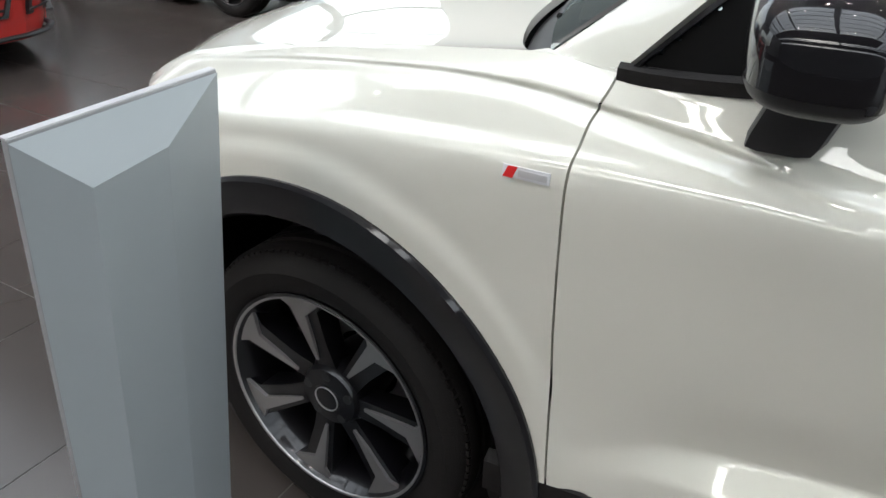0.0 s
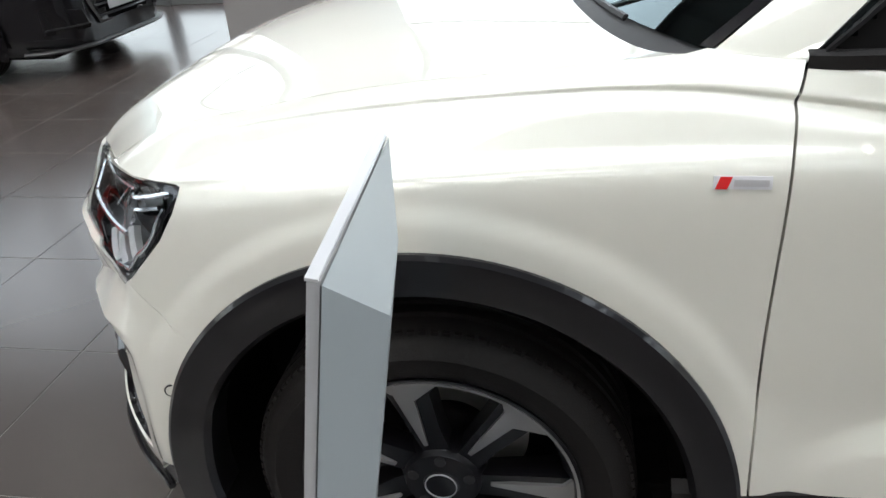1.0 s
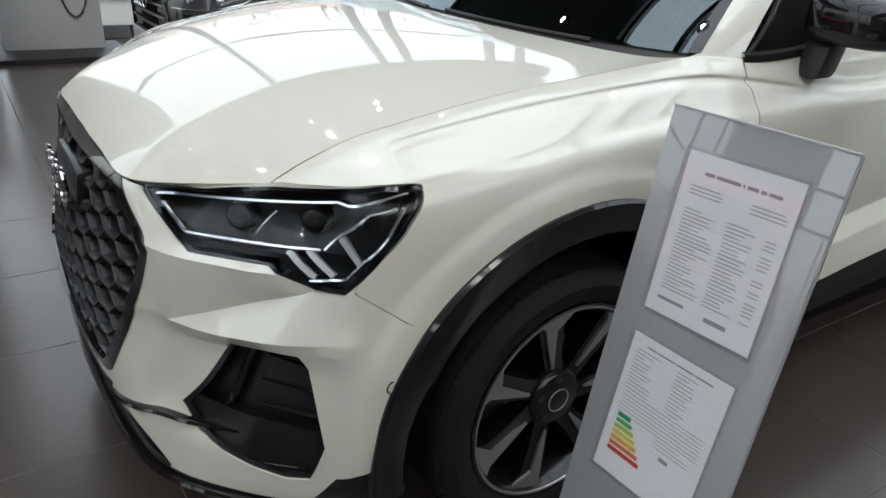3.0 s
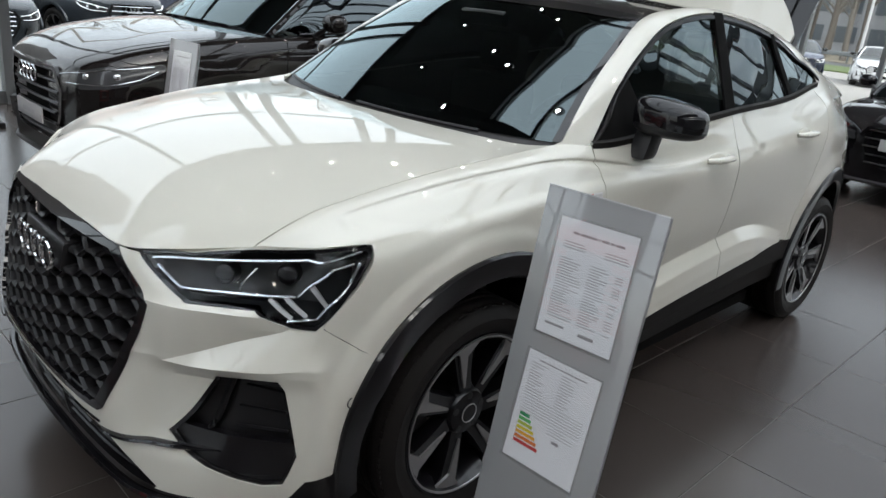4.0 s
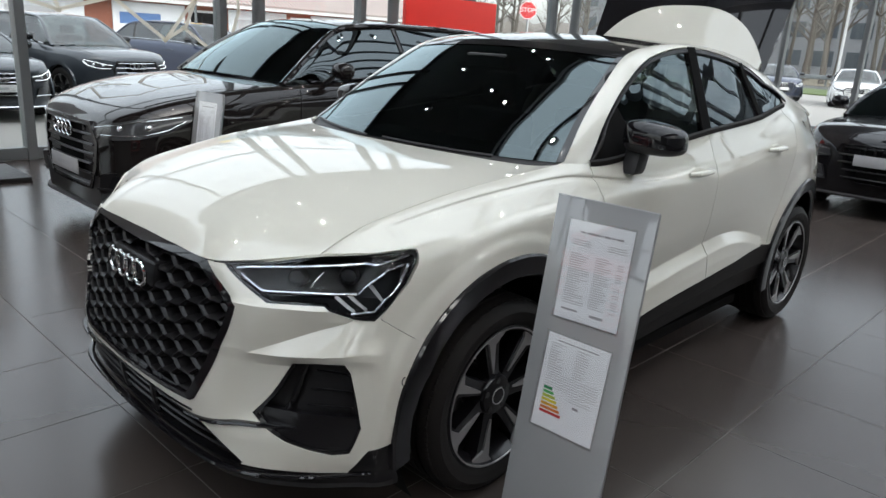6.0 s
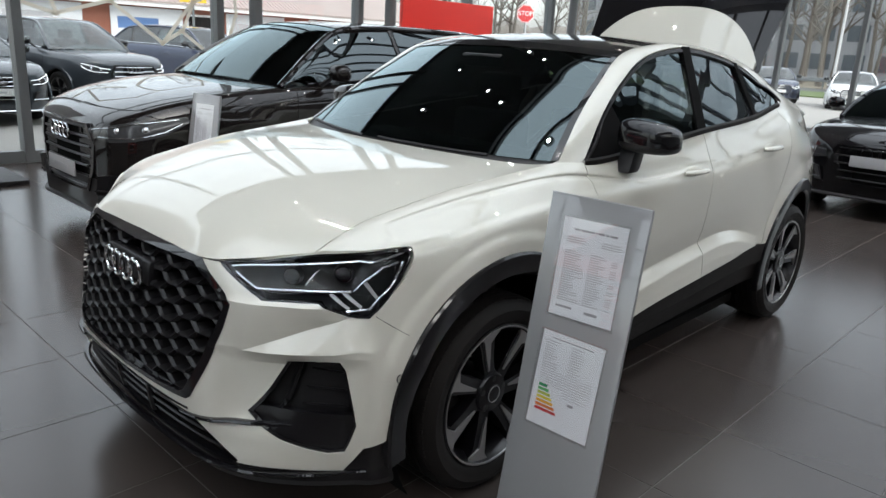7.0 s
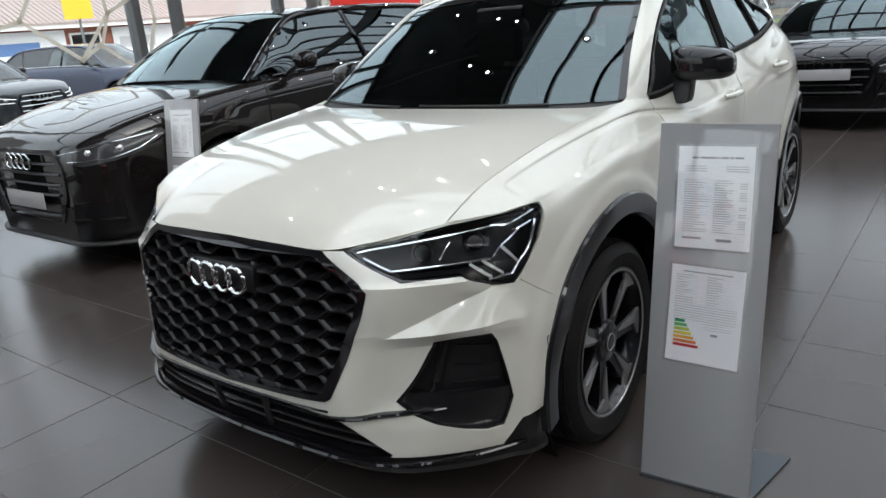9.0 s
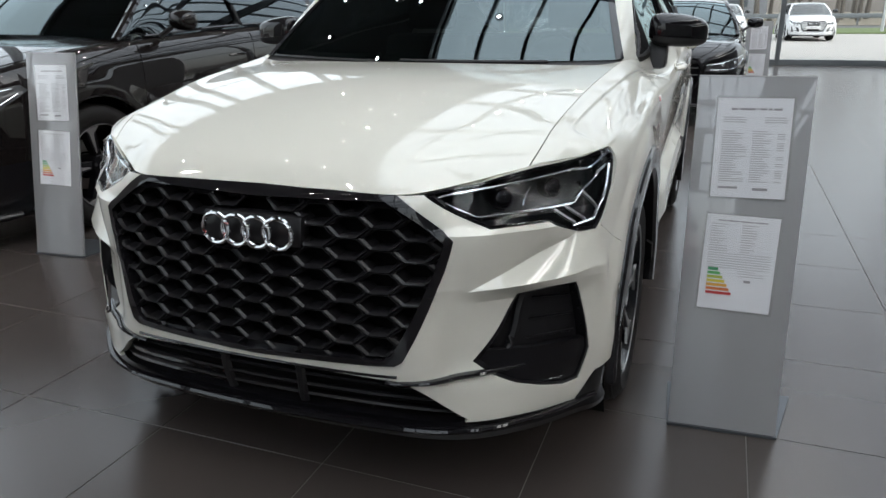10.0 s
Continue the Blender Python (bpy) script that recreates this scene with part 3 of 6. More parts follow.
part("grille_mesh", honeycomb(), M_GRILLE, suv, "black honeycomb grille mesh", sharp=0.5)
bm = bmesh.new()
box(bm, -0.876, -0.83, -0.15, 0.15, 0.725, 0.805, 0.010)
for v in bm.verts:
    v.co.x += 0.18 * v.co.y ** 2 + 0.4 * max(0, v.co.z - 0.77)
holder = part("emblem_holder", bm, M_GRILLE, suv, "black emblem carrier")
for k in range(4):
    bm = bmesh.new()
    cy = -0.094 + 0.0625 * k
    pts = [(-0.889 + 0.18 * (cy + 0.04 * math.cos(a)) ** 2, cy + 0.040 * math.cos(a), 0.764 + 0.040 * math.sin(a)) for a in [2 * math.pi * i / 36 for i in range(36)]]
    tube(bm, pts, 0.0065, 8, 1.0, True)
    part("emblem_ring", bm, M_CHROME, holder, "chrome ring")

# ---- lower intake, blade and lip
# black sheet painted as the shade inside the lower intake
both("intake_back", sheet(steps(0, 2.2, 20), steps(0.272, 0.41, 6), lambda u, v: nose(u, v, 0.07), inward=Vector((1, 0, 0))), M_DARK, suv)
for zz in (0.300, 0.335, 0.370):
    bm = bmesh.new()
    tube(bm, [nose(u, zz, 0.030) for u in steps(0, 1.9 - 6 * (zz - 0.30), 16)], 0.010, 6, 0.5)
    both("intake_slat", bm, M_GRILLE, suv)
for uu in (0.28,):
    bm = bmesh.new()
    tube(bm, [nose(uu, z, 0.024) for z in steps(0.275, 0.412, 6)], 0.016, 6, 0.6)
    both("intake_upright", bm, M_GRILLE, suv)
bm = bmesh.new()
tube(bm, [nose(u, lerp(0.398, 0.418, ramp(0.9, 3.0, u)), -0.004 + 0.03 * ramp(2.2, 3.0, u)) for u in steps(0.9, 3.0, 24)], [lerp(0.007, 0.013, math.sin(math.pi * i / 24)) for i in range(25)], 8, 0.6)
both("front_blade", bm, M_BLACK, suv, "gloss dark blade strip")
bm = bmesh.new()
tube(bm, [nose(u, 0.412 + 0.002 * u, 0.002) for u in steps(0, 1.0, 10)], 0.006, 8, 0.8)
both("front_blade", bm, M_BLACK, suv)
bm = bmesh.new()
tube(bm, [nose(u, lerp(0.255, 0.285, (u / 4.6) ** 2), -0.006) for u in steps(0, 4.6, 40)], [lerp(0.016, 0.008, i / 40) for i in range(41)], 8, 0.7)
both("front_lip", bm, M_BLACK, suv, "gloss black front lip")

# ---- side intake
both("side_intake", sheet(steps(1.9, 4.5, 40), steps(0.34, 0.64, 26), lambda u, v: nose(u, v, 0.045), keep=[FOG], inward=Vector((1, 0.5, 0))), M_GRILLE, suv, "black air intake insert")
FIN = [(lerp(3.5, u, 0.93), lerp(0.49, z, 0.94)) for u, z in FOG]
both("intake_rim", sheet(steps(1.9, 4.5, 44), steps(0.33, 0.65, 32), lambda u, v: nose(u, v, 0.004), keep=[FOG], holes=[FIN], flange=0.04, inward=Vector((1, 0.5, 0))), M_BLACK, suv, "gloss black intake rim")
for zz, ua, ub in ((0.43, 2.75, 4.02), (0.48, 2.95, 3.98), (0.53, 3.1, 3.95), (0.58, 3.25, 3.92)):
    bm = bmesh.new()
    tube(bm, [nose(u, zz, 0.045 - 0.008 * (u - ua)) for u in steps(ua, ub, 10)], 0.006, 6, 0.35)
    both("intake_fin", bm, M_GRILLE, suv)
bm = bmesh.new()
tube(bm, [nose(lerp(2.45, 3.1, t), lerp(0.415, 0.60, t), 0.03) for t in steps(0, 1, 10)], 0.012, 6, 0.6)
both("intake_fin", bm, M_GRILLE, suv)
bm = bmesh.new()
tube(bm, [nose(u, 0.360, 0.022) for u in steps(3.25, 3.75, 6)], 0.008, 8, 0.6)
both("intake_gloss", bm, M_CHROME, suv, "bright reflector strip")

# ---- parking sensor
SENS = nose(nj(0, 0.567, -0.471), 0.567, 0.0)
SM = Matrix.Translation(SENS) @ Matrix.Rotation(radians(90), 4, "X") @ Matrix.Rotation(radians(12), 4, "Y")
bm = bmesh.new()
bmesh.ops.create_cone(bm, cap_ends=True, segments=24, radius1=0.0135, radius2=0.0135, depth=0.002, matrix=SM)
ring = both("parking_sensor", bm, M_PLASTIC, suv, "round parking sensor in a dark ring")
bm = bmesh.new()
bmesh.ops.create_cone(bm, cap_ends=True, segments=24, radius1=0.0105, radius2=0.0105, depth=0.0035, matrix=SM)
both("sensor_face", bm, M_CREAM, suv)

# ---- headlamps
DEEP = Vector((0.74, 0.66, -0.12)).normalized()


def lamp_on(u, v, off):
    """A place behind the lamp's lens, straight into the lamp."""
    return nose0(u, v) + DEEP * off


LIN = [(lerp(4.0, u, 0.955), lerp(0.845, z, 0.90)) for u, z in LAMP]
LU, LV = steps(1.4, 6.05, 60), steps(0.73, 0.95, 30)
for flip in (False, True):
    def sided(bm):
        return flipped(bm) if flip else bm

    lamp = thing("headlamp", "", "")
    lamp.parent = suv
    part("lamp_bowl", sided(sheet(steps(1.4, 6.05, 44), steps(0.73, 0.95, 22), lambda u, v: lamp_on(u, v, 0.02 + 0.05 * ramp(0.775, 0.80, v) * (1 - ramp(0.90, 0.935, v)) * ramp(1.6, 2.2, u) * (1 - ramp(5.2, 5.9, u))), keep=[LAMP], inward=Vector((1, 0.6, 0)))), M_BOWL, lamp, "black lamp interior")
    part("lamp_bezel", sided(sheet(LU, LV, lambda u, v: nose(u, v, 0.004), keep=[LAMP], holes=[LIN], flange=0.03, inward=Vector((1, 0.6, 0)))), M_BLACK, lamp)
    part("lamp_lens", sided(sheet(LU, LV, lambda u, v: nose(u, v, -0.001), keep=[LAMP], inward=Vector((1, 0.6, 0)))), M_LENS, lamp, "clear lamp lens")
    # bright light guides
    for path, rad, dep in (
        (((1.65, 0.860), (2.3, 0.870), (3.2, 0.885), (4.05, 0.8975), (5.0, 0.9125), (5.7, 0.9275)), 0.0052, 0.010),
        (((1.8, 0.8475), (2.25, 0.8125), (3.1, 0.8165), (3.8, 0.8175), (4.3, 0.820)), 0.0050, 0.012),
        (((4.3, 0.820), (4.4, 0.8525), (4.65, 0.892), (5.5, 0.9025)), 0.0046, 0.012),
        (((5.65, 0.903), (5.5, 0.8575), (4.9, 0.8125), (4.65, 0.777), (3.95, 0.7665)), 0.0046, 0.010),
    ):
        pts = []
        for (a, c), (d, e) in zip(path, path[1:]):
            pts += [lamp_on(lerp(a, d, t), lerp(c, e, t), dep) for t in steps(0, 0.9, 9)]
        bm = bmesh.new()
        tube(bm, pts, rad, 6, 0.8)
        part("light_guide", sided(bm), M_GUIDE, lamp, "bright light guide")
    # reflector shelves under and over the guides
    for va, vb, ua, ub, da, db in ((0.872, 0.897, 1.9, 4.6, 0.014, 0.045), (0.800, 0.8125, 2.35, 4.1, 0.010, 0.030)):
        bm = sheet(steps(ua, ub, 24), steps(0, 1, 3), lambda u, k: lamp_on(u, lerp(va, vb, k) + (0.012 * (u - 2.2) if va > 0.85 else 0.002), lerp(db, da, k)), flange=0.003, inward=Vector((1, 0.6, 0)))
        part("reflector_shelf", sided(bm), M_ALUBLK, lamp)
    for a, za, c, zc in ((3.80, 0.812, 4.15, 0.774), (4.08, 0.816, 4.45, 0.779), (4.42, 0.845, 4.82, 0.803)):
        bm = bmesh.new()
        tube(bm, [lamp_on(lerp(a, c, t), lerp(za, zc, t), 0.016) for t in steps(0, 1, 6)], 0.0105, 4, 0.45)
        part("light_bar", sided(bm), M_BAR, lamp, "grey light bar")
    bm = bmesh.new()
    tube(bm, [lamp_on(lerp(3.45, 3.25, t), lerp(0.867, 0.826, t), 0.03) for t in steps(0, 1, 4)], 0.003, 6)
    part("divider", sided(bm), M_GUIDE, lamp)
    for u, z in ((2.95, 0.846), (3.95, 0.858)):
        c = lamp_on(u, z, 0.05)
        bm = bmesh.new()
        bmesh.ops.create_cone(bm, cap_ends=True, segments=24, radius1=0.030, radius2=0.026, depth=0.03, matrix=Matrix.Translation(c) @ DEEP.to_track_quat("-Z", "Y").to_matrix().to_4x4())
        part("projector", sided(bm), M_ALUBLK, lamp)
        bm = bmesh.new()
        bmesh.ops.create_uvsphere(bm, u_segments=20, v_segments=10, radius=1.0, matrix=Matrix.Translation(c - DEEP * 0.014) @ DEEP.to_track_quat("-Z", "Y").to_matrix().to_4x4() @ Matrix.Diagonal((0.024, 0.024, 0.010, 1)))
        part("projector_lens", sided(bm), M_BLACK, lamp, "glossy dark projector lens")

# ---------------------------------------------------------------- bonnet
BF = Path3((-0.815, 0, 0.872), (-0.813, 0.2, 0.872), (-0.806, 0.391, 0.871), (-0.735, 0.50, 0.882), (-0.607, 0.672, 0.920))
BR = Path3((0.20, 0, 1.110), (0.215, 0.25, 1.111), (0.26, 0.50, 1.113), (0.315, 0.66, 1.114), (0.375, 0.762, 1.115))
BS = [Spl((0, 0.25, 0.5, 0.75, 1), k) for k in ((-0.815, -0.805, -0.775, -0.71, -0.607), (0, 0.185, 0.36, 0.522, 0.672), (0.872, 0.874, 0.882, 0.897, 0.920))]
GC = Spl((0, 0.03, 0.08, 0.16, 0.3, 0.6, 1.0), (0, 0.13, 0.28, 0.43, 0.60, 0.83, 1.0))


def bonnet(p, q, off=0.0):
    e, r = BF(p), BR(p)
    f = ramp(0.0, 0.22, q)
    e = e.lerp(Vector((BS[0](p), BS[1](p), BS[2](p))), f * f * (3 - 2 * f))
    w = lerp(e.y, r.y, q)
    x = lerp(e.x, r.x, q)
    xe = lerp(-0.607, 0.375, q)
    we, ze = ROWW[0](xe), ROWZ[0](xe)
    k = p ** 3
    w += k * (we - lerp(0.672, 0.762, q))
    zc = lerp(e.z, r.z, GC(q))
    zs = ze - 0.920 + e.z
    k2 = p ** 2.2
    z = lerp(zc, zs, k2) + 0.026 * math.sin(math.pi * q) * (1 - p * p)
    return Vector((x, -w, z - off))


bm = sheet(steps(-1, 1, 72), [0, 0.004, 0.012, 0.025, 0.045, 0.07, 0.1, 0.14, 0.18, 0.23, 0.3, 0.37, 0.45, 0.53, 0.61, 0.7, 0.8, 0.9, 0.97, 1], lambda p, q: bonnet(abs(p) * 0.9945, q) if p >= 0 else bonnet(abs(p) * 0.9945, q).reflect(Vector((0, 1, 0))), flange=0.018, inward=Vector((0, 0, -1)))
part("bonnet", bm, M_CREAM, suv, sharp=0.9)
# added black sheet under the bonnet, so its gaps look shaded
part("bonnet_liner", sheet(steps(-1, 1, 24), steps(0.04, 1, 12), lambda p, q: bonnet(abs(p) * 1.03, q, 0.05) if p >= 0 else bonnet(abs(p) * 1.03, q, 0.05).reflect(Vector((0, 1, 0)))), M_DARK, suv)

# ---------------------------------------------------------------- wings and doors
FRONTX = Spl((0, 1, 2, 2.5, 3), (-0.604, -0.591, -0.566, -0.508, -0.392), True)


def wing_front(v):
    """The leading edge of the wing: along the bonnet's end and the lamp, then down the seam."""
    if v < 3:
        return FRONTX(v)
    x = -0.45
    for _ in range(12):
        x = lerp(x, edge_x(side(x, v).z), 0.7)
    return x


DOORX = Spl((0, 1, 2, 3, 4, 5, 6, 7), (0.526, 0.520, 0.511, 0.506, 0.501, 0.503, 0.511, 0.519), True)
BPOSTX = Spl((0, 2, 4, 7), (1.41, 1.415, 1.42, 1.42))
RDOORX = Spl((0, 1, 2, 3, 4, 5, 6, 7), (2.30, 2.34, 2.37, 2.375, 2.35, 2.27, 2.20, 2.16), True)


def circle_xz(cx, r):
    return [(cx + r * math.cos(a), ARCHZ + r * math.sin(a)) for a in [2 * math.pi * i / 48 for i in range(48)]]


def flank(x0, x1, vs, nu, arches=True, pull=None):
    """A panel between two shut lines; its wheel arch is cut on the finished skin."""
    tug = {v: pull(v) for v in vs} if pull else {}

    def skin(u, v):
        p = side(lerp(x0(v) + 0.002, x1(v) - 0.002, u), v)
        if tug:
            k = 1 - ramp(0, 0.20, p.x - x0(v))
            near = min(tug, key=lambda a: abs(a - v))
            p = p + tug[near] * (k * k * (3 - 2 * k))
        return p

    bm = sheet(steps(0, 1, nu), vs, skin)
    if arches:
        gone = []
        for f in bm.faces:
            c = f.calc_center_median()
            if any(math.hypot(c.x - a, c.z - ARCHZ) < R_CLAD - 0.03 for a in AXLES):
                gone.append(f)
        bmesh.ops.delete(bm, geom=gone, context="FACES")
    bm.normal_update()
    if sum((f.normal.y for f in bm.faces)) > 0:
        bmesh.ops.reverse_faces(bm, faces=bm.faces[:])
    bm.normal_update()
    nn = {v: v.normal.copy() for v in bm.verts}
    es = [e for e in bm.edges if e.is_boundary]
    vm = {}
    for e in es:
        f = e.link_faces[0]
        loop = [l for l in f.loops if l.edge == e][0]
        p, q = loop.vert, loop.link_loop_next.vert
        for v in (p, q):
            if v not in vm:
                vm[v] = bm.verts.new(v.co - nn[v] * 0.02)
        bm.faces.new((q, p, vm[p], vm[q]))
    return bm


LTOP = Spl((3.0, 3.2, 4.3, 5.2, 5.9), (0.912, 0.919, 0.932, 0.940, 0.941))


def brow(v):
    """How far the wing's front edge is drawn down to the top of the lamp."""
    if v >= 3.2:
        return Vector()
    u = lerp(3.05, 5.9, min(1, v / 3))
    d = nose0(u, LTOP(u)) + Vector((-0.001, -0.002, 0.001)) - side(wing_front(v), v)
    return d * ramp(0, 0.5, v) * (1 - ramp(2.9, 3.2, v))


VS = sorted(steps(0, 7, 56) + [1.7, 1.8, 1.85, 1.92, 1.96, 2.04, 2.08, 2.15, 2.2])
both("front_wing", flank(wing_front, DOORX, sorted(set(VS + steps(3.0, 5.5, 40))), 100, pull=brow), M_CREAM, suv, sharp=0.9)
VD = sorted({round(v, 4) for v in VS + steps(5.4, 7, 48) if v >= 0.12})
both("front_door", flank(DOORX, BPOSTX, VD, 44, False), M_CREAM, suv, sharp=0.9)
both("rear_door", flank(BPOSTX, RDOORX, VD, 44), M_CREAM, suv, sharp=0.9)
both("rear_quarter", flank(RDOORX, lambda v: 3.5, VS, 44), M_CREAM, suv, sharp=0.9)
# added black sheet behind the doors; paints the shade in the shut lines
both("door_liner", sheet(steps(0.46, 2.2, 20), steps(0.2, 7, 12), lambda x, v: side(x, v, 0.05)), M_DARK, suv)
both("rear_bumper", sheet(steps(0, 1, 24), steps(0, 7, 24), lambda u, v: (3.5 + 0.1 * math.sin(u * 1.57) ** 0.8, lerp(-ROWW[int(v)](3.5), 0, u ** 1.3), ROWZ[int(v)](3.5)), inward=Vector((-1, 0, 0))), M_CREAM, suv)

# cladding: arches and sills
for ax in AXLES:
    def clad(th, k):
        r = (R_OPEN - 0.004, R_OPEN - 0.004, R_OPEN + 0.006, 0.47, R_CLAD - 0.006, R_CLAD + 0.001, R_CLAD + 0.001)[k]
        x, z = ax + r * math.cos(th), ARCHZ + r * math.sin(th)
        zz = max(z, 0.44)
        w = side_w(max(x, -0.40), zz) if x > -0.40 else -nose0(nj(0, min(zz, 0.75), x), zz).y
        w += (-0.07, -0.004, 0.009, 0.013, 0.012, 0.006, -0.015)[k]
        return (x, -w, z)

    bm = sheet(steps(radians(-14 if ax else -12), radians(188), 72), [0, 1, 2, 3, 4, 5, 6], lambda t, k: clad(t, int(round(k))), inward=Vector((0, 1, 0)))
    both("arch_cladding", bm, M_CLAD, suv, "black wheel arch trim", sharp=0.5)
    bm = bmesh.new()
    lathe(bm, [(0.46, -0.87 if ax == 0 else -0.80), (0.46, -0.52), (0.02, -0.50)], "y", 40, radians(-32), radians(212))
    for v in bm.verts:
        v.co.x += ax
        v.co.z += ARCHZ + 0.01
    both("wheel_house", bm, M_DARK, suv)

SILLB = lambda x: lerp(0.278, 0.345, ramp(0.5, 2.2, x))
SILLZ = lambda x, k: (ROWZ[7](x) + 0.012, ROWZ[7](x), lerp(ROWZ[7](x), SILLB(x), 0.45), lerp(ROWZ[7](x), SILLB(x), 0.5), SILLB(x) + 0.012, SILLB(x), 0.22)[k]
SILLW = lambda x, k: (-0.012, 0.010, 0.012, -0.004, -0.022, -0.035, -0.20)[k]
bm = sheet(steps(0.40, 2.27, 50), [0, 1, 2, 3, 4, 5, 6], lambda x, k: (x, -(ROWW[7](x) + SILLW(x, int(round(k)))), SILLZ(x, int(round(k)))), inward=Vector((0, 1, 0)))
both("sill_cladding", bm, M_RUBBER, suv, "black sill trim", sharp=0.5)
bm = sheet(steps(3.14, 3.58, 12), [0, 1, 2], lambda x, k: (x, -(0.77 - 0.30 * ramp(3.14, 3.58, x) ** 1.2), (0.52, 0.36, 0.24)[int(k)]), inward=Vector((0, 1, 0)))
both("rear_skirt", bm, M_CLAD, suv)
part("underbody", boxed(-0.42, 3.3, -0.72, 0.72, 0.19, 0.24), M_DARK, suv)
# wider dark slab, added to deepen the shade on the tiles below
part("floor_pan", boxed(0.46, 2.2, -0.79, 0.79, 0.185, 0.235), M_DARK, suv)
part("engine_bay", boxed(-0.62, 0.42, -0.52, 0.52, 0.24, 0.80), M_DARK, suv)
part("rear_hold", boxed(2.2, 3.45, -0.55, 0.55, 0.24, 0.80), M_DARK, suv)

# ---------------------------------------------------------------- upper body
DLO = Path3((0.53, 0.797, 1.108), (0.70, 0.753, 1.275), (0.88, 0.715, 1.40), (1.08, 0.688, 1.498), (1.40, 0.673, 1.549), (1.75, 0.678, 1.531), (2.08, 0.695, 1.471), (2.32, 0.723, 1.378), (2.475, 0.744, 1.304))
RAIL = Path3((0.41, 0.762, 1.116), (0.608, 0.70, 1.267), (0.80, 0.652, 1.39), (1.035, 0.605, 1.513), (1.38, 0.595, 1.562), (1.80, 0.59, 1.560), (2.20, 0.59, 1.520), (2.54, 0.605, 1.440), (2.80, 0.62, 1.345))


def rail(s, k):
    a, b = DLO(s), RAIL(s)
    p = a.lerp(b, k)
    d = b - a
    n = Vector((0, d.z, -d.y)).normalized()
    if n.z < 0:
        n = -n
    p = p + n * (0.010 * math.sin(math.pi * min(1, max(0, k))) + 0.004) * ramp(0, 0.10, s)
    return Vector((p.x, -p.y, p.z))


both("roof_rail", sheet(steps(0, 1, 60), steps(0.06, 1.0, 10), rail, flange=0.015, inward=Vector((0, 1, -1))), M_CREAM, suv, "cream pillar and roof frame", sharp=0.9)


both("pillar_foot", sheet(steps(0, 1, 12), steps(0, 1, 4), lambda u, k: side(lerp(0.375, 0.56, u), 0, 0.001).lerp(rail(0, lerp(1.05, 0.0, u)) + Vector((0, -0.001, 0.004)), k), flange=0.012, inward=Vector((0, 1, -1))), M_CREAM, suv)


_DL = [DLO(t) for t in steps(0, 1, 60)]


def glassw(x, z):
    """The side glass leans from the window sill to the roof frame."""
    d = min(_DL, key=lambda p: abs(p.x - x))
    zb, wb = ROWZ[0](x), ROWW[0](x) - 0.002
    return wb + (z - zb) * (d.y - wb) / max(d.z - zb, 0.14)


TOPL = [(DLO(t).x, DLO(t).z) for t in steps(0, 1, 30)]
BOTL = [(x, ROWZ[0](x) + 0.002) for x in steps(2.40, 0.54, 24)]
SIDEWIN = TOPL + BOTL
WINS = [(0.5, 1.435, M_GLASS, "front_side_window"), (1.435, 2.45, M_TINT, "rear_side_window")]
for a, b, mt, nm in WINS:
    poly = [(x, z) for x, z in SIDEWIN]
    bm = sheet(steps(a, b, 28), steps(1.08, 1.56, 24), lambda x, z: (x, -(glassw(x, z) - 0.012), z), keep=[poly], inward=Vector((0, 1, 0)))
    both(nm, bm, mt, suv, "dark side window")
# black corner panel that carries the mirror
SAIL = [(0.52, 1.08), (0.86, 1.08), (0.83, 1.20), (0.745, 1.36), (0.52, 1.36)]
bm = sheet(steps(0.5, 0.88, 19), steps(1.08, 1.38, 15), lambda x, z: (x, -(glassw(x, z) - 0.005), z), keep=[SAIL], inward=Vector((0, 1, 0)))
for f in [f for f in bm.faces if not inside(SIDEWIN, f.calc_center_median().x, f.calc_center_median().z)]:
    bm.faces.remove(f)
both("mirror_sail", bm, M_DARK, suv, "matt black corner panel")
# black window surround and posts
SIN = [(1.45 + (x - 1.45) * 0.980, 1.31 + (z - 1.31) * 0.94) for x, z in SIDEWIN]
bm = sheet(steps(0.5, 2.45, 60), steps(1.08, 1.56, 40), lambda x, z: (x, -(glassw(x, z) + 0.001), z), keep=[SIDEWIN], holes=[SIN], flange=0.012, inward=Vector((0, 1, 0)))
both("window_trim", bm, M_GRILLE, suv, "satin black window surround")
for a, b, c in ((1.365, 1.44, 0.065), (2.0, 2.045, -0.03)):
    post = [(a, 1.16), (b, 1.16), (b + c, 1.56), (a + c, 1.56)]
    bm = sheet(steps(1.2, 2.2, 40), steps(1.08, 1.56, 16), lambda x, z: (x, -(glassw(x, z) + 0.002), z), keep=[post], flange=0.01, inward=Vector((0, 1, 0)))
    for f in [f for f in bm.faces if not inside(SIDEWIN, f.calc_center_median().x, f.calc_center_median().z)]:
        bm.faces.remove(f)
    both("window_post", bm, M_DARK, suv)
bm = sheet(steps(0.524, 2.38, 44), [0, 1, 2, 3], lambda x, k: (x, -(ROWW[0](x) + (-0.004, 0.007, 0.006, -0.006)[int(round(k))]), ROWZ[0](x) + (-0.014, -0.010, 0.008, 0.014)[int(round(k))]), inward=Vector((0, 1, 0)))
both("belt_trim", bm, M_RUBBER, suv, "black belt line trim")


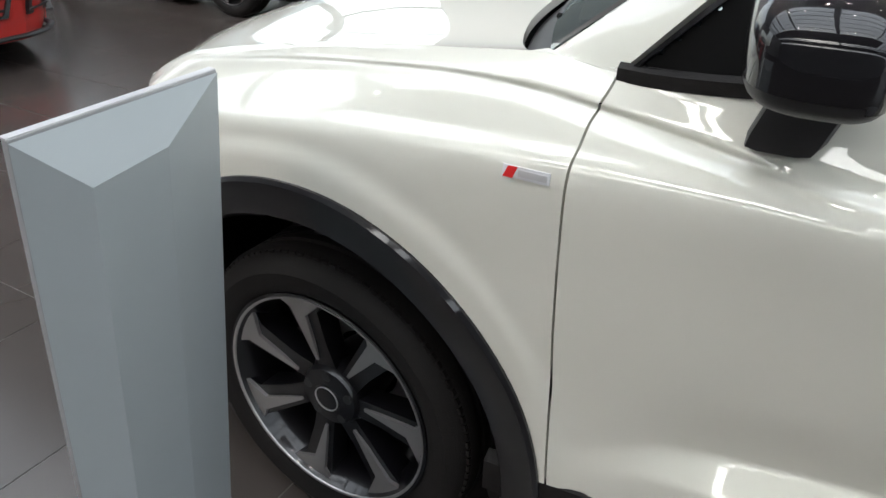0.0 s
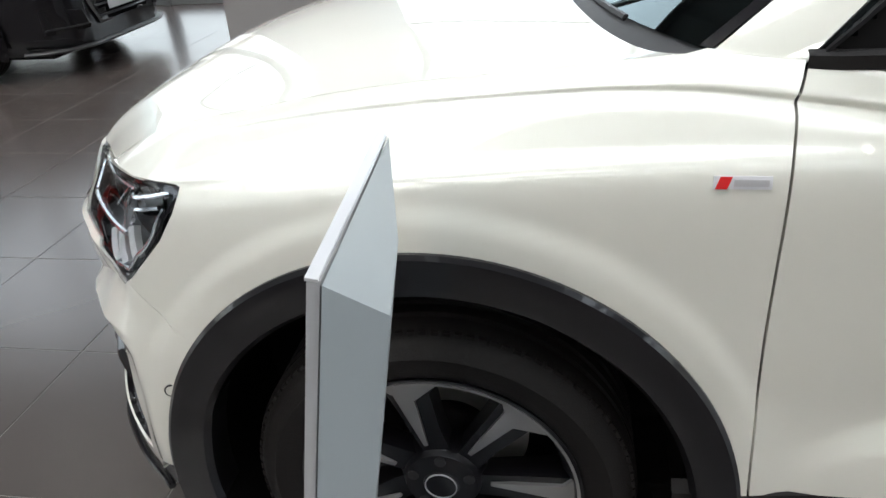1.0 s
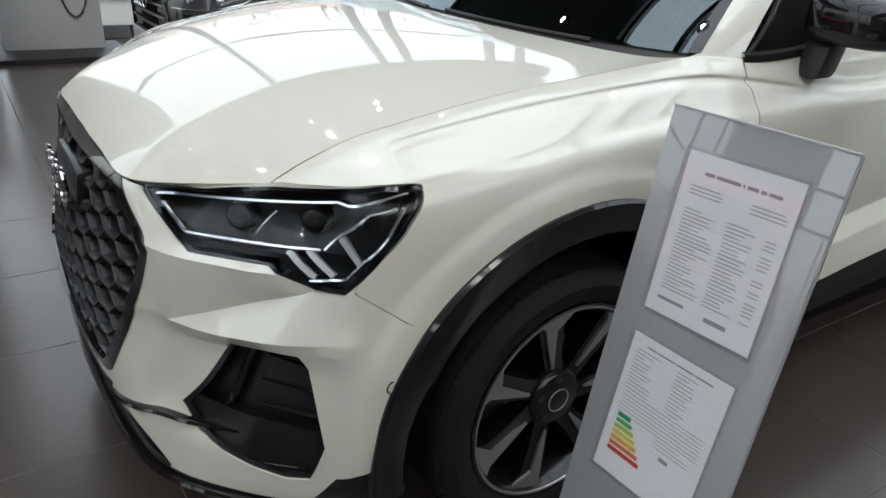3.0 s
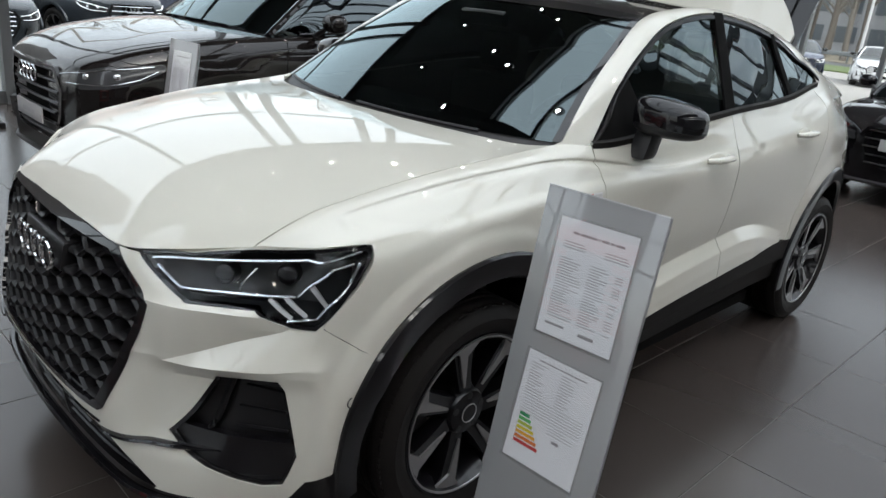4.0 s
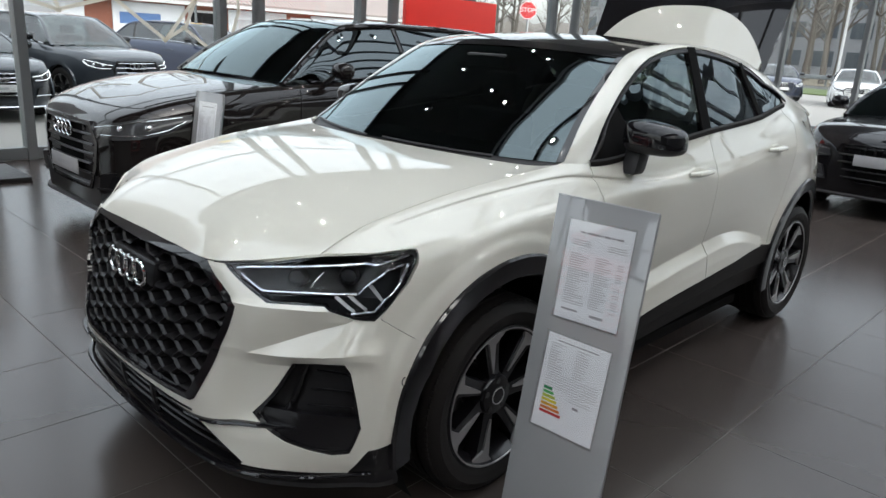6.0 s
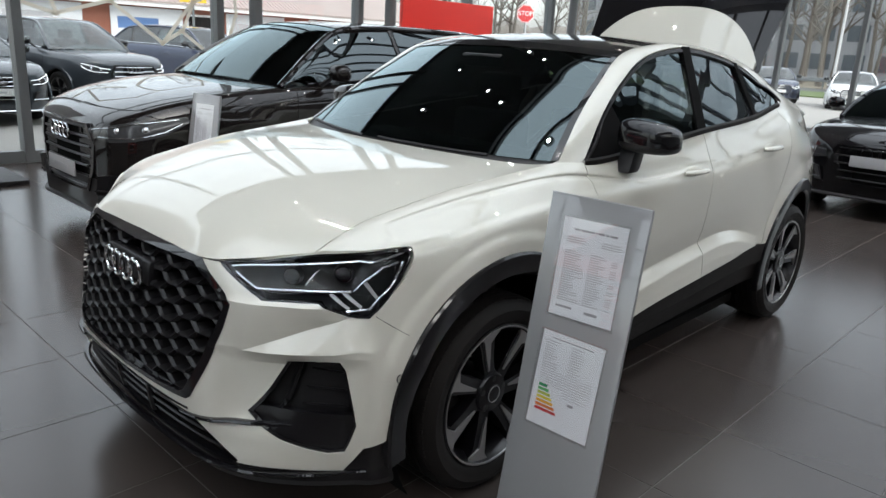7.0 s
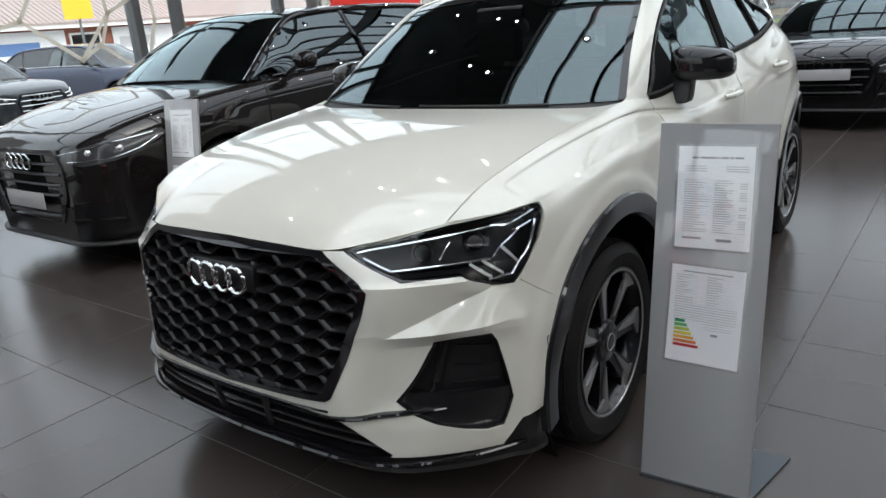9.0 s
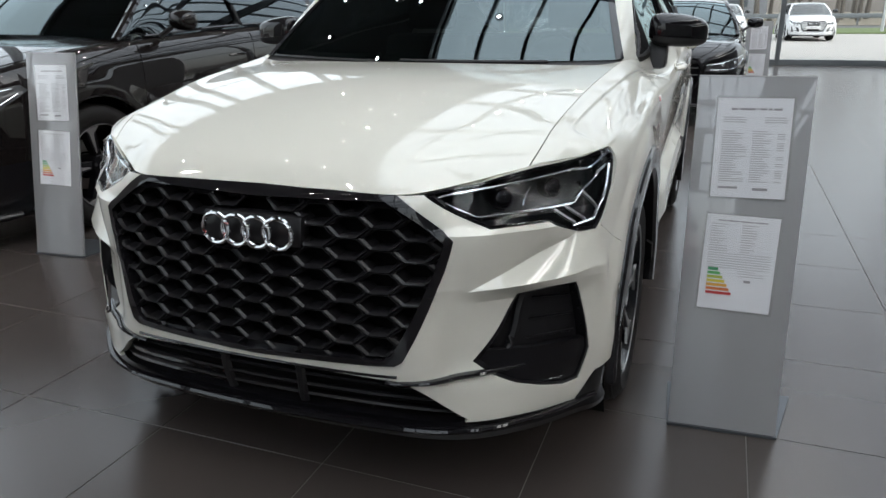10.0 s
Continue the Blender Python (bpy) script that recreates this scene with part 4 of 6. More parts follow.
def quarter(u, k):
    x = lerp(2.40, 3.25, u)
    a = Vector((x, ROWW[0](x), ROWZ[0](x)))
    b = Vector((x, lerp(0.595, 0.64, u), lerp(1.475, 1.22, u)))
    p = a.lerp(b, k)
    return Vector((p.x, -(p.y + 0.02 * math.sin(math.pi * k)), p.z))


both("rear_pillar", sheet(steps(0, 1, 20), steps(0, 1, 8), quarter, inward=Vector((0, 1, 0))), M_CREAM, suv)

WC = Path3((0.235, 0, 1.112), (0.455, 0, 1.262), (0.69, 0, 1.408), (0.935, 0, 1.543))


def screen(s, p, off=0.0):
    e = RAIL(s * 3 / 8)
    c = WC(s)
    k = 1 - abs(p) ** 2.0
    q = Vector((e.x, e.y, e.z)).lerp(c, k)
    return Vector((q.x + off * 0.5, -p * e.y, q.z - off))


part("windscreen", sheet(steps(0, 1, 30), steps(-0.985, 0.985, 30), lambda s, p: screen(s, p), inward=Vector((1, 0, -1))), M_GLASS, suv, "dark reflecting windscreen")
for sgn in (1, -1):
    part("screen_trim", sheet(steps(0, 1, 24), steps(0.965, 1.0, 2), lambda s, p: screen(s, p * sgn, -0.003), inward=Vector((1, 0, -1))), M_BLACK, suv)
part("cowl_panel", sheet(steps(-0.07, 0.06, 5), steps(-1, 1, 30), lambda s, p: screen(s, p, 0.004), inward=Vector((1, 0, -1))), M_PLASTIC, suv, "black cowl and wiper panel")
part("screen_trim", sheet(steps(0.93, 1.0, 3), steps(-1, 1, 24), lambda s, p: screen(s, p, -0.003), inward=Vector((1, 0, -1))), M_BLACK, suv)
for sgn, y0 in ((1, -0.50), (1, 0.16)):
    bm = bmesh.new()
    tube(bm, [screen(0.0 + 0.012 * t, -(y0 + 0.62 * t) / 0.76, 0.002) for t in steps(0, 0.9, 12)], 0.007, 6)
    part("wiper", bm, M_PLASTIC, suv, "black wiper arm")


def roof(u, p):
    s = lerp(3 / 8, 0.88, u)
    e = RAIL(s)
    c = Vector((e.x - 0.10 * (1 - u), 0, e.z + 0.030))
    q = e.lerp(c, 1 - abs(p) ** 2.2)
    return Vector((q.x, -p * e.y, q.z))


part("roof", sheet(steps(0, 1, 30), steps(-1, 1, 30), roof, inward=Vector((0, 0, -1))), M_BLACK, suv, "gloss black panoramic roof")
# open tailgate
HX, HZ = 2.53, 1.45
TA = radians(62)


def gate(t, p, off=0.0):
    w = lerp(0.60, 0.66, t)
    b = 0.05 * (1 - abs(p) ** 2.2)
    along = t * 1.05
    return Vector((HX + along * math.cos(TA) - b * math.sin(TA) + off * math.sin(TA), p * w, HZ + along * math.sin(TA) + b * math.cos(TA) - off * math.cos(TA)))


tg = thing("tailgate", "", "")
tg.parent = suv
SPOIL = [(0.34 * (1 - (abs(p) / 1.0) ** 3.0) + 0.02, p) for p in steps(-0.97, 0.97, 30)]
SP = [(0.0, -0.97)] + SPOIL + [(0.0, 0.97)]
part("spoiler", sheet(steps(0, 0.4, 16), steps(-1, 1, 40), lambda t, p: gate(t, p, -0.03), keep=[SP], flange=0.03, inward=Vector((1, 0, -0.5))), M_CREAM, tg, "cream roof spoiler")
part("rear_window", sheet(steps(0.0, 0.75, 12), steps(-1, 1, 24), lambda t, p: gate(t, p), flange=0.03, inward=Vector((1, 0, -0.5))), M_BLACK, tg, "dark rear window")
part("gate_panel", sheet(steps(0.76, 1.05, 8), steps(-1, 1, 24), lambda t, p: gate(t, p, -0.01), flange=0.05, inward=Vector((1, 0, -0.5))), M_CREAM, tg)

# interior
for yy in (-0.38, 0.38):
    bm = bmesh.new()
    box(bm, 1.28, 1.42, yy - 0.24, yy + 0.24, 0.55, 1.18, 0.06, Matrix.Rotation(radians(0), 4, "Y"))
    part("front_seat", bm, M_SEAT, suv)
    bm = bmesh.new()
    box(bm, 1.36, 1.46, yy - 0.13, yy + 0.13, 1.2, 1.38, 0.04)
    part("headrest", bm, M_SEAT, suv)
bm = bmesh.new()
box(bm, 2.2, 2.35, -0.6, 0.6, 0.6, 1.15, 0.06)
part("rear_seat", bm, M_SEAT, suv)
bm = bmesh.new()
box(bm, 0.42, 0.86, -0.70, 0.70, 0.85, 1.08, 0.05)
part("dashboard", bm, M_SEAT, suv)
bm = bmesh.new()
tube(bm, [(0.93 + 0.08 * math.sin(a), -0.38 + 0.18 * math.cos(a), 1.02 + 0.17 * math.sin(a)) for a in [2 * math.pi * i / 28 for i in range(28)]], 0.014, 8, 1, True)
part("steering_wheel", bm, M_PLASTIC, suv)
bm = bmesh.new()
box(bm, 0.80, 0.84, -0.12, 0.12, 1.42, 1.48, 0.015)
part("inner_mirror", bm, M_PLASTIC, suv)

# ---- mirrors
def mirror_head():
    bm = bmesh.new()
    bmesh.ops.create_uvsphere(bm, u_segments=32, v_segments=20, radius=1)
    for v in bm.verts:
        x, y, z = v.co
        f = lambda a, e: math.copysign(abs(a) ** e, a)
        x, y, z = f(x, 0.65), f(y, 0.52), f(z, 0.56)
        sc = 1 - 0.10 * max(0, -y)
        if z < 0:
            sc *= 0.86 + 0.10 * y
        v.co = (0.774 + 0.078 * x * (1 if x < 0 else 0.80) + 0.02 * (-y), -0.924 + 0.112 * y, 1.203 + 0.068 * z * sc - 0.012 * (-y))
    return bm


# gloss upper shell over a satin lower shell
for nm, mt, lb, low in (("door_mirror", M_BLACK, "gloss black door mirror", False), ("mirror_lower_shell", M_PLASTIC, "satin black lower shell", True)):
    bm = mirror_head()
    for f in [f for f in bm.faces if (f.calc_center_median().z < 1.178 - 0.10 * (f.calc_center_median().x - 0.76)) != low]:
        bm.faces.remove(f)
    for v in [v for v in bm.verts if not v.link_faces]:
        bm.verts.remove(v)
    if low:
        for v in bm.verts:
            v.co = Vector((0.774, -0.924, 1.203)) + (v.co - Vector((0.774, -0.924, 1.203))) * 0.985
    both(nm, bm, mt, suv, lb)
bm = boxed(0.706, 0.792, -0.890, -0.818, 1.062, 1.175, bevel=0.022)
for v in bm.verts:
    v.co.x += 0.35 * (v.co.z - 1.07)
both("mirror_foot", bm, M_PLASTIC, suv, "black mirror foot")

# ---- handles
for hx, vz in ((1.24, 1.032), (2.08, 1.085)):
    yw = -side(hx, side_v(hx, vz)).y
    bm = bmesh.new()
    tube(bm, [(hx - 0.085, -(yw + 0.004), vz - 0.002), (hx - 0.06, -(yw + 0.030), vz + 0.002), (hx, -(yw + 0.036), vz + 0.004), (hx + 0.06, -(yw + 0.032), vz + 0.004), (hx + 0.095, -(yw + 0.004), vz + 0.002)], [0.012, 0.016, 0.017, 0.016, 0.012], 10, 0.8)
    both("door_handle", bm, M_CREAM, suv)
    bm = bmesh.new()
    bmesh.ops.create_uvsphere(bm, u_segments=20, v_segments=10, radius=1, matrix=Matrix.Translation((hx, -(yw - 0.003), vz - 0.004)) @ Matrix.Diagonal((0.07, 0.008, 0.03, 1)))
    both("handle_cup", bm, M_CREAM, suv)

# ---- wing badge
bd = thing("wing_badge", "", "")
bd.parent = suv
def badge_on(u, z):
    return side(u, side_v(u, z), -0.003)
bm = sheet(steps(0.405, 0.478, 12), steps(0.970, 0.987, 3), badge_on, flange=0.004, inward=Vector((0, 1, 0)))
part("badge_plate", bm, M_BADGE, bd, "chrome badge plate")
bm = sheet(steps(0.410, 0.425, 4), steps(0.9705, 0.9865, 3), lambda u, z: side(u + (z - 0.978) * 0.4, side_v(u, z), -0.0045), flange=0.002, inward=Vector((0, 1, 0)))
part("badge_mark", bm, M_RED, bd, "red slanted mark")
bm = sheet(steps(0.430, 0.474, 4), steps(0.974, 0.983, 2), lambda u, z: side(u, side_v(u, z), -0.004), flange=0.002, inward=Vector((0, 1, 0)))
part("badge_mark", bm, M_SILVER, bd)

# ---------------------------------------------------------------- wheels
def wheel_meshes(R, rim, width, spokes, bi):
    """Tyre, rim barrel, spokes and hub as meshes about the axle; the outer face looks to -y."""
    out = []
    h = width / 2
    bm = bmesh.new()
    prof = [(rim - 0.005, h - 0.02), (rim + 0.012, h - 0.004), (rim + 0.03, h), (lerp(rim, R, 0.55), h + 0.006), (R - 0.025, h - 0.004), (R - 0.008, h - 0.022), (R, h - 0.04)]
    grooves = []
    for g in (0.055, 0.02, -0.02, -0.055):
        if abs(g) < h - 0.04:
            grooves += [(R, g + 0.006), (R - 0.008, g + 0.005), (R - 0.008, g - 0.005), (R, g - 0.006)]
    prof = prof + grooves + [(r, -d) for r, d in reversed(prof)]
    lathe(bm, prof, "y", 72)
    for i in range(110):
        a = 2 * math.pi * i / 110
        for d in (h - 0.028, -(h - 0.028)):
            m = Matrix.Rotation(-a, 4, "Y") @ Matrix.Translation((R - 0.004, d, 0))
            box(bm, -0.012, -0.002, -0.010, 0.010, -0.0065, 0.0065, 0, m)
    out.append(("tyre", bm, M_RUBBER, "black road tyre"))
    bm = bmesh.new()
    lathe(bm, [(rim + 0.004, -h + 0.012), (rim + 0.006, -h + 0.004), (rim - 0.008, -h + 0.006), (rim - 0.014, -h + 0.02), (rim - 0.03, -h + 0.05), (rim - 0.035, h - 0.03), (rim, h - 0.01)], "y", 72)
    out.append(("rim_barrel", bm, M_ALUBLK, "black rim"))
    bm = bmesh.new()
    lathe(bm, [(rim - 0.002, -h + 0.008), (rim - 0.001, -h + 0.002), (rim - 0.006, -h + 0.003), (rim - 0.009, -h + 0.010)], "y", 72)
    out.append(("rim_lip", bm, M_SPOKE if bi else M_ALUBLK, "polished rim lip"))
    bm = bmesh.new()
    lathe(bm, [(0.07, h - 0.06), (0.085, -h + 0.06), (0.068, -h + 0.026), (0.034, -h + 0.022), (0.033, -h + 0.019), (0.0, -h + 0.018)], "y", 36)
    out.append(("hub", bm, M_ALUBLK, "black hub"))
    bm = bmesh.new()
    lathe(bm, [(0.0305, -h + 0.019), (0.0305, -h + 0.0165), (0.0285, -h + 0.0165), (0.0285, -h + 0.019)], "y", 28)
    out.append(("hub_cap", bm, M_SILVER, "silver ringed hub cap"))
    bm = bmesh.new()
    lathe(bm, [(0.155, h - 0.05), (0.155, h - 0.07), (0.085, h - 0.075)], "y", 48)
    out.append(("brake_disc", bm, M_STEEL, "steel brake disc"))
    bm = bmesh.new()
    lathe(bm, [(0.165, -0.02), (0.165, h - 0.03), (0.10, h - 0.03), (0.10, -0.02), (0.165, -0.02)], "y", 12, radians(150), radians(205))
    out.append(("brake_caliper", bm, M_PLASTIC, ""))
    for k in range(5):
        bm = bmesh.new()
        a = 2 * math.pi * k / 5 + 0.3
        bmesh.ops.create_cone(bm, cap_ends=True, segments=10, radius1=0.011, radius2=0.011, depth=0.012, matrix=Matrix.Translation((0.055 * math.cos(a), -h + 0.028, 0.055 * math.sin(a))) @ Matrix.Rotation(radians(90), 4, "X"))
        out.append(("wheel_bolt", bm, M_PLASTIC, ""))
    for k in range(spokes):
        a = 2 * math.pi * k / spokes
        rot = Matrix.Rotation(-a - radians(105), 4, "Y")

        def blade(pts, y0, dep, m):
            b = bmesh.new()
            top = [b.verts.new((x, y0 + (0.022 * (1 - math.hypot(x, z) / rim)), z)) for x, z in pts]
            bot = [b.verts.new((x * 0.99, y0 + dep + 0.01, z)) for x, z in pts]
            b.faces.new(top)
            b.faces.new(bot[::-1])
            n = len(pts)
            for i in range(n):
                b.faces.new((top[(i + 1) % n], top[i], bot[i], bot[(i + 1) % n]))
            bmesh.ops.transform(b, matrix=m, verts=b.verts[:])
            bmesh.ops.recalc_face_normals(b, faces=b.faces[:])
            return b

        wide = rim - 0.008
        main = [(0.092, 0.003), (wide * 0.90, 0.014), (wide * 0.985, 0.034), (wide, -0.005), (wide * 0.975, -0.058), (wide * 0.955, -0.080), (wide * 0.94, -0.072), (wide * 0.82, -0.018), (0.092, -0.004)]
        black = [(0.06, 0.012), (wide * 0.97, 0.030), (wide, -0.01), (wide * 0.965, -0.078), (wide * 0.84, -0.046), (wide * 0.5, -0.036), (0.06, -0.036)]
        out.append(("spoke_body", blade(black, -h + 0.022, 0.05, rot), M_ALUBLK, "black spoke"))
        if bi:
            out.append(("spoke_face", blade(main, -h + 0.014, 0.008, rot), M_SPOKE, "polished spoke face"))
    return [(n, b.to_mesh, b, m, l) for n, b, m, l in out]


def make_wheel(parent, R, rim, width, spokes, bi, x, y, z, flip=False, cache={}):
    w = new("wheel")
    w.parent = parent
    w.matrix_basis = Matrix.Translation((x, y, z)) @ (Matrix.Rotation(math.pi, 4, "Z") if flip else Matrix())
    key = (R, rim, width, spokes, bi)
    if key not in cache:
        made = []
        for n, _, b, m, l in wheel_meshes(R, rim, width, spokes, bi):
            finish(b)
            me = bpy.data.meshes.new(n)
            b.to_mesh(me)
            b.free()
            me.materials.append(m)
            made.append((n, me, l))
        cache[key] = made
    for n, me, l in cache[key]:
        ob = new(n, me)
        ob.parent = w
        if l:
            ob["label"] = l
    return w


for ax in AXLES:
    make_wheel(suv, 0.354, 0.255, 0.235, 7, True, ax, -0.775, 0.354)
    make_wheel(suv, 0.354, 0.255, 0.235, 7, True, ax, 0.775, 0.354, True)


# ---------------------------------------------------------------- other cars
M_PLATEW = mat("plate_white", (0.7, 0.7, 0.7), 0.4, vary=0.02)
M_LAMPLIT = glow("day_light_guide", (0.95, 0.97, 1.0), 0.6)
M_UNIT = mat("lamp_unit_grey", (0.05, 0.053, 0.057), 0.2, 0.3, coat=1.0, vary=0.1)


def motor_car(label, paint, at, L, W, H, wb, fo, hood, belt, wsb, wst, rend, rbase, R, group="", lit=False, chrome=True, bars=6, detail=True, coupe=False, dark_chin=False, drop=0.13, lift=0.0):
    """A parked car; its nose is at x = 0 and it faces -x."""
    c = thing("car", label, "car", at, group)
    hw = W / 2
    plan = Spl((0, 0.04, 0.14, 0.4, fo, fo + 1.2, L - 1.0, L - 0.35, L - 0.08, L), (0.54 * hw, 0.66 * hw, 0.80 * hw, 0.935 * hw, hw, 0.985 * hw, hw, 0.95 * hw, 0.86 * hw, 0.72 * hw), True)
    nose_z = hood - drop
    top = Spl((0, 0.03, 0.09, 0.22, wsb * 0.55, wsb, wsb + 0.5, rbase, L - 0.12, L), (nose_z - 0.13, nose_z - 0.065, nose_z - 0.02, nose_z + 0.035, lerp(nose_z + 0.03, hood, 0.68), hood, belt, belt + 0.05, belt - 0.02, belt - 0.16), True)

    def body(x, v, off=0.0):
        w, zt = plan(x), top(x)
        pts = [(0, zt + 0.03), (0.5 * w, zt + 0.022), (0.84 * w, zt - 0.005), (0.935 * w, zt - 0.045), (0.985 * w, zt - 0.16), (w, 0.60 * zt + 0.06), (0.985 * w, 0.42), (0.97 * w, 0.30), (0.90 * w, 0.20)]
        k = max(0, min(7, int(v)))
        ids = [max(0, min(8, k + d)) for d in (-1, 0, 1, 2)]
        s = v - k
        y, z = cat4(*[pts[i][0] for i in ids], s), cat4(*[pts[i][1] for i in ids], s)
        for ax in (fo, fo + wb):
            d = math.hypot(x - ax, z - R)
            if d < R + 0.2 and v > 3:
                y += 0.012 * (1 - ramp(R + 0.1, R + 0.2, d))
        return Vector((x - (off if x < 0.1 else 0), -(y + (off if v > 2.5 else 0)), z + (off if v <= 3.4 else 0)))

    xs = sorted(set([0, 0.015, 0.03, 0.05, 0.08, 0.12, 0.17, 0.23, 0.3] + steps(0.38, L - 0.3, 60) + [L - 0.2, L - 0.12, L - 0.06, L - 0.02, L]))
    bm = sheet(xs, steps(0, 8, 40), body, inward=Vector((0, 1, -0.3)))
    gone = [f for f in bm.faces if any(math.hypot(f.calc_center_median().x - ax, f.calc_center_median().z - R) < R + 0.06 for ax in (fo, fo + wb)) and f.calc_center_median().y < -0.6 * hw]
    bmesh.ops.delete(bm, geom=gone, context="FACES")
    both("body", bm, paint, c, sharp=1.0)
    for x in (0, L):
        bm = sheet(steps(-1, 1, 12), steps(0, 8, 16), lambda p, v: Vector((x, body(x, v).y * p, body(x, v).z)), inward=Vector((1 if x == 0 else -1, 0, 0)))
        part("end_panel", bm, paint, c)
    # wheels, wells and arch trim
    for ax in (fo, fo + wb):
        for sg in (-1, 1):
            make_wheel(c, R, R * 0.69, 0.235, 5, detail, ax, sg * (hw - 0.135), R, sg > 0)
            bm = bmesh.new()
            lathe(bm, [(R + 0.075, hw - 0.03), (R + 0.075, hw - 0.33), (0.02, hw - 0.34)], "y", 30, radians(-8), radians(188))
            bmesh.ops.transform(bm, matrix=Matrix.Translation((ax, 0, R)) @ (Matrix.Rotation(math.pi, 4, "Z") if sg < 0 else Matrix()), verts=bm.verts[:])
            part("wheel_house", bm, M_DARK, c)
            bm = bmesh.new()
            lathe(bm, [(R + 0.045, hw - 0.06), (R + 0.047, hw + 0.004), (R + 0.06, hw + 0.012), (R + 0.10, hw + 0.010), (R + 0.112, hw - 0.02)], "y", 30, radians(-20), radians(200))
            bmesh.ops.transform(bm, matrix=Matrix.Translation((ax, 0, R)) @ (Matrix.Rotation(math.pi, 4, "Z") if sg < 0 else Matrix()), verts=bm.verts[:])
            part("arch_trim", bm, paint, c)
    # glasshouse
    rz = Spl((wsb - 0.05, wsb, lerp(wsb, wst, 0.5), wst, lerp(wst, rend, 0.45), rend, rbase, rbase + 0.1), (hood - 0.01, hood + 0.03, lerp(hood, H, 0.58), H - 0.045, H - 0.005, H - 0.07, belt + 0.07, belt + 0.05), True)
    wtop = Spl((wsb, wst, rend, rbase), (0.80 * hw, 0.66 * hw, 0.64 * hw, 0.72 * hw), True)

    def house(x, p, off=0.0):
        zb, zr = top(x) - 0.01, rz(x)
        wbt = 0.885 * plan(min(x, L - 0.4))
        wt = lerp(wbt, wtop(x), ramp(0, 0.4, zr - zb))
        if p < 0.5:
            k = p / 0.5
            y = lerp(wbt, wt, k) + 0.015 * math.sin(math.pi * k)
            z = lerp(zb, zr - 0.03, k)
            return Vector((x, -(y + off), z + off * 0.4))
        k = (p - 0.5) / 0.5
        y = wt * (1 - k)
        z = zr - 0.03 + 0.03 * math.sin(math.pi / 2 * min(1, k * 1.6)) + 0.01 * k
        bow = 0.15 * (1 - (1 - k) ** 2) * (1 - ramp(wst - 0.1, wst + 0.5, x))
        return Vector((x - bow, -y, z + off))

    gx = sorted(steps(wsb, rbase, 46))
    both("side_glass", sheet(gx, steps(0, 0.5, 8), house, inward=Vector((0, 1, -0.5))), M_TINT if not lit else M_CLEAR, c, "dark window glass", sharp=1.2)
    both("windscreen", sheet(steps(wsb, wst, 14), steps(0.5, 1, 8), house, inward=Vector((0.5, 0, -0.5))), M_CLEAR if lit else M_GLASS, c, "bright reflecting windscreen", sharp=1.2)
    both("rear_window", sheet(steps(rend, rbase, 10), steps(0.5, 1, 8), house, inward=Vector((-0.5, 0, -0.5))), M_TINT, c, sharp=1.2)
    both("roof_panel", sheet(steps(wst, rend, 20), steps(0.47, 1, 8), lambda x, p: house(x, p, 0.006), flange=0.008, inward=Vector((0, 0.3, -1))), paint, c)
    edge = [house(x, 0.5, 0.0) for x in steps(wsb, rbase, 40)]
    bm = bmesh.new()
    tube(bm, [(q.x, q.y, q.z) for q in edge], 0.028, 8, 0.8)
    both("pillar", bm, paint, c)
    for xp, lean in ((lerp(wst, rend, 0.28), -0.05), (lerp(wst, rend, 0.84), 0.12)):
        bm = bmesh.new()
        tube(bm, [house(xp + lean * t, 0.5 * t, 0.002) for t in steps(0.02, 0.98, 8)], 0.03, 6, 0.35)
        both("window_post", bm, M_BLACK, c)
    bm = bmesh.new()
    tube(bm, [house(x, 0.02, 0.008) for x in steps(wsb + 0.25, rbase - 0.05, 30)], 0.009, 6)
    both("belt_trim", bm, M_CHROME if chrome else M_BLACK, c)
    # shut lines, handles, sills
    for xd in (wsb + 0.12, lerp(wst, rend, 0.30), lerp(wst, rend, 0.92)):
        bm = bmesh.new()
        tube(bm, [body(xd - 0.02 * (v - 3), v, 0.0005) for v in steps(3.0, 6.6, 16)], 0.0028, 4)
        both("shut_line", bm, M_DARK, c)
    bm = bmesh.new()
    tube(bm, [body(lerp(0.25, wsb, t), lerp(2.0, 2.35, t), 0.0008) for t in steps(0, 1, 14)], 0.003, 4)
    both("shut_line", bm, M_DARK, c)
    for xh in (lerp(wst, rend, 0.18), lerp(wst, rend, 0.80)):
        p = body(xh, 4.2)
        bm = bmesh.new()
        tube(bm, [(xh - 0.09, p.y + 0.004, p.z), (xh - 0.06, p.y - 0.026, p.z + 0.004), (xh + 0.06, p.y - 0.026, p.z + 0.004), (xh + 0.09, p.y + 0.004, p.z)], 0.013, 8, 0.8)
        both("door_handle", bm, paint, c)
    bm = sheet(steps(fo + R + 0.05, fo + wb - R - 0.05, 20), [6.6, 7.0, 7.5, 8.0], lambda x, v: body(x, v, 0.008), inward=Vector((0, 1, 0)))
    both("sill_trim", bm, M_PLASTIC, c)
    if dark_chin:
        both("lower_bumper", sheet([0, 0.02, 0.05, 0.1, 0.16, 0.24, 0.34, 0.45], [5.6, 6.0, 6.5, 7.0, 7.5, 8.0], lambda x, v: body(x, v, 0.006), inward=Vector((1, 1, 0))), M_CLAD, c, "black lower bumper")
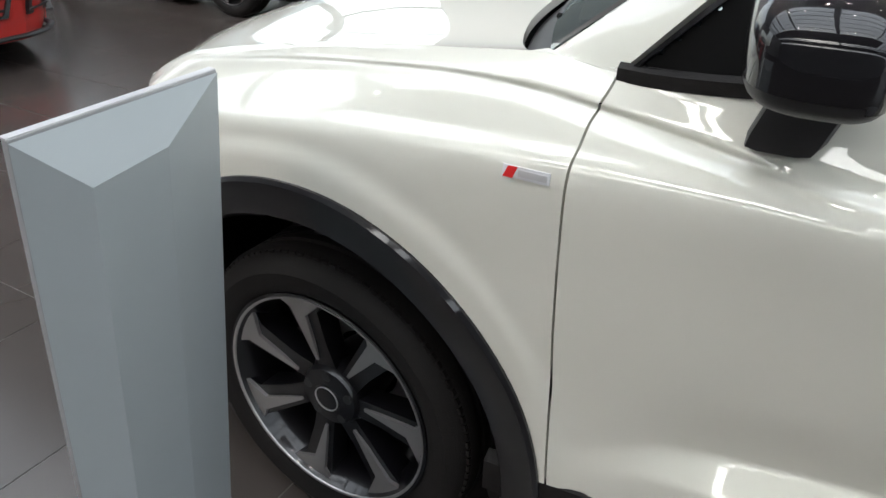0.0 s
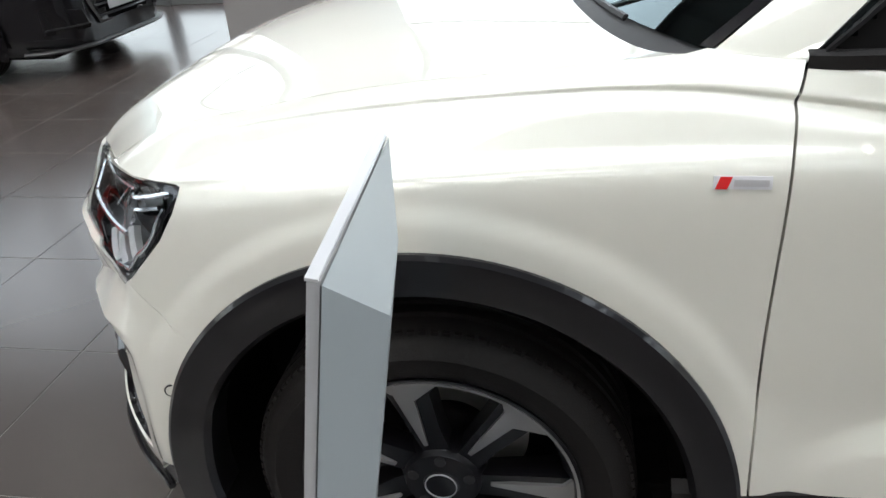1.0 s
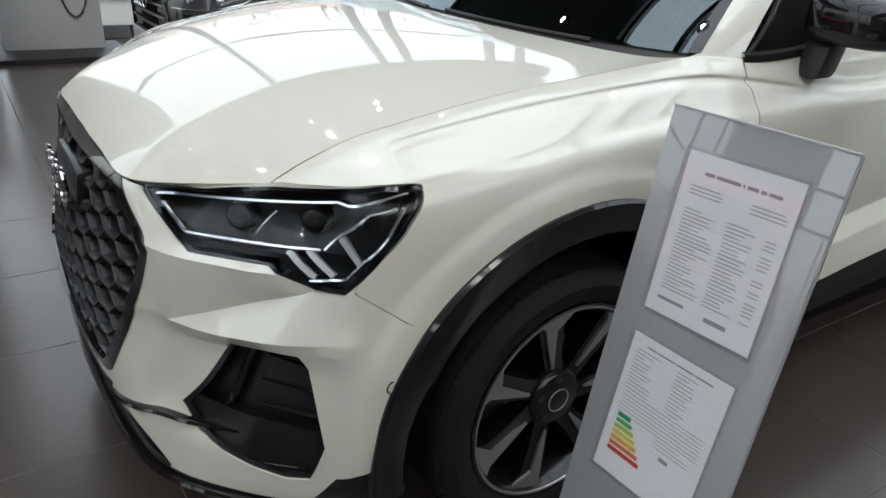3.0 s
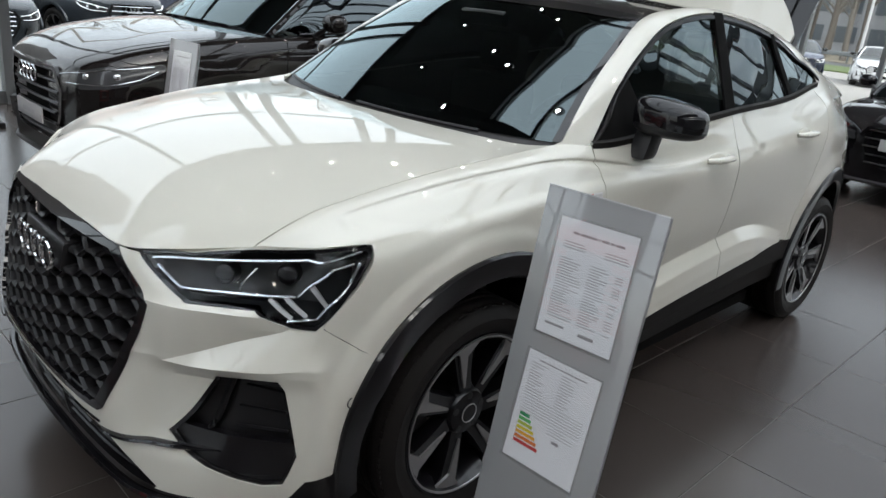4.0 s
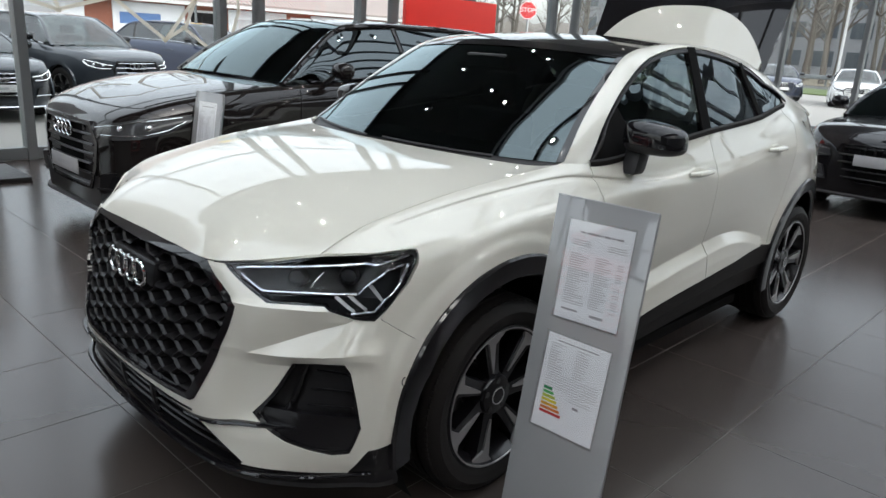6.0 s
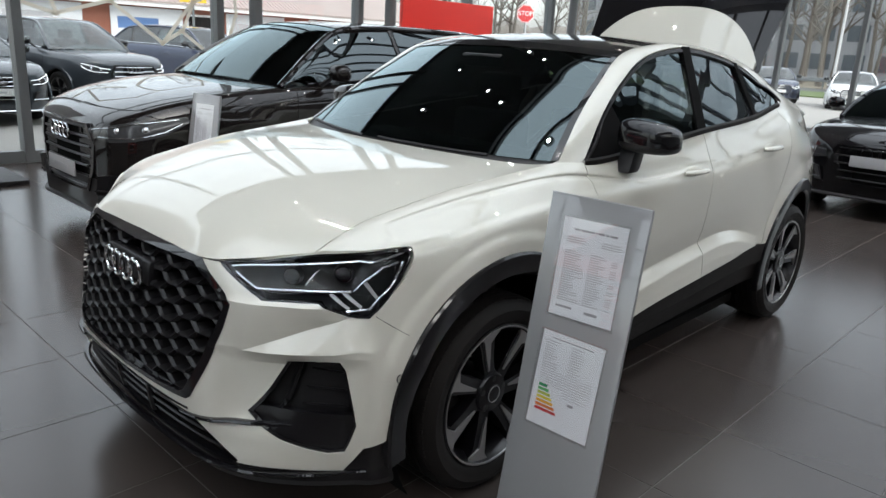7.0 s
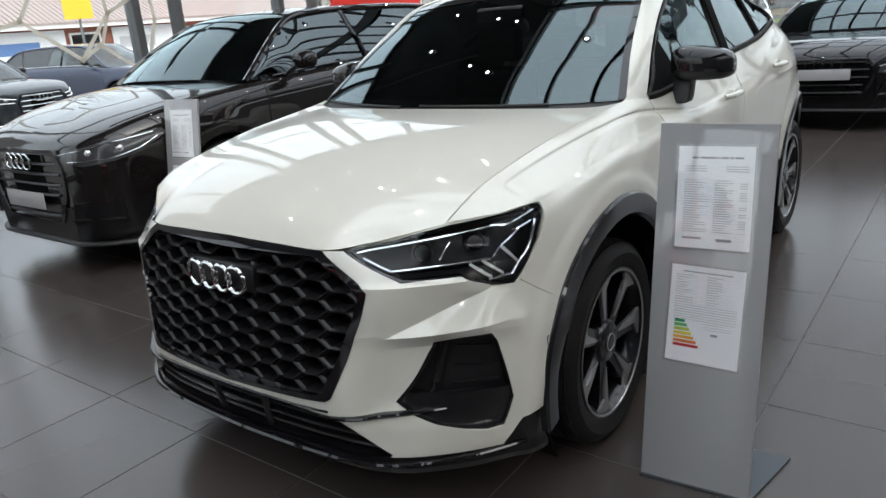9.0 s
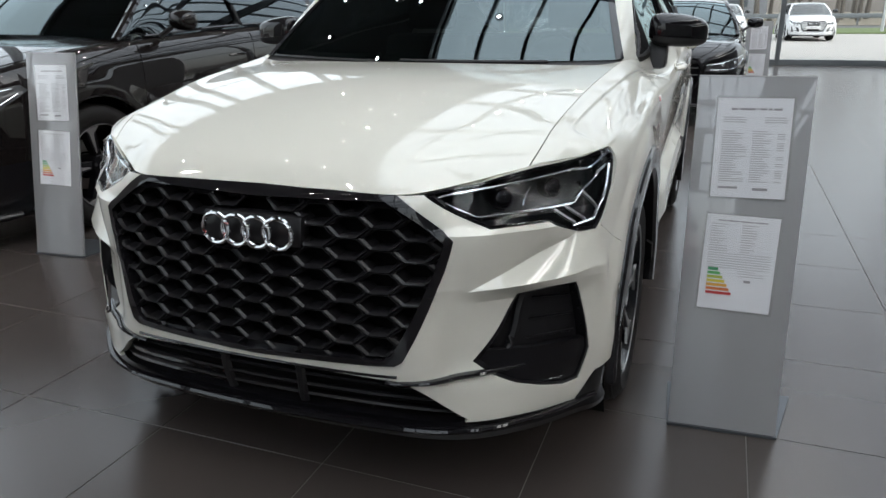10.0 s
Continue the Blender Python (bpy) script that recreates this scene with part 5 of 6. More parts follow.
        part("lower_bumper", sheet(steps(-1, 1, 10), [5.6, 6.0, 6.5, 7.0, 7.5, 8.0], lambda p, v: Vector((-0.007, (body(0, v).y - 0.006) * p, body(0, v).z)), inward=Vector((1, 0, 0))), M_CLAD, c)
    part("underbody", boxed(0.2, L - 0.2, -hw * 0.8, hw * 0.8, 0.17, 0.22), M_DARK, c)
    # mirrors
    bm = bmesh.new()
    bmesh.ops.create_uvsphere(bm, u_segments=18, v_segments=10, radius=1)
    for v in bm.verts:
        v.co = Vector((wsb + 0.42 + 0.08 * v.co.x, -(hw + 0.085) + 0.10 * math.copysign(abs(v.co.y) ** 0.7, v.co.y), belt + 0.09 + 0.068 * math.copysign(abs(v.co.z) ** 0.75, v.co.z)))
    both("door_mirror", bm, M_BLACK if lit else paint, c)
    bm = bmesh.new()
    tube(bm, [(wsb + 0.36, -hw * 0.93, belt - 0.01), (wsb + 0.39, -hw - 0.02, belt + 0.05)], [0.035, 0.03], 8, 0.5)
    both("mirror_foot", bm, M_PLASTIC, c)
    # nose: grille, bars, emblem, plate, lamps, intakes
    z0, z1 = 0.36, nose_z - 0.075
    gw = 0.44 * hw
    octo = [(-gw, z1), (gw, z1), (gw * 1.2, lerp(z0, z1, 0.70)), (gw * 1.12, lerp(z0, z1, 0.35)), (gw * 0.9, z0), (-gw * 0.9, z0), (-gw * 1.12, lerp(z0, z1, 0.35)), (-gw * 1.2, lerp(z0, z1, 0.70))]

    def front(y, z, off=0.0):
        return Vector((0.10 * (abs(y) / hw) ** 2 - off, y, z))

    inner = [(y * 0.93, lerp((z0 + z1) / 2, z, 0.93)) for y, z in octo]
    g = new("grille")
    g.parent = c
    part("grille_surround", sheet(steps(-gw * 1.25, gw * 1.25, 24), steps(z0 - 0.01, z1 + 0.01, 16), lambda y, z: front(y, z, 0.035), keep=[octo], holes=[inner], flange=0.05, inward=Vector((1, 0, 0))), M_BLACK if not chrome else M_GRILLE, g, "dark grille surround")
    part("grille_back", sheet(steps(-gw * 1.25, gw * 1.25, 12), steps(z0 - 0.01, z1 + 0.01, 8), lambda y, z: front(y, z, 0.006), keep=[octo], inward=Vector((1, 0, 0))), M_DARK, g)
    for k in range(bars):
        zz = lerp(z0, z1, (k + 0.6) / bars)
        half = gw * (1.02 if zz > lerp(z0, z1, 0.4) else 0.9)
        bm = bmesh.new()
        tube(bm, [front(y, zz, 0.022) for y in steps(-half, half, 12)], 0.012, 6, 0.8)
        part("grille_bar", bm, M_CHROME if chrome else M_GRILLE, g)
    for k in range(4):
        bm = bmesh.new()
        cy, cz = -0.12 + 0.08 * k, lerp(z0, z1, 0.83)
        tube(bm, [front(cy + 0.052 * math.cos(a), cz + 0.052 * math.sin(a), 0.05) for a in [2 * math.pi * i / 24 for i in range(24)]], 0.008, 6, 1, True)
        part("emblem_ring", bm, M_BLACK if coupe else M_CHROME, g, "black ring" if coupe else "chrome ring")
    plz = 0.18 if coupe else 0.09
    pl = new("number_plate")
    pl.parent = c
    part("plate_board", boxed(-0.062, -0.05, -0.26, 0.26, z0 + plz, z0 + plz + 0.11, bevel=0.004), M_PLATEW if lit else M_PLATE, pl, "pale plate")
    part("plate_bar", boxed(-0.0635, -0.06, -0.13, 0.13, z0 + plz + 0.04, z0 + plz + 0.07), M_INKL, pl)
    for sg in (-1, 1):
        def sd(bm):
            return bm if sg < 0 else flipped(bm)
        hl = new("headlamp")
        hl.parent = c
        nz = nose_z + lift
        sl = 0.62 if lit else 0.86
        LP = [(0.004, nz - 0.215), (0.02, nz - 0.135), (0.20, nz - 0.085), (0.56, nz - 0.045), (0.60, nz - 0.075), (0.40, nz - 0.17), (0.20, nz - 0.215), (0.06, nz - 0.235)]
        LP = [(x * sl, z) for x, z in LP]

        def on(x, z, off):
            """A place on the skin at x and a height, off its surface."""
            lo, hi = 2.0, 7.0
            for _ in range(16):
                m = (lo + hi) / 2
                if body(x, m).z > z:
                    lo = m
                else:
                    hi = m
            p = body(x, lo)
            return Vector((p.x - off * (1 - ramp(0.1, 0.5, x) * 0.7), p.y - off, p.z))

        LX, LZ = [0, 0.01, 0.02, 0.04, 0.06, 0.09, 0.13, 0.18, 0.24, 0.31, 0.38, 0.45, 0.52, 0.6], steps(nz - 0.24, nz - 0.03, 8)
        part("lamp_unit", sd(sheet(LX, LZ, lambda x, z: on(x, z, 0.004), keep=[LP], flange=0.02, inward=Vector((1, 0.6, 0)))), M_UNIT, hl, "dark glossy lamp unit")
        for pa in (((0.012, nz - 0.15), (0.2, nz - 0.10), (0.54, nz - 0.058)), ((0.02, nz - 0.205), (0.2, nz - 0.195), (0.40, nz - 0.148), (0.54, nz - 0.085))):
            bm = bmesh.new()
            pts = []
            for (xa, za), (xb, zb) in zip(pa, pa[1:]):
                pts += [on(lerp(xa, xb, t) * sl, lerp(za, zb, t), 0.008) for t in steps(0, 0.9, 6)]
            tube(bm, pts, 0.0055 if lit else 0.0035, 6, 0.8)
            part("light_guide", sd(bm), M_LAMPLIT if lit else M_GUIDE, hl)
        for xx, zz in ((0.10, nz - 0.155), (0.26, nz - 0.14)):
            bm = bmesh.new()
            bmesh.ops.create_uvsphere(bm, u_segments=14, v_segments=8, radius=0.030, matrix=Matrix.Translation(on(xx * sl, zz, -0.012)))
            part("projector", sd(bm), M_GUIDE, hl)
        bm = bmesh.new()
        a, b = front(-gw * 1.22, z0 + 0.02, 0.03), Vector((0.20, -plan(0.20) * 0.97, z0 + 0.02))
        quad = [(a.x, a.y, a.z - 0.02), (b.x, b.y, b.z - 0.03), (b.x, b.y, b.z + 0.16), (a.x, a.y - 0.05, a.z + 0.12)]
        fr = [bm.verts.new(Vector(q) + Vector((-0.022, -0.012, 0))) for q in quad]
        bk = [bm.verts.new(Vector(q) + Vector((0.05, 0, 0))) for q in quad]
        bm.faces.new(fr)
        for i in range(4):
            bm.faces.new((fr[i], bk[i], bk[(i + 1) % 4], fr[(i + 1) % 4]))
        bmesh.ops.recalc_face_normals(bm, faces=bm.faces[:])
        part("side_intake", sd(bm), M_GRILLE, c, "black side intake")
        bm = bmesh.new()
        tube(bm, [Vector(quad[0]) + Vector((-0.03, -0.012, 0.03)), Vector(quad[1]) + Vector((-0.03, -0.014, 0.035))], 0.009, 6)
        part("intake_bar", sd(bm), M_CHROME if chrome else M_GRILLE, c)
    bm = bmesh.new()
    ends = [(plan(x), x) for x in steps(0, 0.5, 60)]
    tube(bm, [(next((x for w, x in ends if w >= abs(y)), 0.0) - 0.006, y, 0.225) for y in steps(-hw * 0.92, hw * 0.92, 40)], 0.028, 8, 0.6)
    part("front_lip", bm, M_CHROME if chrome and detail else M_PLASTIC, c, "lower lip")
    # cabin
    for yy in (-0.36, 0.36):
        part("seat_back", boxed(lerp(wst, rend, 0.22), lerp(wst, rend, 0.32), yy - 0.24, yy + 0.24, 0.5, belt + 0.12, bevel=0.04), M_SEAT, c)
        part("headrest", boxed(lerp(wst, rend, 0.27), lerp(wst, rend, 0.33), yy - 0.13, yy + 0.13, belt + 0.14, belt + 0.31, bevel=0.03), M_SEAT, c)
    part("dashboard", boxed(wsb + 0.2, wsb + 0.6, -hw * 0.78, hw * 0.78, 0.6, hood - 0.02, bevel=0.04), M_SEAT, c)
    return c


P_BROWN = mat("dark_brown_metallic", (0.007, 0.006, 0.0058), 0.3, 0.0, 1.0, 0.05, spec=0.05, coat_rough=0.015)
P_BLACK = mat("black_metallic", (0.006, 0.006, 0.007), 0.25, 0.0, 1.0, 0.05, spec=0.05, coat_rough=0.015)
P_GREY = mat("graphite_metallic", (0.030, 0.037, 0.046), 0.35, 0.3, 1.0, 0.05)
P_BLUE = mat("navy_metallic", (0.025, 0.035, 0.07), 0.35, 0.4, 1.0, 0.05)
P_WHITE = mat("white_car_paint", (0.75, 0.76, 0.77), 0.3, 0.0, 1.0, 0.02)
P_REDC = mat("red_car_paint", (0.42, 0.02, 0.015), 0.3, 0.0, 1.0, 0.03)


def placed(x, y, heading, z=0.0):
    """heading 0: the nose looks to -x."""
    return Matrix.Translation((x, y, z)) @ Matrix.Rotation(radians(heading), 4, "Z")


BIG = dict(L=5.05, W=1.97, H=1.66, wb=2.99, fo=0.94, hood=1.135, belt=1.16, wsb=1.28, wst=2.05, rend=4.1, rbase=4.75, R=0.385)
MID = dict(L=4.66, W=1.89, H=1.65, wb=2.82, fo=0.90, hood=1.07, belt=1.12, wsb=1.20, wst=1.95, rend=3.85, rbase=4.4, R=0.355)
LOW = dict(L=4.70, W=1.86, H=1.40, wb=2.80, fo=0.87, hood=0.95, belt=1.0, wsb=1.35, wst=2.15, rend=3.3, rbase=4.2, R=0.345)
SMALL = dict(L=4.03, W=1.75, H=1.42, wb=2.56, fo=0.82, hood=0.95, belt=1.0, wsb=1.05, wst=1.75, rend=3.2, rbase=3.85, R=0.315)
motor_car("large dark brown SUV with chrome rings, parked inside beside a stand", P_BROWN, placed(0.12, 3.44, 0), **BIG, chrome=False, lit=False, bars=7, dark_chin=True, drop=0.21, lift=0.05)
motor_car("low black coupe with pale plate, parked on the tiles", P_BLACK, placed(6.45, -0.43, 0), **LOW, chrome=False, bars=5, coupe=True)
motor_car("black SUV parked inside at the far end", P_BLACK, placed(-3.5, 4.02, 180), **MID, chrome=False)
motor_car("red car with black lower bumper, parked inside", P_REDC, placed(-4.35, 0.65, 182), **MID, chrome=False)
motor_car("dark grey SUV with lit lamps, parked in the yard", P_GREY, placed(4.0, 11.35, 105, -0.02), **MID, group="cars in the yard", lit=True)
motor_car("navy blue SUV parked in the yard", P_BLUE, placed(8.6, 14.3, 112, -0.02), **MID, group="cars in the yard", lit=True)
motor_car("dark SUV parked by the glass front", P_GREY, placed(1.35, 10.0, 92, -0.02), **LOW, group="cars in the yard", lit=True)
motor_car("small white hatchback parked across the road", P_WHITE, placed(27.9, 5.7, 18, -0.02), **SMALL, group="white cars by the road", chrome=False, lit=True)
motor_car("small white hatchback parked across the road", P_WHITE, placed(29.5, -4.2, 4, -0.02), **SMALL, group="white cars by the road", chrome=False, lit=True)
motor_car("small white hatchback parked across the road", P_WHITE, placed(30.5, -1.0, 4, -0.02), **SMALL, group="white cars by the road", chrome=False, lit=True)
motor_car("blue estate parked across the road", P_BLUE, placed(28.8, 8.7, 30, -0.02), **SMALL, group="cars by the road", chrome=False, lit=True)


# ---------------------------------------------------------------- price stands
EN = [(0.02, 0.30, 0.12), (0.10, 0.45, 0.14), (0.45, 0.55, 0.08), (0.75, 0.65, 0.05), (0.80, 0.42, 0.04), (0.72, 0.20, 0.04), (0.60, 0.05, 0.05)]
M_EN = [mat("energy_class", c, 0.5, vary=0.02) for c in EN]


M_BASE = mat("dark_base_steel", (0.09, 0.10, 0.11), 0.4, 0.6)


def bar_quad(bm, u0, u1, v0, v1, y=-0.0012):
    """A printed bar on a sheet that stands in x and z."""
    bm.faces.new([bm.verts.new(p) for p in ((u0, y, v0), (u1, y, v0), (u1, y, v1), (u0, y, v1))])


def price_stand(at, label, group="price stands"):
    """A leaning price board: local x across, z up the board, y to the back."""
    st = thing("price_stand", label, "display stand", at, group)
    lean = Matrix.Rotation(radians(-9.3), 4, "X")
    w, h = 0.162, 1.115
    bm = bmesh.new()
    box(bm, -w, w, 0.0, 0.012, 0.005, h, 0.003, lean)
    part("front_board", bm, M_STAND, st, "light grey board")
    # folded back
    bm = bmesh.new()
    ra, rb = (-0.03, 0.048), (0.10, 0.060)
    zt = h - 0.075
    P = {}
    for nm, p in dict(tl=(-w, 0.013, h - 0.004), tr=(w, 0.013, h - 0.004), al=(ra[0], ra[1], zt + 0.012), ar=(rb[0], rb[1], zt + 0.008), bl=(-w, 0.013, 0.01), br=(w, 0.013, 0.01), da=(ra[0], ra[1], 0.01), db=(rb[0], rb[1], 0.01)).items():
        P[nm] = bm.verts.new(lean @ Vector(p))
    for q in (("tl", "tr", "ar", "al"), ("tl", "al", "da", "bl"), ("al", "ar", "db", "da"), ("ar", "tr", "br", "db")):
        bm.faces.new([P[k] for k in q])
    bmesh.ops.recalc_face_normals(bm, faces=bm.faces[:])
    part("back_fold", bm, M_STANDB, st, "pale blue-grey folded back", sharp=0.1)
    bm = bmesh.new()
    box(bm, -w, w, -0.001, 0.010, h - 0.002, h + 0.001, 0.0005, lean)
    part("top_edge", bm, M_PLATE, st, "bright top edge")
    bm = bmesh.new()
    foot = ((-0.165, -0.006), (0.165, -0.006), (0.238, 0.28), (-0.165, 0.28))
    lo, hi = [bm.verts.new((x, y, 0.0005)) for x, y in foot], [bm.verts.new((x, y, 0.009)) for x, y in foot]
    bm.faces.new(hi)
    bm.faces.new(lo[::-1])
    for k in range(4):
        bm.faces.new((lo[k], lo[(k + 1) % 4], hi[(k + 1) % 4], hi[k]))
    part("base_plate", bm, M_BASE, st, "dark steel base plate")
    for k, (zc, xo) in enumerate(((0.902, 0.003), (0.549, 0.0))):
        sh = new("price_sheet")
        sh.parent = st
        sh.matrix_basis = lean @ Matrix.Translation((xo, -0.0015, zc)) @ Matrix.Rotation(radians(1.2 if k else -0.6), 4, "Y")
        part("paper", boxed(-0.105, 0.105, -0.001, 0.0008, -0.1485, 0.1485), M_PAPER, sh, "white printed sheet")
        ink, pale = bmesh.new(), bmesh.new()
        rnd = random.Random(5 + k)
        if k == 0:
            [bar_quad(ink, a, c, 0.113, 0.119) for a, c in ((-0.065, -0.047), (-0.043, 0.002), (0.006, 0.010), (0.014, 0.034), (0.038, 0.048), (0.052, 0.075))]
            bar_quad(ink, -0.085, -0.03, -0.122, -0.116)
            bar_quad(ink, 0.012, 0.055, -0.126, -0.118)
            z = 0.09
            while z > -0.105:
                if not 0.075 > z > 0.055:
                    bar_quad(pale, -0.085, -0.085 + rnd.uniform(0.035, 0.072), z, z + 0.0028)
                    if z < 0.05:
                        bar_quad(pale, 0.0, rnd.uniform(0.03, 0.055), z, z + 0.0028)
                        if rnd.random() < 0.6:
                            bar_quad(pale, 0.07, 0.09, z, z + 0.0028)
                    else:
                        bar_quad(pale, 0.03, rnd.uniform(0.07, 0.095), z, z + 0.0028)
                z -= 0.0068
        else:
            [bar_quad(ink, a, c, 0.129, 0.1325) for a, c in ((-0.07, -0.05), (-0.047, -0.01), (-0.006, 0.03), (0.034, 0.07))]
            z = 0.118
            while z > -0.10:
                if z > 0.03:
                    bar_quad(pale, -0.09, -0.09 + rnd.uniform(0.02, 0.06), z, z + 0.0026)
                    bar_quad(pale, 0.0, rnd.uniform(0.02, 0.05), z, z + 0.0026)
                elif z > -0.02:
                    bar_quad(pale, -0.09, 0.09, z, z + 0.002)
                else:
                    bar_quad(pale, 0.0, rnd.uniform(0.05, 0.085), z, z + 0.002) if z > -0.04 else None
                z -= 0.0075
            bar_quad(ink, 0.022, 0.042, -0.058, -0.050)
            for i in range(7):
                eb = bmesh.new()
                zz = -0.022 - 0.0125 * i
                bar_quad(eb, -0.085, -0.055 + 0.0075 * i, zz - 0.0045, zz + 0.0045, -0.0014)
                part("energy_bar", eb, M_EN[i], sh)
        g = part("cover", boxed(-0.112, 0.112, -0.0045, -0.003, -0.155, 0.155), M_ACRYL, sh, "clear acrylic cover")
        g.visible_shadow = False
        part("print", ink, M_INK, sh)
        part("small_print", pale, M_INKL, sh)
    return st


def stand_at(x, y, turn):
    return Matrix.Translation((x, y, 0)) @ Matrix.Rotation(radians(turn), 4, "Z")


# a board faces -x when turned by -90
price_stand(stand_at(-0.172, -1.213, -86.5), "grey leaning price stand with two printed sheets beside the cream SUV")
price_stand(stand_at(0.47, 2.30, -86), "grey leaning price stand beside the brown SUV")
price_stand(stand_at(8.3, -1.52, -88), "grey leaning price stand beside the black coupe")
price_stand(stand_at(-6.25, 2.35, 95), "grey price stand standing between far cars")

# ---------------------------------------------------------------- the showroom
YG, XG, XB, YB, ZC = 6.6, 16.2, -13.0, -9.0, 5.6
TX, TY, TS = 0.443, -1.29, 0.6
fl = tagged(part("floor", boxed(XB, XG, YB, YG, -0.3, -0.002), M_GROUT), "grey tiled showroom floor with pale joints", "floor", kind="structure")


def tile_mesh(bm, x, y):
    g = 0.0016
    r = bmesh.ops.create_cube(bm, size=1)
    for v in r["verts"]:
        up = v.co.z > 0
        k = g + (0.001 if up else 0)
        v.co = Vector((x + (v.co.x + 0.5) * TS + (k if v.co.x < 0 else -k), y + (v.co.y + 0.5) * TS + (k if v.co.y < 0 else -k), 0.0 if up else -0.0015))


base = bmesh.new()
tile_mesh(base, 0, 0)
tme = bpy.data.meshes.new("tile")
base.to_mesh(tme)
base.free()
tme.materials.append(M_TILE)
rest = bmesh.new()
for i in range(-23, 27):
    for j in range(-13, 14):
        x, y = TX + i * TS, TY + j * TS
        if x < XB or x + TS > XG or y < YB or y + TS > YG:
            continue
        if -3.2 < x < 4.6 and -2.6 < y < 3.6:
            t = new("tile", tme)
            t.parent = fl
            t.location = (x, y, 0)
        else:
            tile_mesh(rest, x, y)
tagged(part("far_tiles", rest, M_TILE, fl), kind="stuff")



def glass_front(name, along_x, fixed, a0, a1, posts, label):
    """A glazed wall: sill and head rails, mullions, transoms and panes."""
    wl = thing(name, label, "glass wall", kind="structure")

    def bx(p0, p1, q0, q1, z0, z1, bev=0.0):
        return boxed(p0, p1, fixed + q0, fixed + q1, z0, z1, bevel=bev) if along_x else boxed(fixed + q0, fixed + q1, p0, p1, z0, z1, bevel=bev)

    part("sill_rail", bx(a0, a1, -0.05, 0.05, 0.0, 0.13, 0.004), M_MULL, wl, "grey sill rail")
    part("head_rail", bx(a0, a1, -0.06, 0.06, ZC - 0.2, ZC, 0.004), M_MULL, wl)
    part("transom", bx(a0, a1, -0.03, 0.03, 3.1, 3.17), M_MULL, wl)
    for p in posts:
        part("mullion", bx(p - 0.05, p + 0.05, -0.09, 0.09, 0.0, ZC, 0.006), M_MULL, wl, "grey steel mullion")
    ends = [a0, *posts, a1]
    for p, q in zip(ends, ends[1:]):
        for z0, z1 in ((0.13, 3.1), (3.17, ZC - 0.2)):
            g = part("pane", bx(p + 0.05, q - 0.05, -0.006, 0.006, z0, z1), M_PANEGL, wl, "clear pane")
            g.visible_shadow = False
    return wl


glass_front("wall_north", True, YG, XB, XG, [-12.0, -9.5, -7.0, -4.5, -2.0, 0.74, 3.1, 5.4, 7.8, 10.2, 12.6, 14.8], "glazed showroom front with grey steel mullions")
# unseen wall, added mostly solid to hold daylight off the doors
ws = thing("wall_south", "unseen grey back wall with a band of glass above, added to dim the car's flank", "wall", kind="structure")
part("wall_body", boxed(XB, XG, YB - 0.2, YB, 0, 4.8), mat("grey_plaster", (0.17, 0.17, 0.17), 0.7, bump=0.05), ws, "plain grey wall")
part("head_rail", boxed(XB, XG, YB - 0.1, YB, ZC - 0.2, ZC), M_MULL, ws)
for p in steps(XB + 1.5, XG - 1.5, 10):
    part("mullion", boxed(p - 0.05, p + 0.05, YB - 0.15, YB - 0.01, 4.8, ZC - 0.2), M_MULL, ws)
g = part("pane", boxed(XB, XG, YB - 0.08, YB - 0.07, 4.8, ZC - 0.2), M_PANEGL, ws, "clear pane")
g.visible_shadow = False
# unseen solid sections, added so less daylight reaches the nose
M_WEST = mat("west_plaster", (0.30, 0.30, 0.29), 0.7, bump=0.05)
for nm, a, c, z0 in (("wall_west_1", YB, -2.8, 0.0), ("wall_west_2", 5.2, YG, 0.0), ("wall_west_3", 0.6, 5.2, 3.2), ("wall_west_4", -2.8, -0.8, 0.0)):
    tagged(part(nm, boxed(XB - 0.2, XB, a, c, z0, 1.1 if nm == "wall_west_4" else ZC), M_WEST), "unseen plain grey end wall, added to limit daylight on the car's nose", "wall", kind="structure")
ww = thing("window_west", "wide glazed bay in the end wall", "window", kind="structure")
for p in (-2.72, -1.75):
    part("mullion", boxed(XB - 0.15, XB - 0.02, p - 0.05, p + 0.05, 1.1, 3.2), M_MULL, ww)
part("transom", boxed(XB - 0.15, XB - 0.02, -2.8, -0.8, 2.1, 2.16), M_MULL, ww)
g = part("pane", boxed(XB - 0.09, XB - 0.08, -2.7, -0.8, 1.1, 3.2), M_PANEGL, ww, "clear pane")
g.visible_shadow = False
for p in (-0.75, 1.2, 3.2, 5.15):
    part("mullion", boxed(XB - 0.15, XB - 0.02, p - 0.05, p + 0.05, 0.0, 3.2), M_MULL, ww)
for p in (-2.75, -1.1, 0.55):
    part("mullion", boxed(XB - 0.15, XB - 0.02, p - 0.05, p + 0.05, 3.2, ZC), M_MULL, ww)
for p in (3.25, 4.4):
    part("transom", boxed(XB - 0.15, XB - 0.02, -2.8, 0.6, p - 0.04, p + 0.04), M_MULL, ww)
g = part("pane", boxed(XB - 0.09, XB - 0.08, -2.7, 0.5, 3.29, ZC), M_PANEGL, ww, "clear pane")
g.visible_shadow = False
g = part("pane", boxed(XB - 0.09, XB - 0.08, -0.7, 5.1, 0.0, 3.2), M_PANEGL, ww, "clear pane")
g.visible_shadow = False
glass_front("wall_east", False, XG, YB, YG, [-7.5, -5.0, -2.25, 0.6, 2.6, 4.3], "glazed showroom end with grey steel mullions")
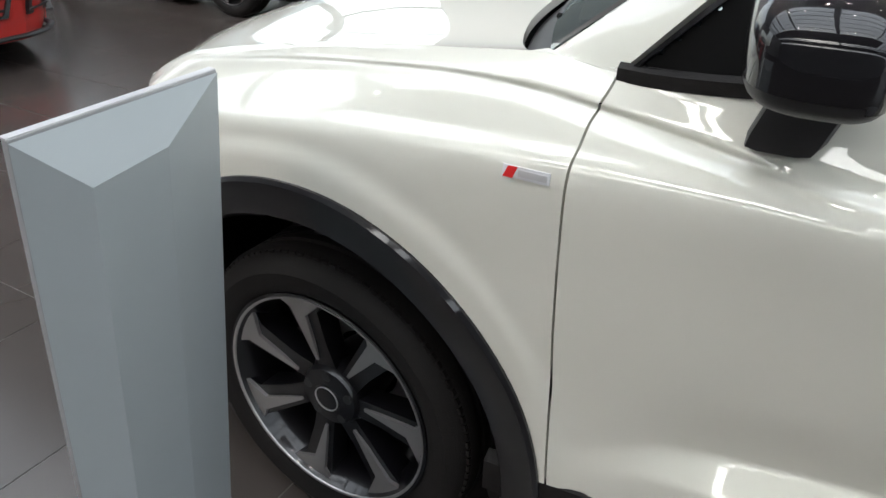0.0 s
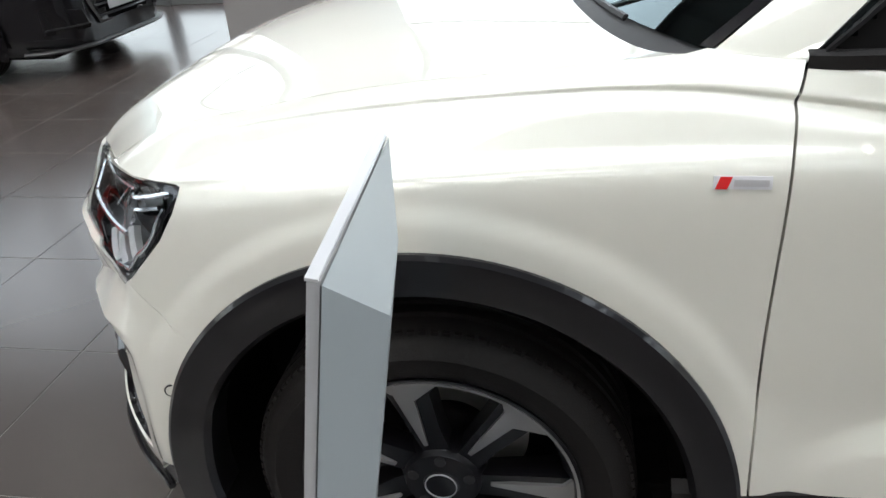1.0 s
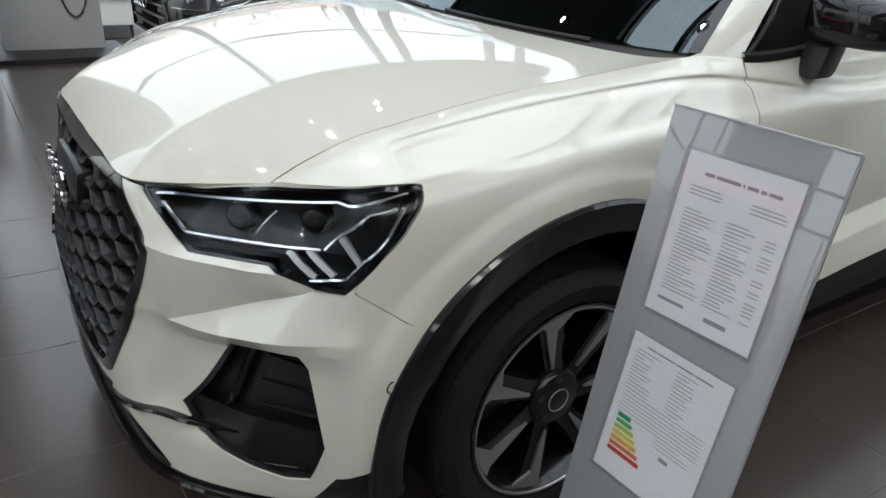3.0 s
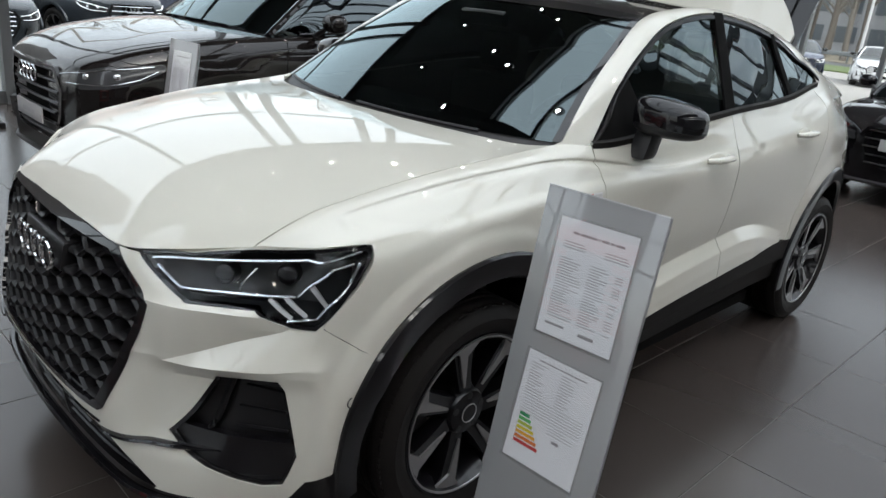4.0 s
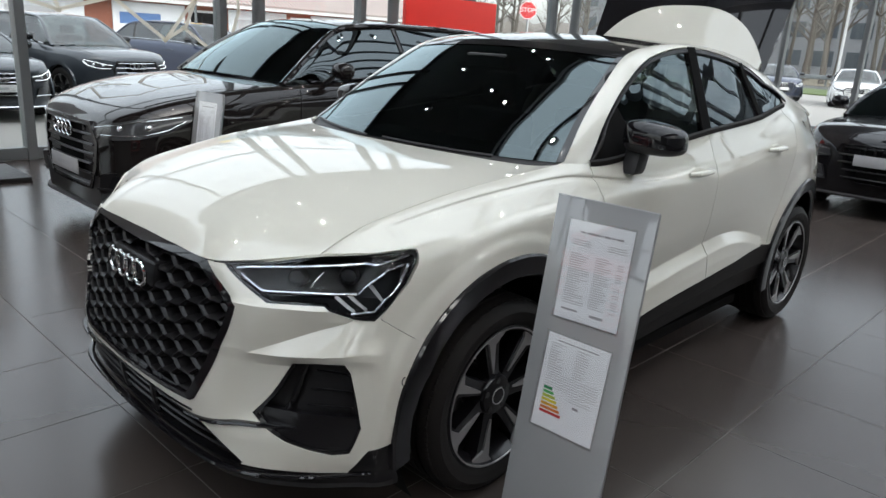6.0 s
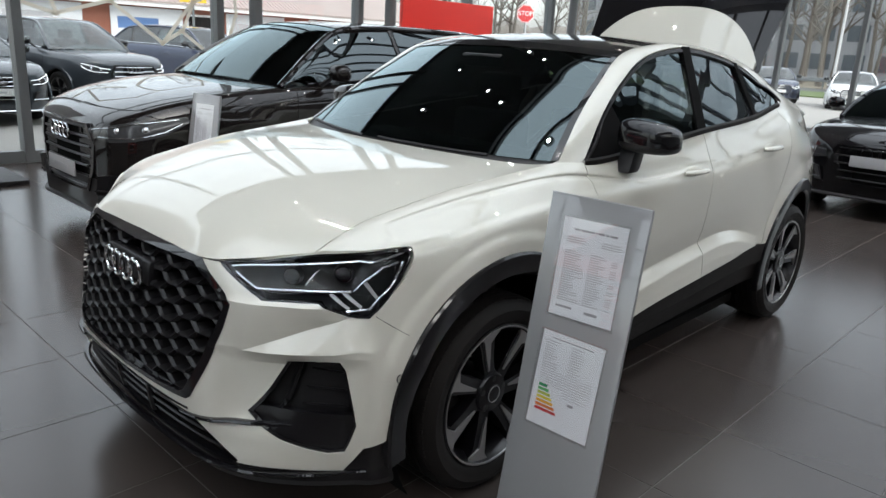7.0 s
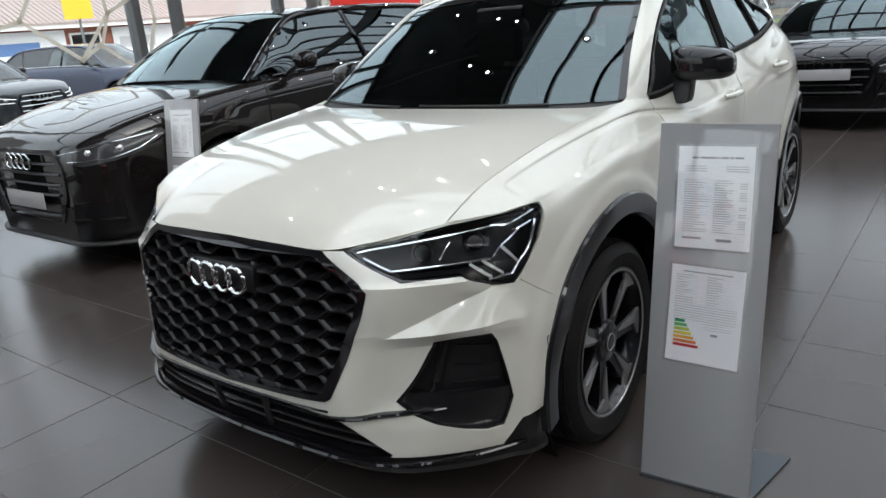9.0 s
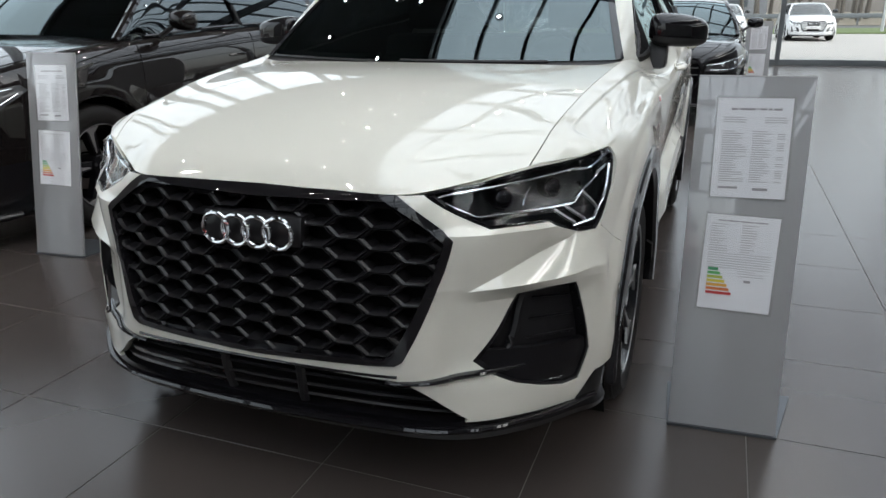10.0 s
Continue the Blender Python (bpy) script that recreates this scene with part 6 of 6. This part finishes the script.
# leaning steel columns inside the front
for x, dx in ((3.45, 0.0), (5.75, 0.0), (10.4, 0.2), (14.2, 0.2)):
    bm = bmesh.new()
    tube(bm, [(x, YG - 0.35, 0), (x + dx, YG - 0.35, ZC)], 0.085, 16)
    tagged(part("column", bm, M_MULL), "round grey steel column by the glass", "column", kind="structure")

# roof: dark ceiling with spot lamps, and a long rooflight over the cars
RL0, RL1 = -3.2, 1.7
tagged(part("ceiling", boxed(XB, XG + 0.3, RL1, YG + 0.3, ZC, ZC + 0.2), M_CEIL), "dark flat showroom ceiling", "ceiling", kind="structure")
AS0, AS1 = -7.2, -5.9
# unseen panel, added to block roof light from the car's flank
tagged(part("ceiling_aisle", boxed(XB, 4.5, AS1, RL0, ZC, ZC + 0.2), M_CEIL), "dark flat showroom ceiling", "ceiling", kind="structure")
tagged(part("ceiling_south", boxed(XB, XG + 0.3, YB, AS0, ZC, ZC + 0.2), M_CEIL), "dark flat showroom ceiling", "ceiling", kind="structure")
M_BARS = mat("dark_steel", (0.035, 0.04, 0.045), 0.5, 0.2)
for xa, y0, y1, pitch, low in ((XB, RL0, RL1, 0.8, 0.24), (XB, AS0, AS1, 0.65, 0.14), (4.5, AS1 + 0.08, RL0 - 0.08, 1.3, 0.14)):
    rl = thing("rooflight", "long rooflight of clear panes between dark steel bars", "rooflight", kind="structure")
    y = y0
    while y < y1 + 0.01:
        part("glazing_bar", boxed(xa, XG, y - 0.03, y + 0.03, ZC, ZC + 0.14), M_BARS, rl)
        y += pitch
    for x in steps(XB + 0.7, XG - 0.5, 11):
        if x > xa:
            part("rafter", boxed(x - 0.05, x + 0.05, y0, y1, ZC - low, ZC - 0.002), M_BARS, rl)
    g = part("roof_pane", boxed(xa, XG, y0, y1, ZC + 0.15, ZC + 0.16), M_ROOFGL, rl, "clear roof pane")
    g.visible_shadow = False

# spot lamps in rows under the dark ceiling
def spot(x, y, z):
    s = thing("spot_lamp", "small round ceiling spot lamp, lit", "lamp", Matrix.Translation((x, y, z)), "ceiling spots")
    bm = bmesh.new()
    lathe(bm, [(0.055, 0.16), (0.06, 0.0), (0.030, 0.0), (0.024, 0.02)], "z", 16)
    part("lamp_body", bm, M_MULL, s)
    bm = bmesh.new()
    bmesh.ops.create_circle(bm, cap_ends=True, segments=16, radius=0.024, matrix=Matrix.Translation((0, 0, 0.015)) @ Matrix.Rotation(math.pi, 4, "X"))
    part("lamp_glass", bm, M_LAMP, s, "glowing lamp face")
    return s


for yy in (2.2, 2.75, 4.3):
    for xx in steps(-6.0, 9.0, 12):
        spot(xx + (0.3 if yy == 2.75 else 0), yy, ZC - 0.17)
for yy in (-2.9, -2.45, 0.55):
    for xx in steps(-5.6, 8.4, 11):
        spot(xx + (0.3 if yy == -2.45 else 0), yy, ZC - 0.45)

# taupe display totem, charging post and stool
t = thing("display_totem", "tall taupe display wall standing on the tiles", "display")
part("totem_body", boxed(-1.73, -1.05, 2.23, 3.15, 0.012, 2.4, bevel=0.01), M_TOTEM, t)
part("totem_plinth", boxed(-1.70, -1.08, 2.26, 3.12, 0.0, 0.013), M_DARK, t)
t = thing("charging_post", "pale grey charging post on a black base slab", "charger")
part("post_body", boxed(-0.65, 0.20, 5.75, 6.05, 0.02, 1.75, bevel=0.03), mat("pale_grey_shell", (0.38, 0.40, 0.41), 0.4), t, "pale grey post")
part("base_slab", boxed(-0.9, 0.36, 5.30, 6.15, 0.0, 0.045, bevel=0.006), M_PLASTIC, t, "black base slab")
bm = bmesh.new()
tube(bm, [(-0.02 + 0.13 * math.cos(a), 5.735, 0.75 + 0.42 * math.sin(a)) for a in steps(-3.0, 1.8, 20)], 0.009, 6)
part("cable", bm, M_PLASTIC, t, "black charging cable")
t = thing("bar_stool", "black bar stool on a thin steel foot", "stool")
bm = bmesh.new()
tube(bm, [(-1.17, 4.62, 0.01), (-1.17, 4.62, 0.72)], 0.025, 12)
part("stem", bm, M_CHROME, t)
bm = bmesh.new()
bmesh.ops.create_cone(bm, cap_ends=True, segments=28, radius1=0.21, radius2=0.2, depth=0.014, matrix=Matrix.Translation((-1.17, 4.62, 0.008)))
part("foot", bm, M_CHROME, t)
part("seat", boxed(-1.36, -0.98, 4.44, 4.80, 0.72, 0.76, bevel=0.018), M_PLASTIC, t, "black seat")
part("backrest", boxed(-1.0, -0.965, 4.46, 4.78, 0.76, 0.93, bevel=0.015), M_PLASTIC, t)
t = thing("counter", "white counter with a grey side panel by the glass", "counter")
part("counter_body", boxed(-1.95, -0.75, 5.2, 5.75, 0.0, 1.0, bevel=0.01), mat("white_laminate", (0.72, 0.73, 0.73), 0.35), t)
part("counter_top", boxed(-1.98, -0.72, 5.17, 5.78, 1.0, 1.035, bevel=0.006), mat("grey_laminate", (0.28, 0.31, 0.32), 0.35), t)

# red hanging board
t = thing("red_board", "plain bright red sign board on two posts behind the brown SUV", "sign")
part("board", boxed(4.50, 6.20, 4.60, 4.66, 1.30, 2.06, bevel=0.006), mat("signal_red", (0.80, 0.03, 0.018), 0.45, vary=0.03), t, "bright red board")
for xx in (4.7, 6.0):
    bm = bmesh.new()
    tube(bm, [(xx, 4.69, 0.0), (xx, 4.69, 2.0)], 0.025, 10)
    part("post", bm, M_MULL, t)

# pale tape net stuck on the glass
def tape(lift, *pts):
    bm = bmesh.new()
    for i, ((xa, za), (xb, zb)) in enumerate(zip(pts, pts[1:])):
        yy = YG - 0.012 - 0.0045 * (i % 2) - lift
        d = Vector((xb - xa, 0, zb - za))
        n = Vector((-d.z, 0, d.x)).normalized() * 0.021
        d = d.normalized() * 0.03
        a, b = Vector((xa, yy, za)) - d, Vector((xb, yy, zb)) + d
        q = [a + n, b + n, b - n, a - n]
        f1 = [bm.verts.new(p) for p in q]
        f2 = [bm.verts.new(p + Vector((0, 0.003, 0))) for p in q]
        bm.faces.new(f1)
        for k in range(4):
            bm.faces.new((f1[k], f2[k], f2[(k + 1) % 4], f1[(k + 1) % 4]))
    bmesh.ops.recalc_face_normals(bm, faces=bm.faces[:])
    return bm


t = thing("window_graphic", "pale beige net of tape strips on the glass front", "window graphic")
M_TAPE = mat("beige_tape", (0.62, 0.59, 0.50), 0.6, vary=0.05)
M_TAPE.node_tree.nodes["Principled BSDF"].inputs["Transmission Weight"].default_value = 0.0
_tl = M_TAPE.node_tree.nodes.new("ShaderNodeBsdfTranslucent")
_tl.inputs[0].default_value = (0.75, 0.72, 0.62, 1)
_tm = M_TAPE.node_tree.nodes.new("ShaderNodeMixShader")
M_TAPE.node_tree.links.new(M_TAPE.node_tree.nodes["Principled BSDF"].outputs[0], _tm.inputs[1])
M_TAPE.node_tree.links.new(_tl.outputs[0], _tm.inputs[2])
M_TAPE.node_tree.links.new(_tm.outputs[0], M_TAPE.node_tree.nodes["Material Output"].inputs[0])
for n, pts in enumerate((((0.8, 1.72), (1.15, 1.62), (1.75, 1.80), (2.35, 1.35), (2.6, 1.50), (2.95, 1.25)), ((1.75, 1.80), (2.0, 2.2), (2.7, 2.25), (2.75, 1.85), (2.35, 1.35)), ((3.2, 1.30), (3.35, 1.75), (3.3, 2.3)), ((1.15, 1.62), (1.0, 2.1), (1.5, 2.4), (2.0, 2.2)), ((2.6, 1.5), (2.75, 1.85), (3.05, 2.0)))):
    part("tape_strip", tape(0.0095 * n, *pts), M_TAPE, t)


# ---------------------------------------------------------------- outside
M_PAVE = mat("grey_pavers", (0.30, 0.285, 0.265), 0.8, bump=0.25, bscale=5, vary=0.14, scale=0.8)
tagged(part("ground", boxed(-400, 400, -400, 400, -0.6, -0.305), M_PAVE), "pale grey paved yard reaching far", "ground", kind="structure")
tagged(part("pavement", boxed(XB - 12, 60, YG + 0.06, 34, -0.3, -0.03), M_PAVE), "pale paved yard outside the glass", "pavement", kind="structure")
tagged(part("forecourt", boxed(XG + 0.06, 60, -60, YG + 0.05, -0.3, -0.03), M_PAVE), "pale paved forecourt outside the glass end", "pavement", kind="structure")
M_ROAD = mat("asphalt", (0.055, 0.055, 0.058), 0.8, bump=0.2, bscale=80, vary=0.2)
tagged(part("road", boxed(46, 54, -90, 120, -0.1, -0.02), M_ROAD), "dark asphalt road", "road", kind="structure")
M_GRASS = mat("lawn", (0.085, 0.12, 0.035), 0.9, bump=0.6, bscale=30, vary=0.35, scale=1.2)
tagged(part("verge", boxed(38, 46, -70, 90, -0.1, 0.03), M_GRASS), "strip of short green grass", "grass", kind="stuff")
tagged(part("far_field", boxed(54, 160, -140, 200, -0.1, 0.0), mat("winter_earth", (0.14, 0.12, 0.085), 0.95, bump=0.5, bscale=3, vary=0.3, scale=0.3)), "brown winter ground below trees", "ground", kind="stuff")

# guard rail
gr = thing("guard_rail", "grey steel guard rail along the road", "guard rail")
bm = bmesh.new()
box(bm, 54.4, 54.5, -80, 110, 0.45, 0.75, 0.03)
part("rail", bm, M_MULL, gr)
for yy in steps(-78, 108, 46):
    part("post", boxed(54.5, 54.6, yy - 0.05, yy + 0.05, -0.02, 0.7), M_MULL, gr)

# low brick shop with tiled roof and banners
M_BRICK = mat("red_brick", (0.26, 0.10, 0.065), 0.85, bump=0.3, bscale=40, vary=0.2, scale=10)
M_ROOFT = mat("pantile_roof", (0.33, 0.27, 0.25), 0.7, bump=0.2, vary=0.15)
shop = thing("shop_building", "low brick shop with tiled roof and pale banners", "building")
bx0, bx1, by = -6.0, 30.0, 32.0
part("wall", boxed(bx0, bx1, by, by + 9, -0.03, 3.0), M_BRICK, shop, "red brick wall")
rf = new("roof")
rf.parent = shop
bm = bmesh.new()
n = 150
for i in range(n):
    xa = lerp(bx0 - 0.5, bx1 + 0.5, i / n)
    xb = lerp(bx0 - 0.5, bx1 + 0.5, (i + 0.82) / n)
    q = [(xa, by - 0.9, 2.75), (xb, by - 0.9, 2.75), (xb, by + 4.5, 5.4), (xa, by + 4.5, 5.4)]
    u = [bm.verts.new(p) for p in q]
    d = [bm.verts.new((p[0], p[1], p[2] - 0.09)) for p in q]
    bm.faces.new(u)
    for k in range(4):
        bm.faces.new((u[k], d[k], d[(k + 1) % 4], u[(k + 1) % 4]))
bmesh.ops.recalc_face_normals(bm, faces=bm.faces[:])
part("roof_sheet", bm, M_ROOFT, rf, "ribbed tiled roof")
part("roof_base", boxed(bx0 - 0.5, bx1 + 0.5, by - 0.85, by - 0.7, 2.5, 2.72), mat("white_fascia_board", (0.7, 0.7, 0.7), 0.5), rf, "white eaves board")
part("roof_core", boxed(bx0, bx1, by + 1.5, by + 9, 3.0, 3.6), M_DARK, rf)
M_BAN = mat("pale_banner", (0.72, 0.75, 0.78), 0.6, vary=0.04)
M_BANB = mat("blue_banner_print", (0.10, 0.20, 0.42), 0.6)
for k, x in enumerate((-3.5, 1.5, 7.2, 11.8, 17.5, 22.5)):
    b = new("banner")
    b.parent = shop
    part("banner_sheet", boxed(x, x + 3.4, by - 0.06, by - 0.02, 0.5, 2.45), M_BAN, b, "pale banner")
    part("banner_print", boxed(x + 0.3, x + 2.2, by - 0.068, by - 0.06, 1.5, 2.0), M_BANB if k % 2 else M_INKL, b)
    part("banner_print", boxed(x + 0.3, x + 2.9, by - 0.068, by - 0.06, 0.9, 1.1), M_INKL, b)
for x in (-0.1, 5.4, 15.4, 21.2):
    wdw = new("window")
    wdw.parent = shop
    part("window_frame", boxed(x, x + 1.5, by - 0.05, by - 0.01, 0.7, 2.3), M_PLATEW, wdw, "white frame")
    part("window_pane", boxed(x + 0.1, x + 1.4, by - 0.058, by - 0.05, 0.8, 2.2), M_BLACK, wdw)

# far office block
M_OFFW = mat("dusty_window", (0.07, 0.085, 0.10), 0.3, vary=0.3)
off = thing("office_block", "pale grey office block with rows of windows behind trees", "building")
part("wall", boxed(88, 96, -5, 60, 0, 10), mat("grey_render", (0.24, 0.25, 0.27), 0.8, vary=0.12), off)
part("roof", boxed(87.7, 96.3, -5.3, 60.3, 10, 10.3), M_MULL, off)
wme = None
for fz in range(3):
    for i in range(18):
        yy = -3 + i * 3.5
        if wme is None:
            wme = part("window", boxed(-0.05, 0.02, 0, 2.2, 0, 1.7), M_OFFW, off)
            wme.location = (88, yy, 1.2 + fz * 3.1)
        else:
            o = wme.copy()
            scene.collection.objects.link(o)
            o.location = (88, yy, 1.2 + fz * 3.1)
red = thing("skip_container", "dull red container standing among trees", "container")
part("container_body", boxed(60, 62.4, 22.5, 27.5, -0.01, 2.6, bevel=0.05), mat("dull_red", (0.30, 0.05, 0.04), 0.6), red)
for yy in steps(22.9, 27.1, 10):
    part("rib", boxed(59.94, 60.0, yy - 0.05, yy + 0.05, 0.1, 2.5), red.children[0].data.materials[0], red)

# lamp posts and road sign
for x, y, hgt in ((37.0, 9.2, 8.0), (40.0, -8.3, 7.5), (34.0, 26.0, 8.0)):
    lp = thing("street_lamp", "pale grey street lamp post", "street lamp")
    bm = bmesh.new()
    tube(bm, [(x, y, -0.03), (x, y, hgt)], [0.075, 0.05], 10)
    part("pole", bm, M_PLATE, lp)
    bm = bmesh.new()
    box(bm, x - 0.5, x + 0.05, y - 0.1, y + 0.1, hgt - 0.02, hgt + 0.08, 0.02)
    part("lamp_head", bm, M_MULL, lp)
sg = thing("stop_sign", "red octagonal road sign on a grey post", "road sign")
bm = bmesh.new()
bmesh.ops.create_cone(bm, cap_ends=True, segments=8, radius1=0.45, radius2=0.45, depth=0.03, matrix=Matrix.Translation((27, 20.5, 3.2)) @ Matrix.Rotation(radians(-128), 4, "Z") @ Matrix.Rotation(radians(90), 4, "Y") @ Matrix.Rotation(radians(22.5), 4, "Z"))
part("sign_plate", bm, mat("sign_red", (0.5, 0.015, 0.02), 0.7), sg, "red plate")
SGM = Matrix.Translation((27, 20.5, 3.2)) @ Matrix.Rotation(radians(-128), 4, "Z") @ Matrix.Rotation(radians(90), 4, "Y") @ Matrix.Rotation(radians(22.5), 4, "Z")
bm = bmesh.new()
ro, ri = [[bm.verts.new(SGM @ Vector((r * math.cos(k * math.pi / 4), r * math.sin(k * math.pi / 4), 0.018))) for k in range(8)] for r in (0.44, 0.405)]
for k in range(8):
    bm.faces.new((ro[k], ro[(k + 1) % 8], ri[(k + 1) % 8], ri[k]))
part("sign_border", bm, M_PLATEW, sg, "white border")
_ft = bpy.data.curves.new("sign_word", "FONT")
_ft.body, _ft.size, _ft.extrude, _ft.align_x, _ft.align_y = "STOP", 0.30, 0.004, "CENTER", "CENTER"
_ft.materials.append(M_PLATEW)
_fo = new("sign_word", _ft)
_fo.parent = sg
_fo.matrix_basis = Matrix.Translation((27, 20.5, 3.2)) @ Matrix.Rotation(radians(-38 - 90 + 90), 4, "Z") @ Matrix.Rotation(radians(90), 4, "X") @ Matrix.Translation((0, 0, 0.024))
bm = bmesh.new()
tube(bm, [(27.04, 20.54, -0.03), (27.04, 20.54, 3.6)], 0.035, 8)
part("post", bm, M_MULL, sg)
ys = thing("yellow_sign", "yellow sign board on a post in the yard", "sign")
part("board", boxed(-0.4, 0.4, -0.02, 0.02, -0.35, 0.35, m=Matrix.Translation((9.9, 20.5, 2.75)) @ Matrix.Rotation(radians(-25), 4, "Z")), mat("sign_yellow", (0.75, 0.50, 0.03), 0.5), ys)
bm = bmesh.new()
tube(bm, [(9.92, 20.55, -0.03), (9.92, 20.55, 3.1)], 0.04, 8)
part("post", bm, M_MULL, ys)

# bare winter trees
M_BARK = mat("grey_bark", (0.105, 0.093, 0.08), 0.9, bump=0.5, bscale=25, vary=0.25, scale=6)
M_TWIG = mat("brown_twigs", (0.115, 0.095, 0.078), 0.9, vary=0.2)


def bare_tree(seed, hgt, m, group):
    """A tapered trunk with limbs that fork into thin twigs."""
    rnd = random.Random(seed)
    tr = thing("bare_tree", "bare winter tree with grey trunk and thin twigs", "tree", m, group)
    trunk, twigs = bmesh.new(), bmesh.new()

    def limb(bm, p, d, length, r, level):
        pts, rr = [p], [r]
        for i in range(3):
            d = (d + Vector((rnd.gauss(0, 0.13), rnd.gauss(0, 0.13), rnd.gauss(0.03, 0.08)))).normalized()
            p = p + d * (length / 3)
            pts.append(p)
            rr.append(r * (1 - 0.22 * (i + 1)))
        tube(bm, pts, rr, 6 if level < 2 else 3)
        if level >= 4:
            return
        for i in range(3 if level < 3 else 3):
            k = rnd.uniform(0.35, 1.0)
            q = pts[0].lerp(pts[-1], k)
            a = rnd.uniform(0, 6.28)
            nd = (d + 0.75 * Vector((math.cos(a), math.sin(a), rnd.uniform(0.0, 0.6)))).normalized()
            limb(trunk if level < 1 else twigs, q, nd, length * rnd.uniform(0.5, 0.72), rr[-1] * 0.62, level + 1)

    p, d = Vector((0, 0, -0.05)), Vector((0, 0, 1))
    r = hgt * 0.014
    pts, rr = [p], [r * 1.25]
    for i in range(7):
        p = p + Vector((rnd.gauss(0, 0.08), rnd.gauss(0, 0.08), hgt / 8))
        pts.append(p)
        rr.append(r * (1 - 0.12 * (i + 1)))
    tube(trunk, pts, rr, 8)
    for i in range(15):
        k = rnd.uniform(0.28, 1.0)
        q = pts[int(k * 7)]
        a = rnd.uniform(0, 6.28)
        limb(trunk, q, Vector((math.cos(a), math.sin(a), rnd.uniform(0.5, 1.3))).normalized(), hgt * rnd.uniform(0.16, 0.28) * (1.25 - 0.6 * k), r * 0.42, 1)
    part("trunk", trunk, M_BARK, tr, "grey trunk")
    part("crown", twigs, M_TWIG, tr, "leafless twigs")
    return tr


protos = [bare_tree(3 + s, h, Matrix.Translation((x, y, 0)), "trees by the road") for s, (h, x, y) in enumerate(((15, 60, 17), (13, 58, 30), (16, 63, 4)))]
rnd = random.Random(11)
spots = [(58 + rnd.uniform(0, 22), -34 + 2.6 * i + rnd.uniform(-0.8, 0.8)) for i in range(42)] + [(66 + rnd.uniform(0, 20), -20 + 2.2 * i) for i in range(36)]
spots += [(4 + 3.6 * i + rnd.uniform(-1, 1), 46 + rnd.uniform(0, 12)) for i in range(16)]
for i, (x, y) in enumerate(spots):
    copy_thing(protos[i % 3], Matrix.Translation((x, y, 0)) @ Matrix.Rotation(rnd.uniform(0, 6.28), 4, "Z"))
hills = bmesh.new()
for i in range(60):
    a = radians(-60 + i * 3.2)
    x, y = 175 * math.cos(a), 175 * math.sin(a)
    bmesh.ops.create_icosphere(hills, subdivisions=2, radius=1, matrix=Matrix.Translation((x, y, -1)) @ Matrix.Diagonal((9, 9, rnd.uniform(6, 11), 1)))
for v in hills.verts:
    v.co += Vector((noise.noise(v.co * 0.3), noise.noise(v.co * 0.31 + Vector((5, 0, 0))), noise.noise(v.co * 0.4))) * 1.6
tagged(part("far_woods", hills, mat("far_wood_brown", (0.17, 0.155, 0.14), 0.95, vary=0.25, scale=0.3)), "distant brown winter woods", "woods", kind="stuff")
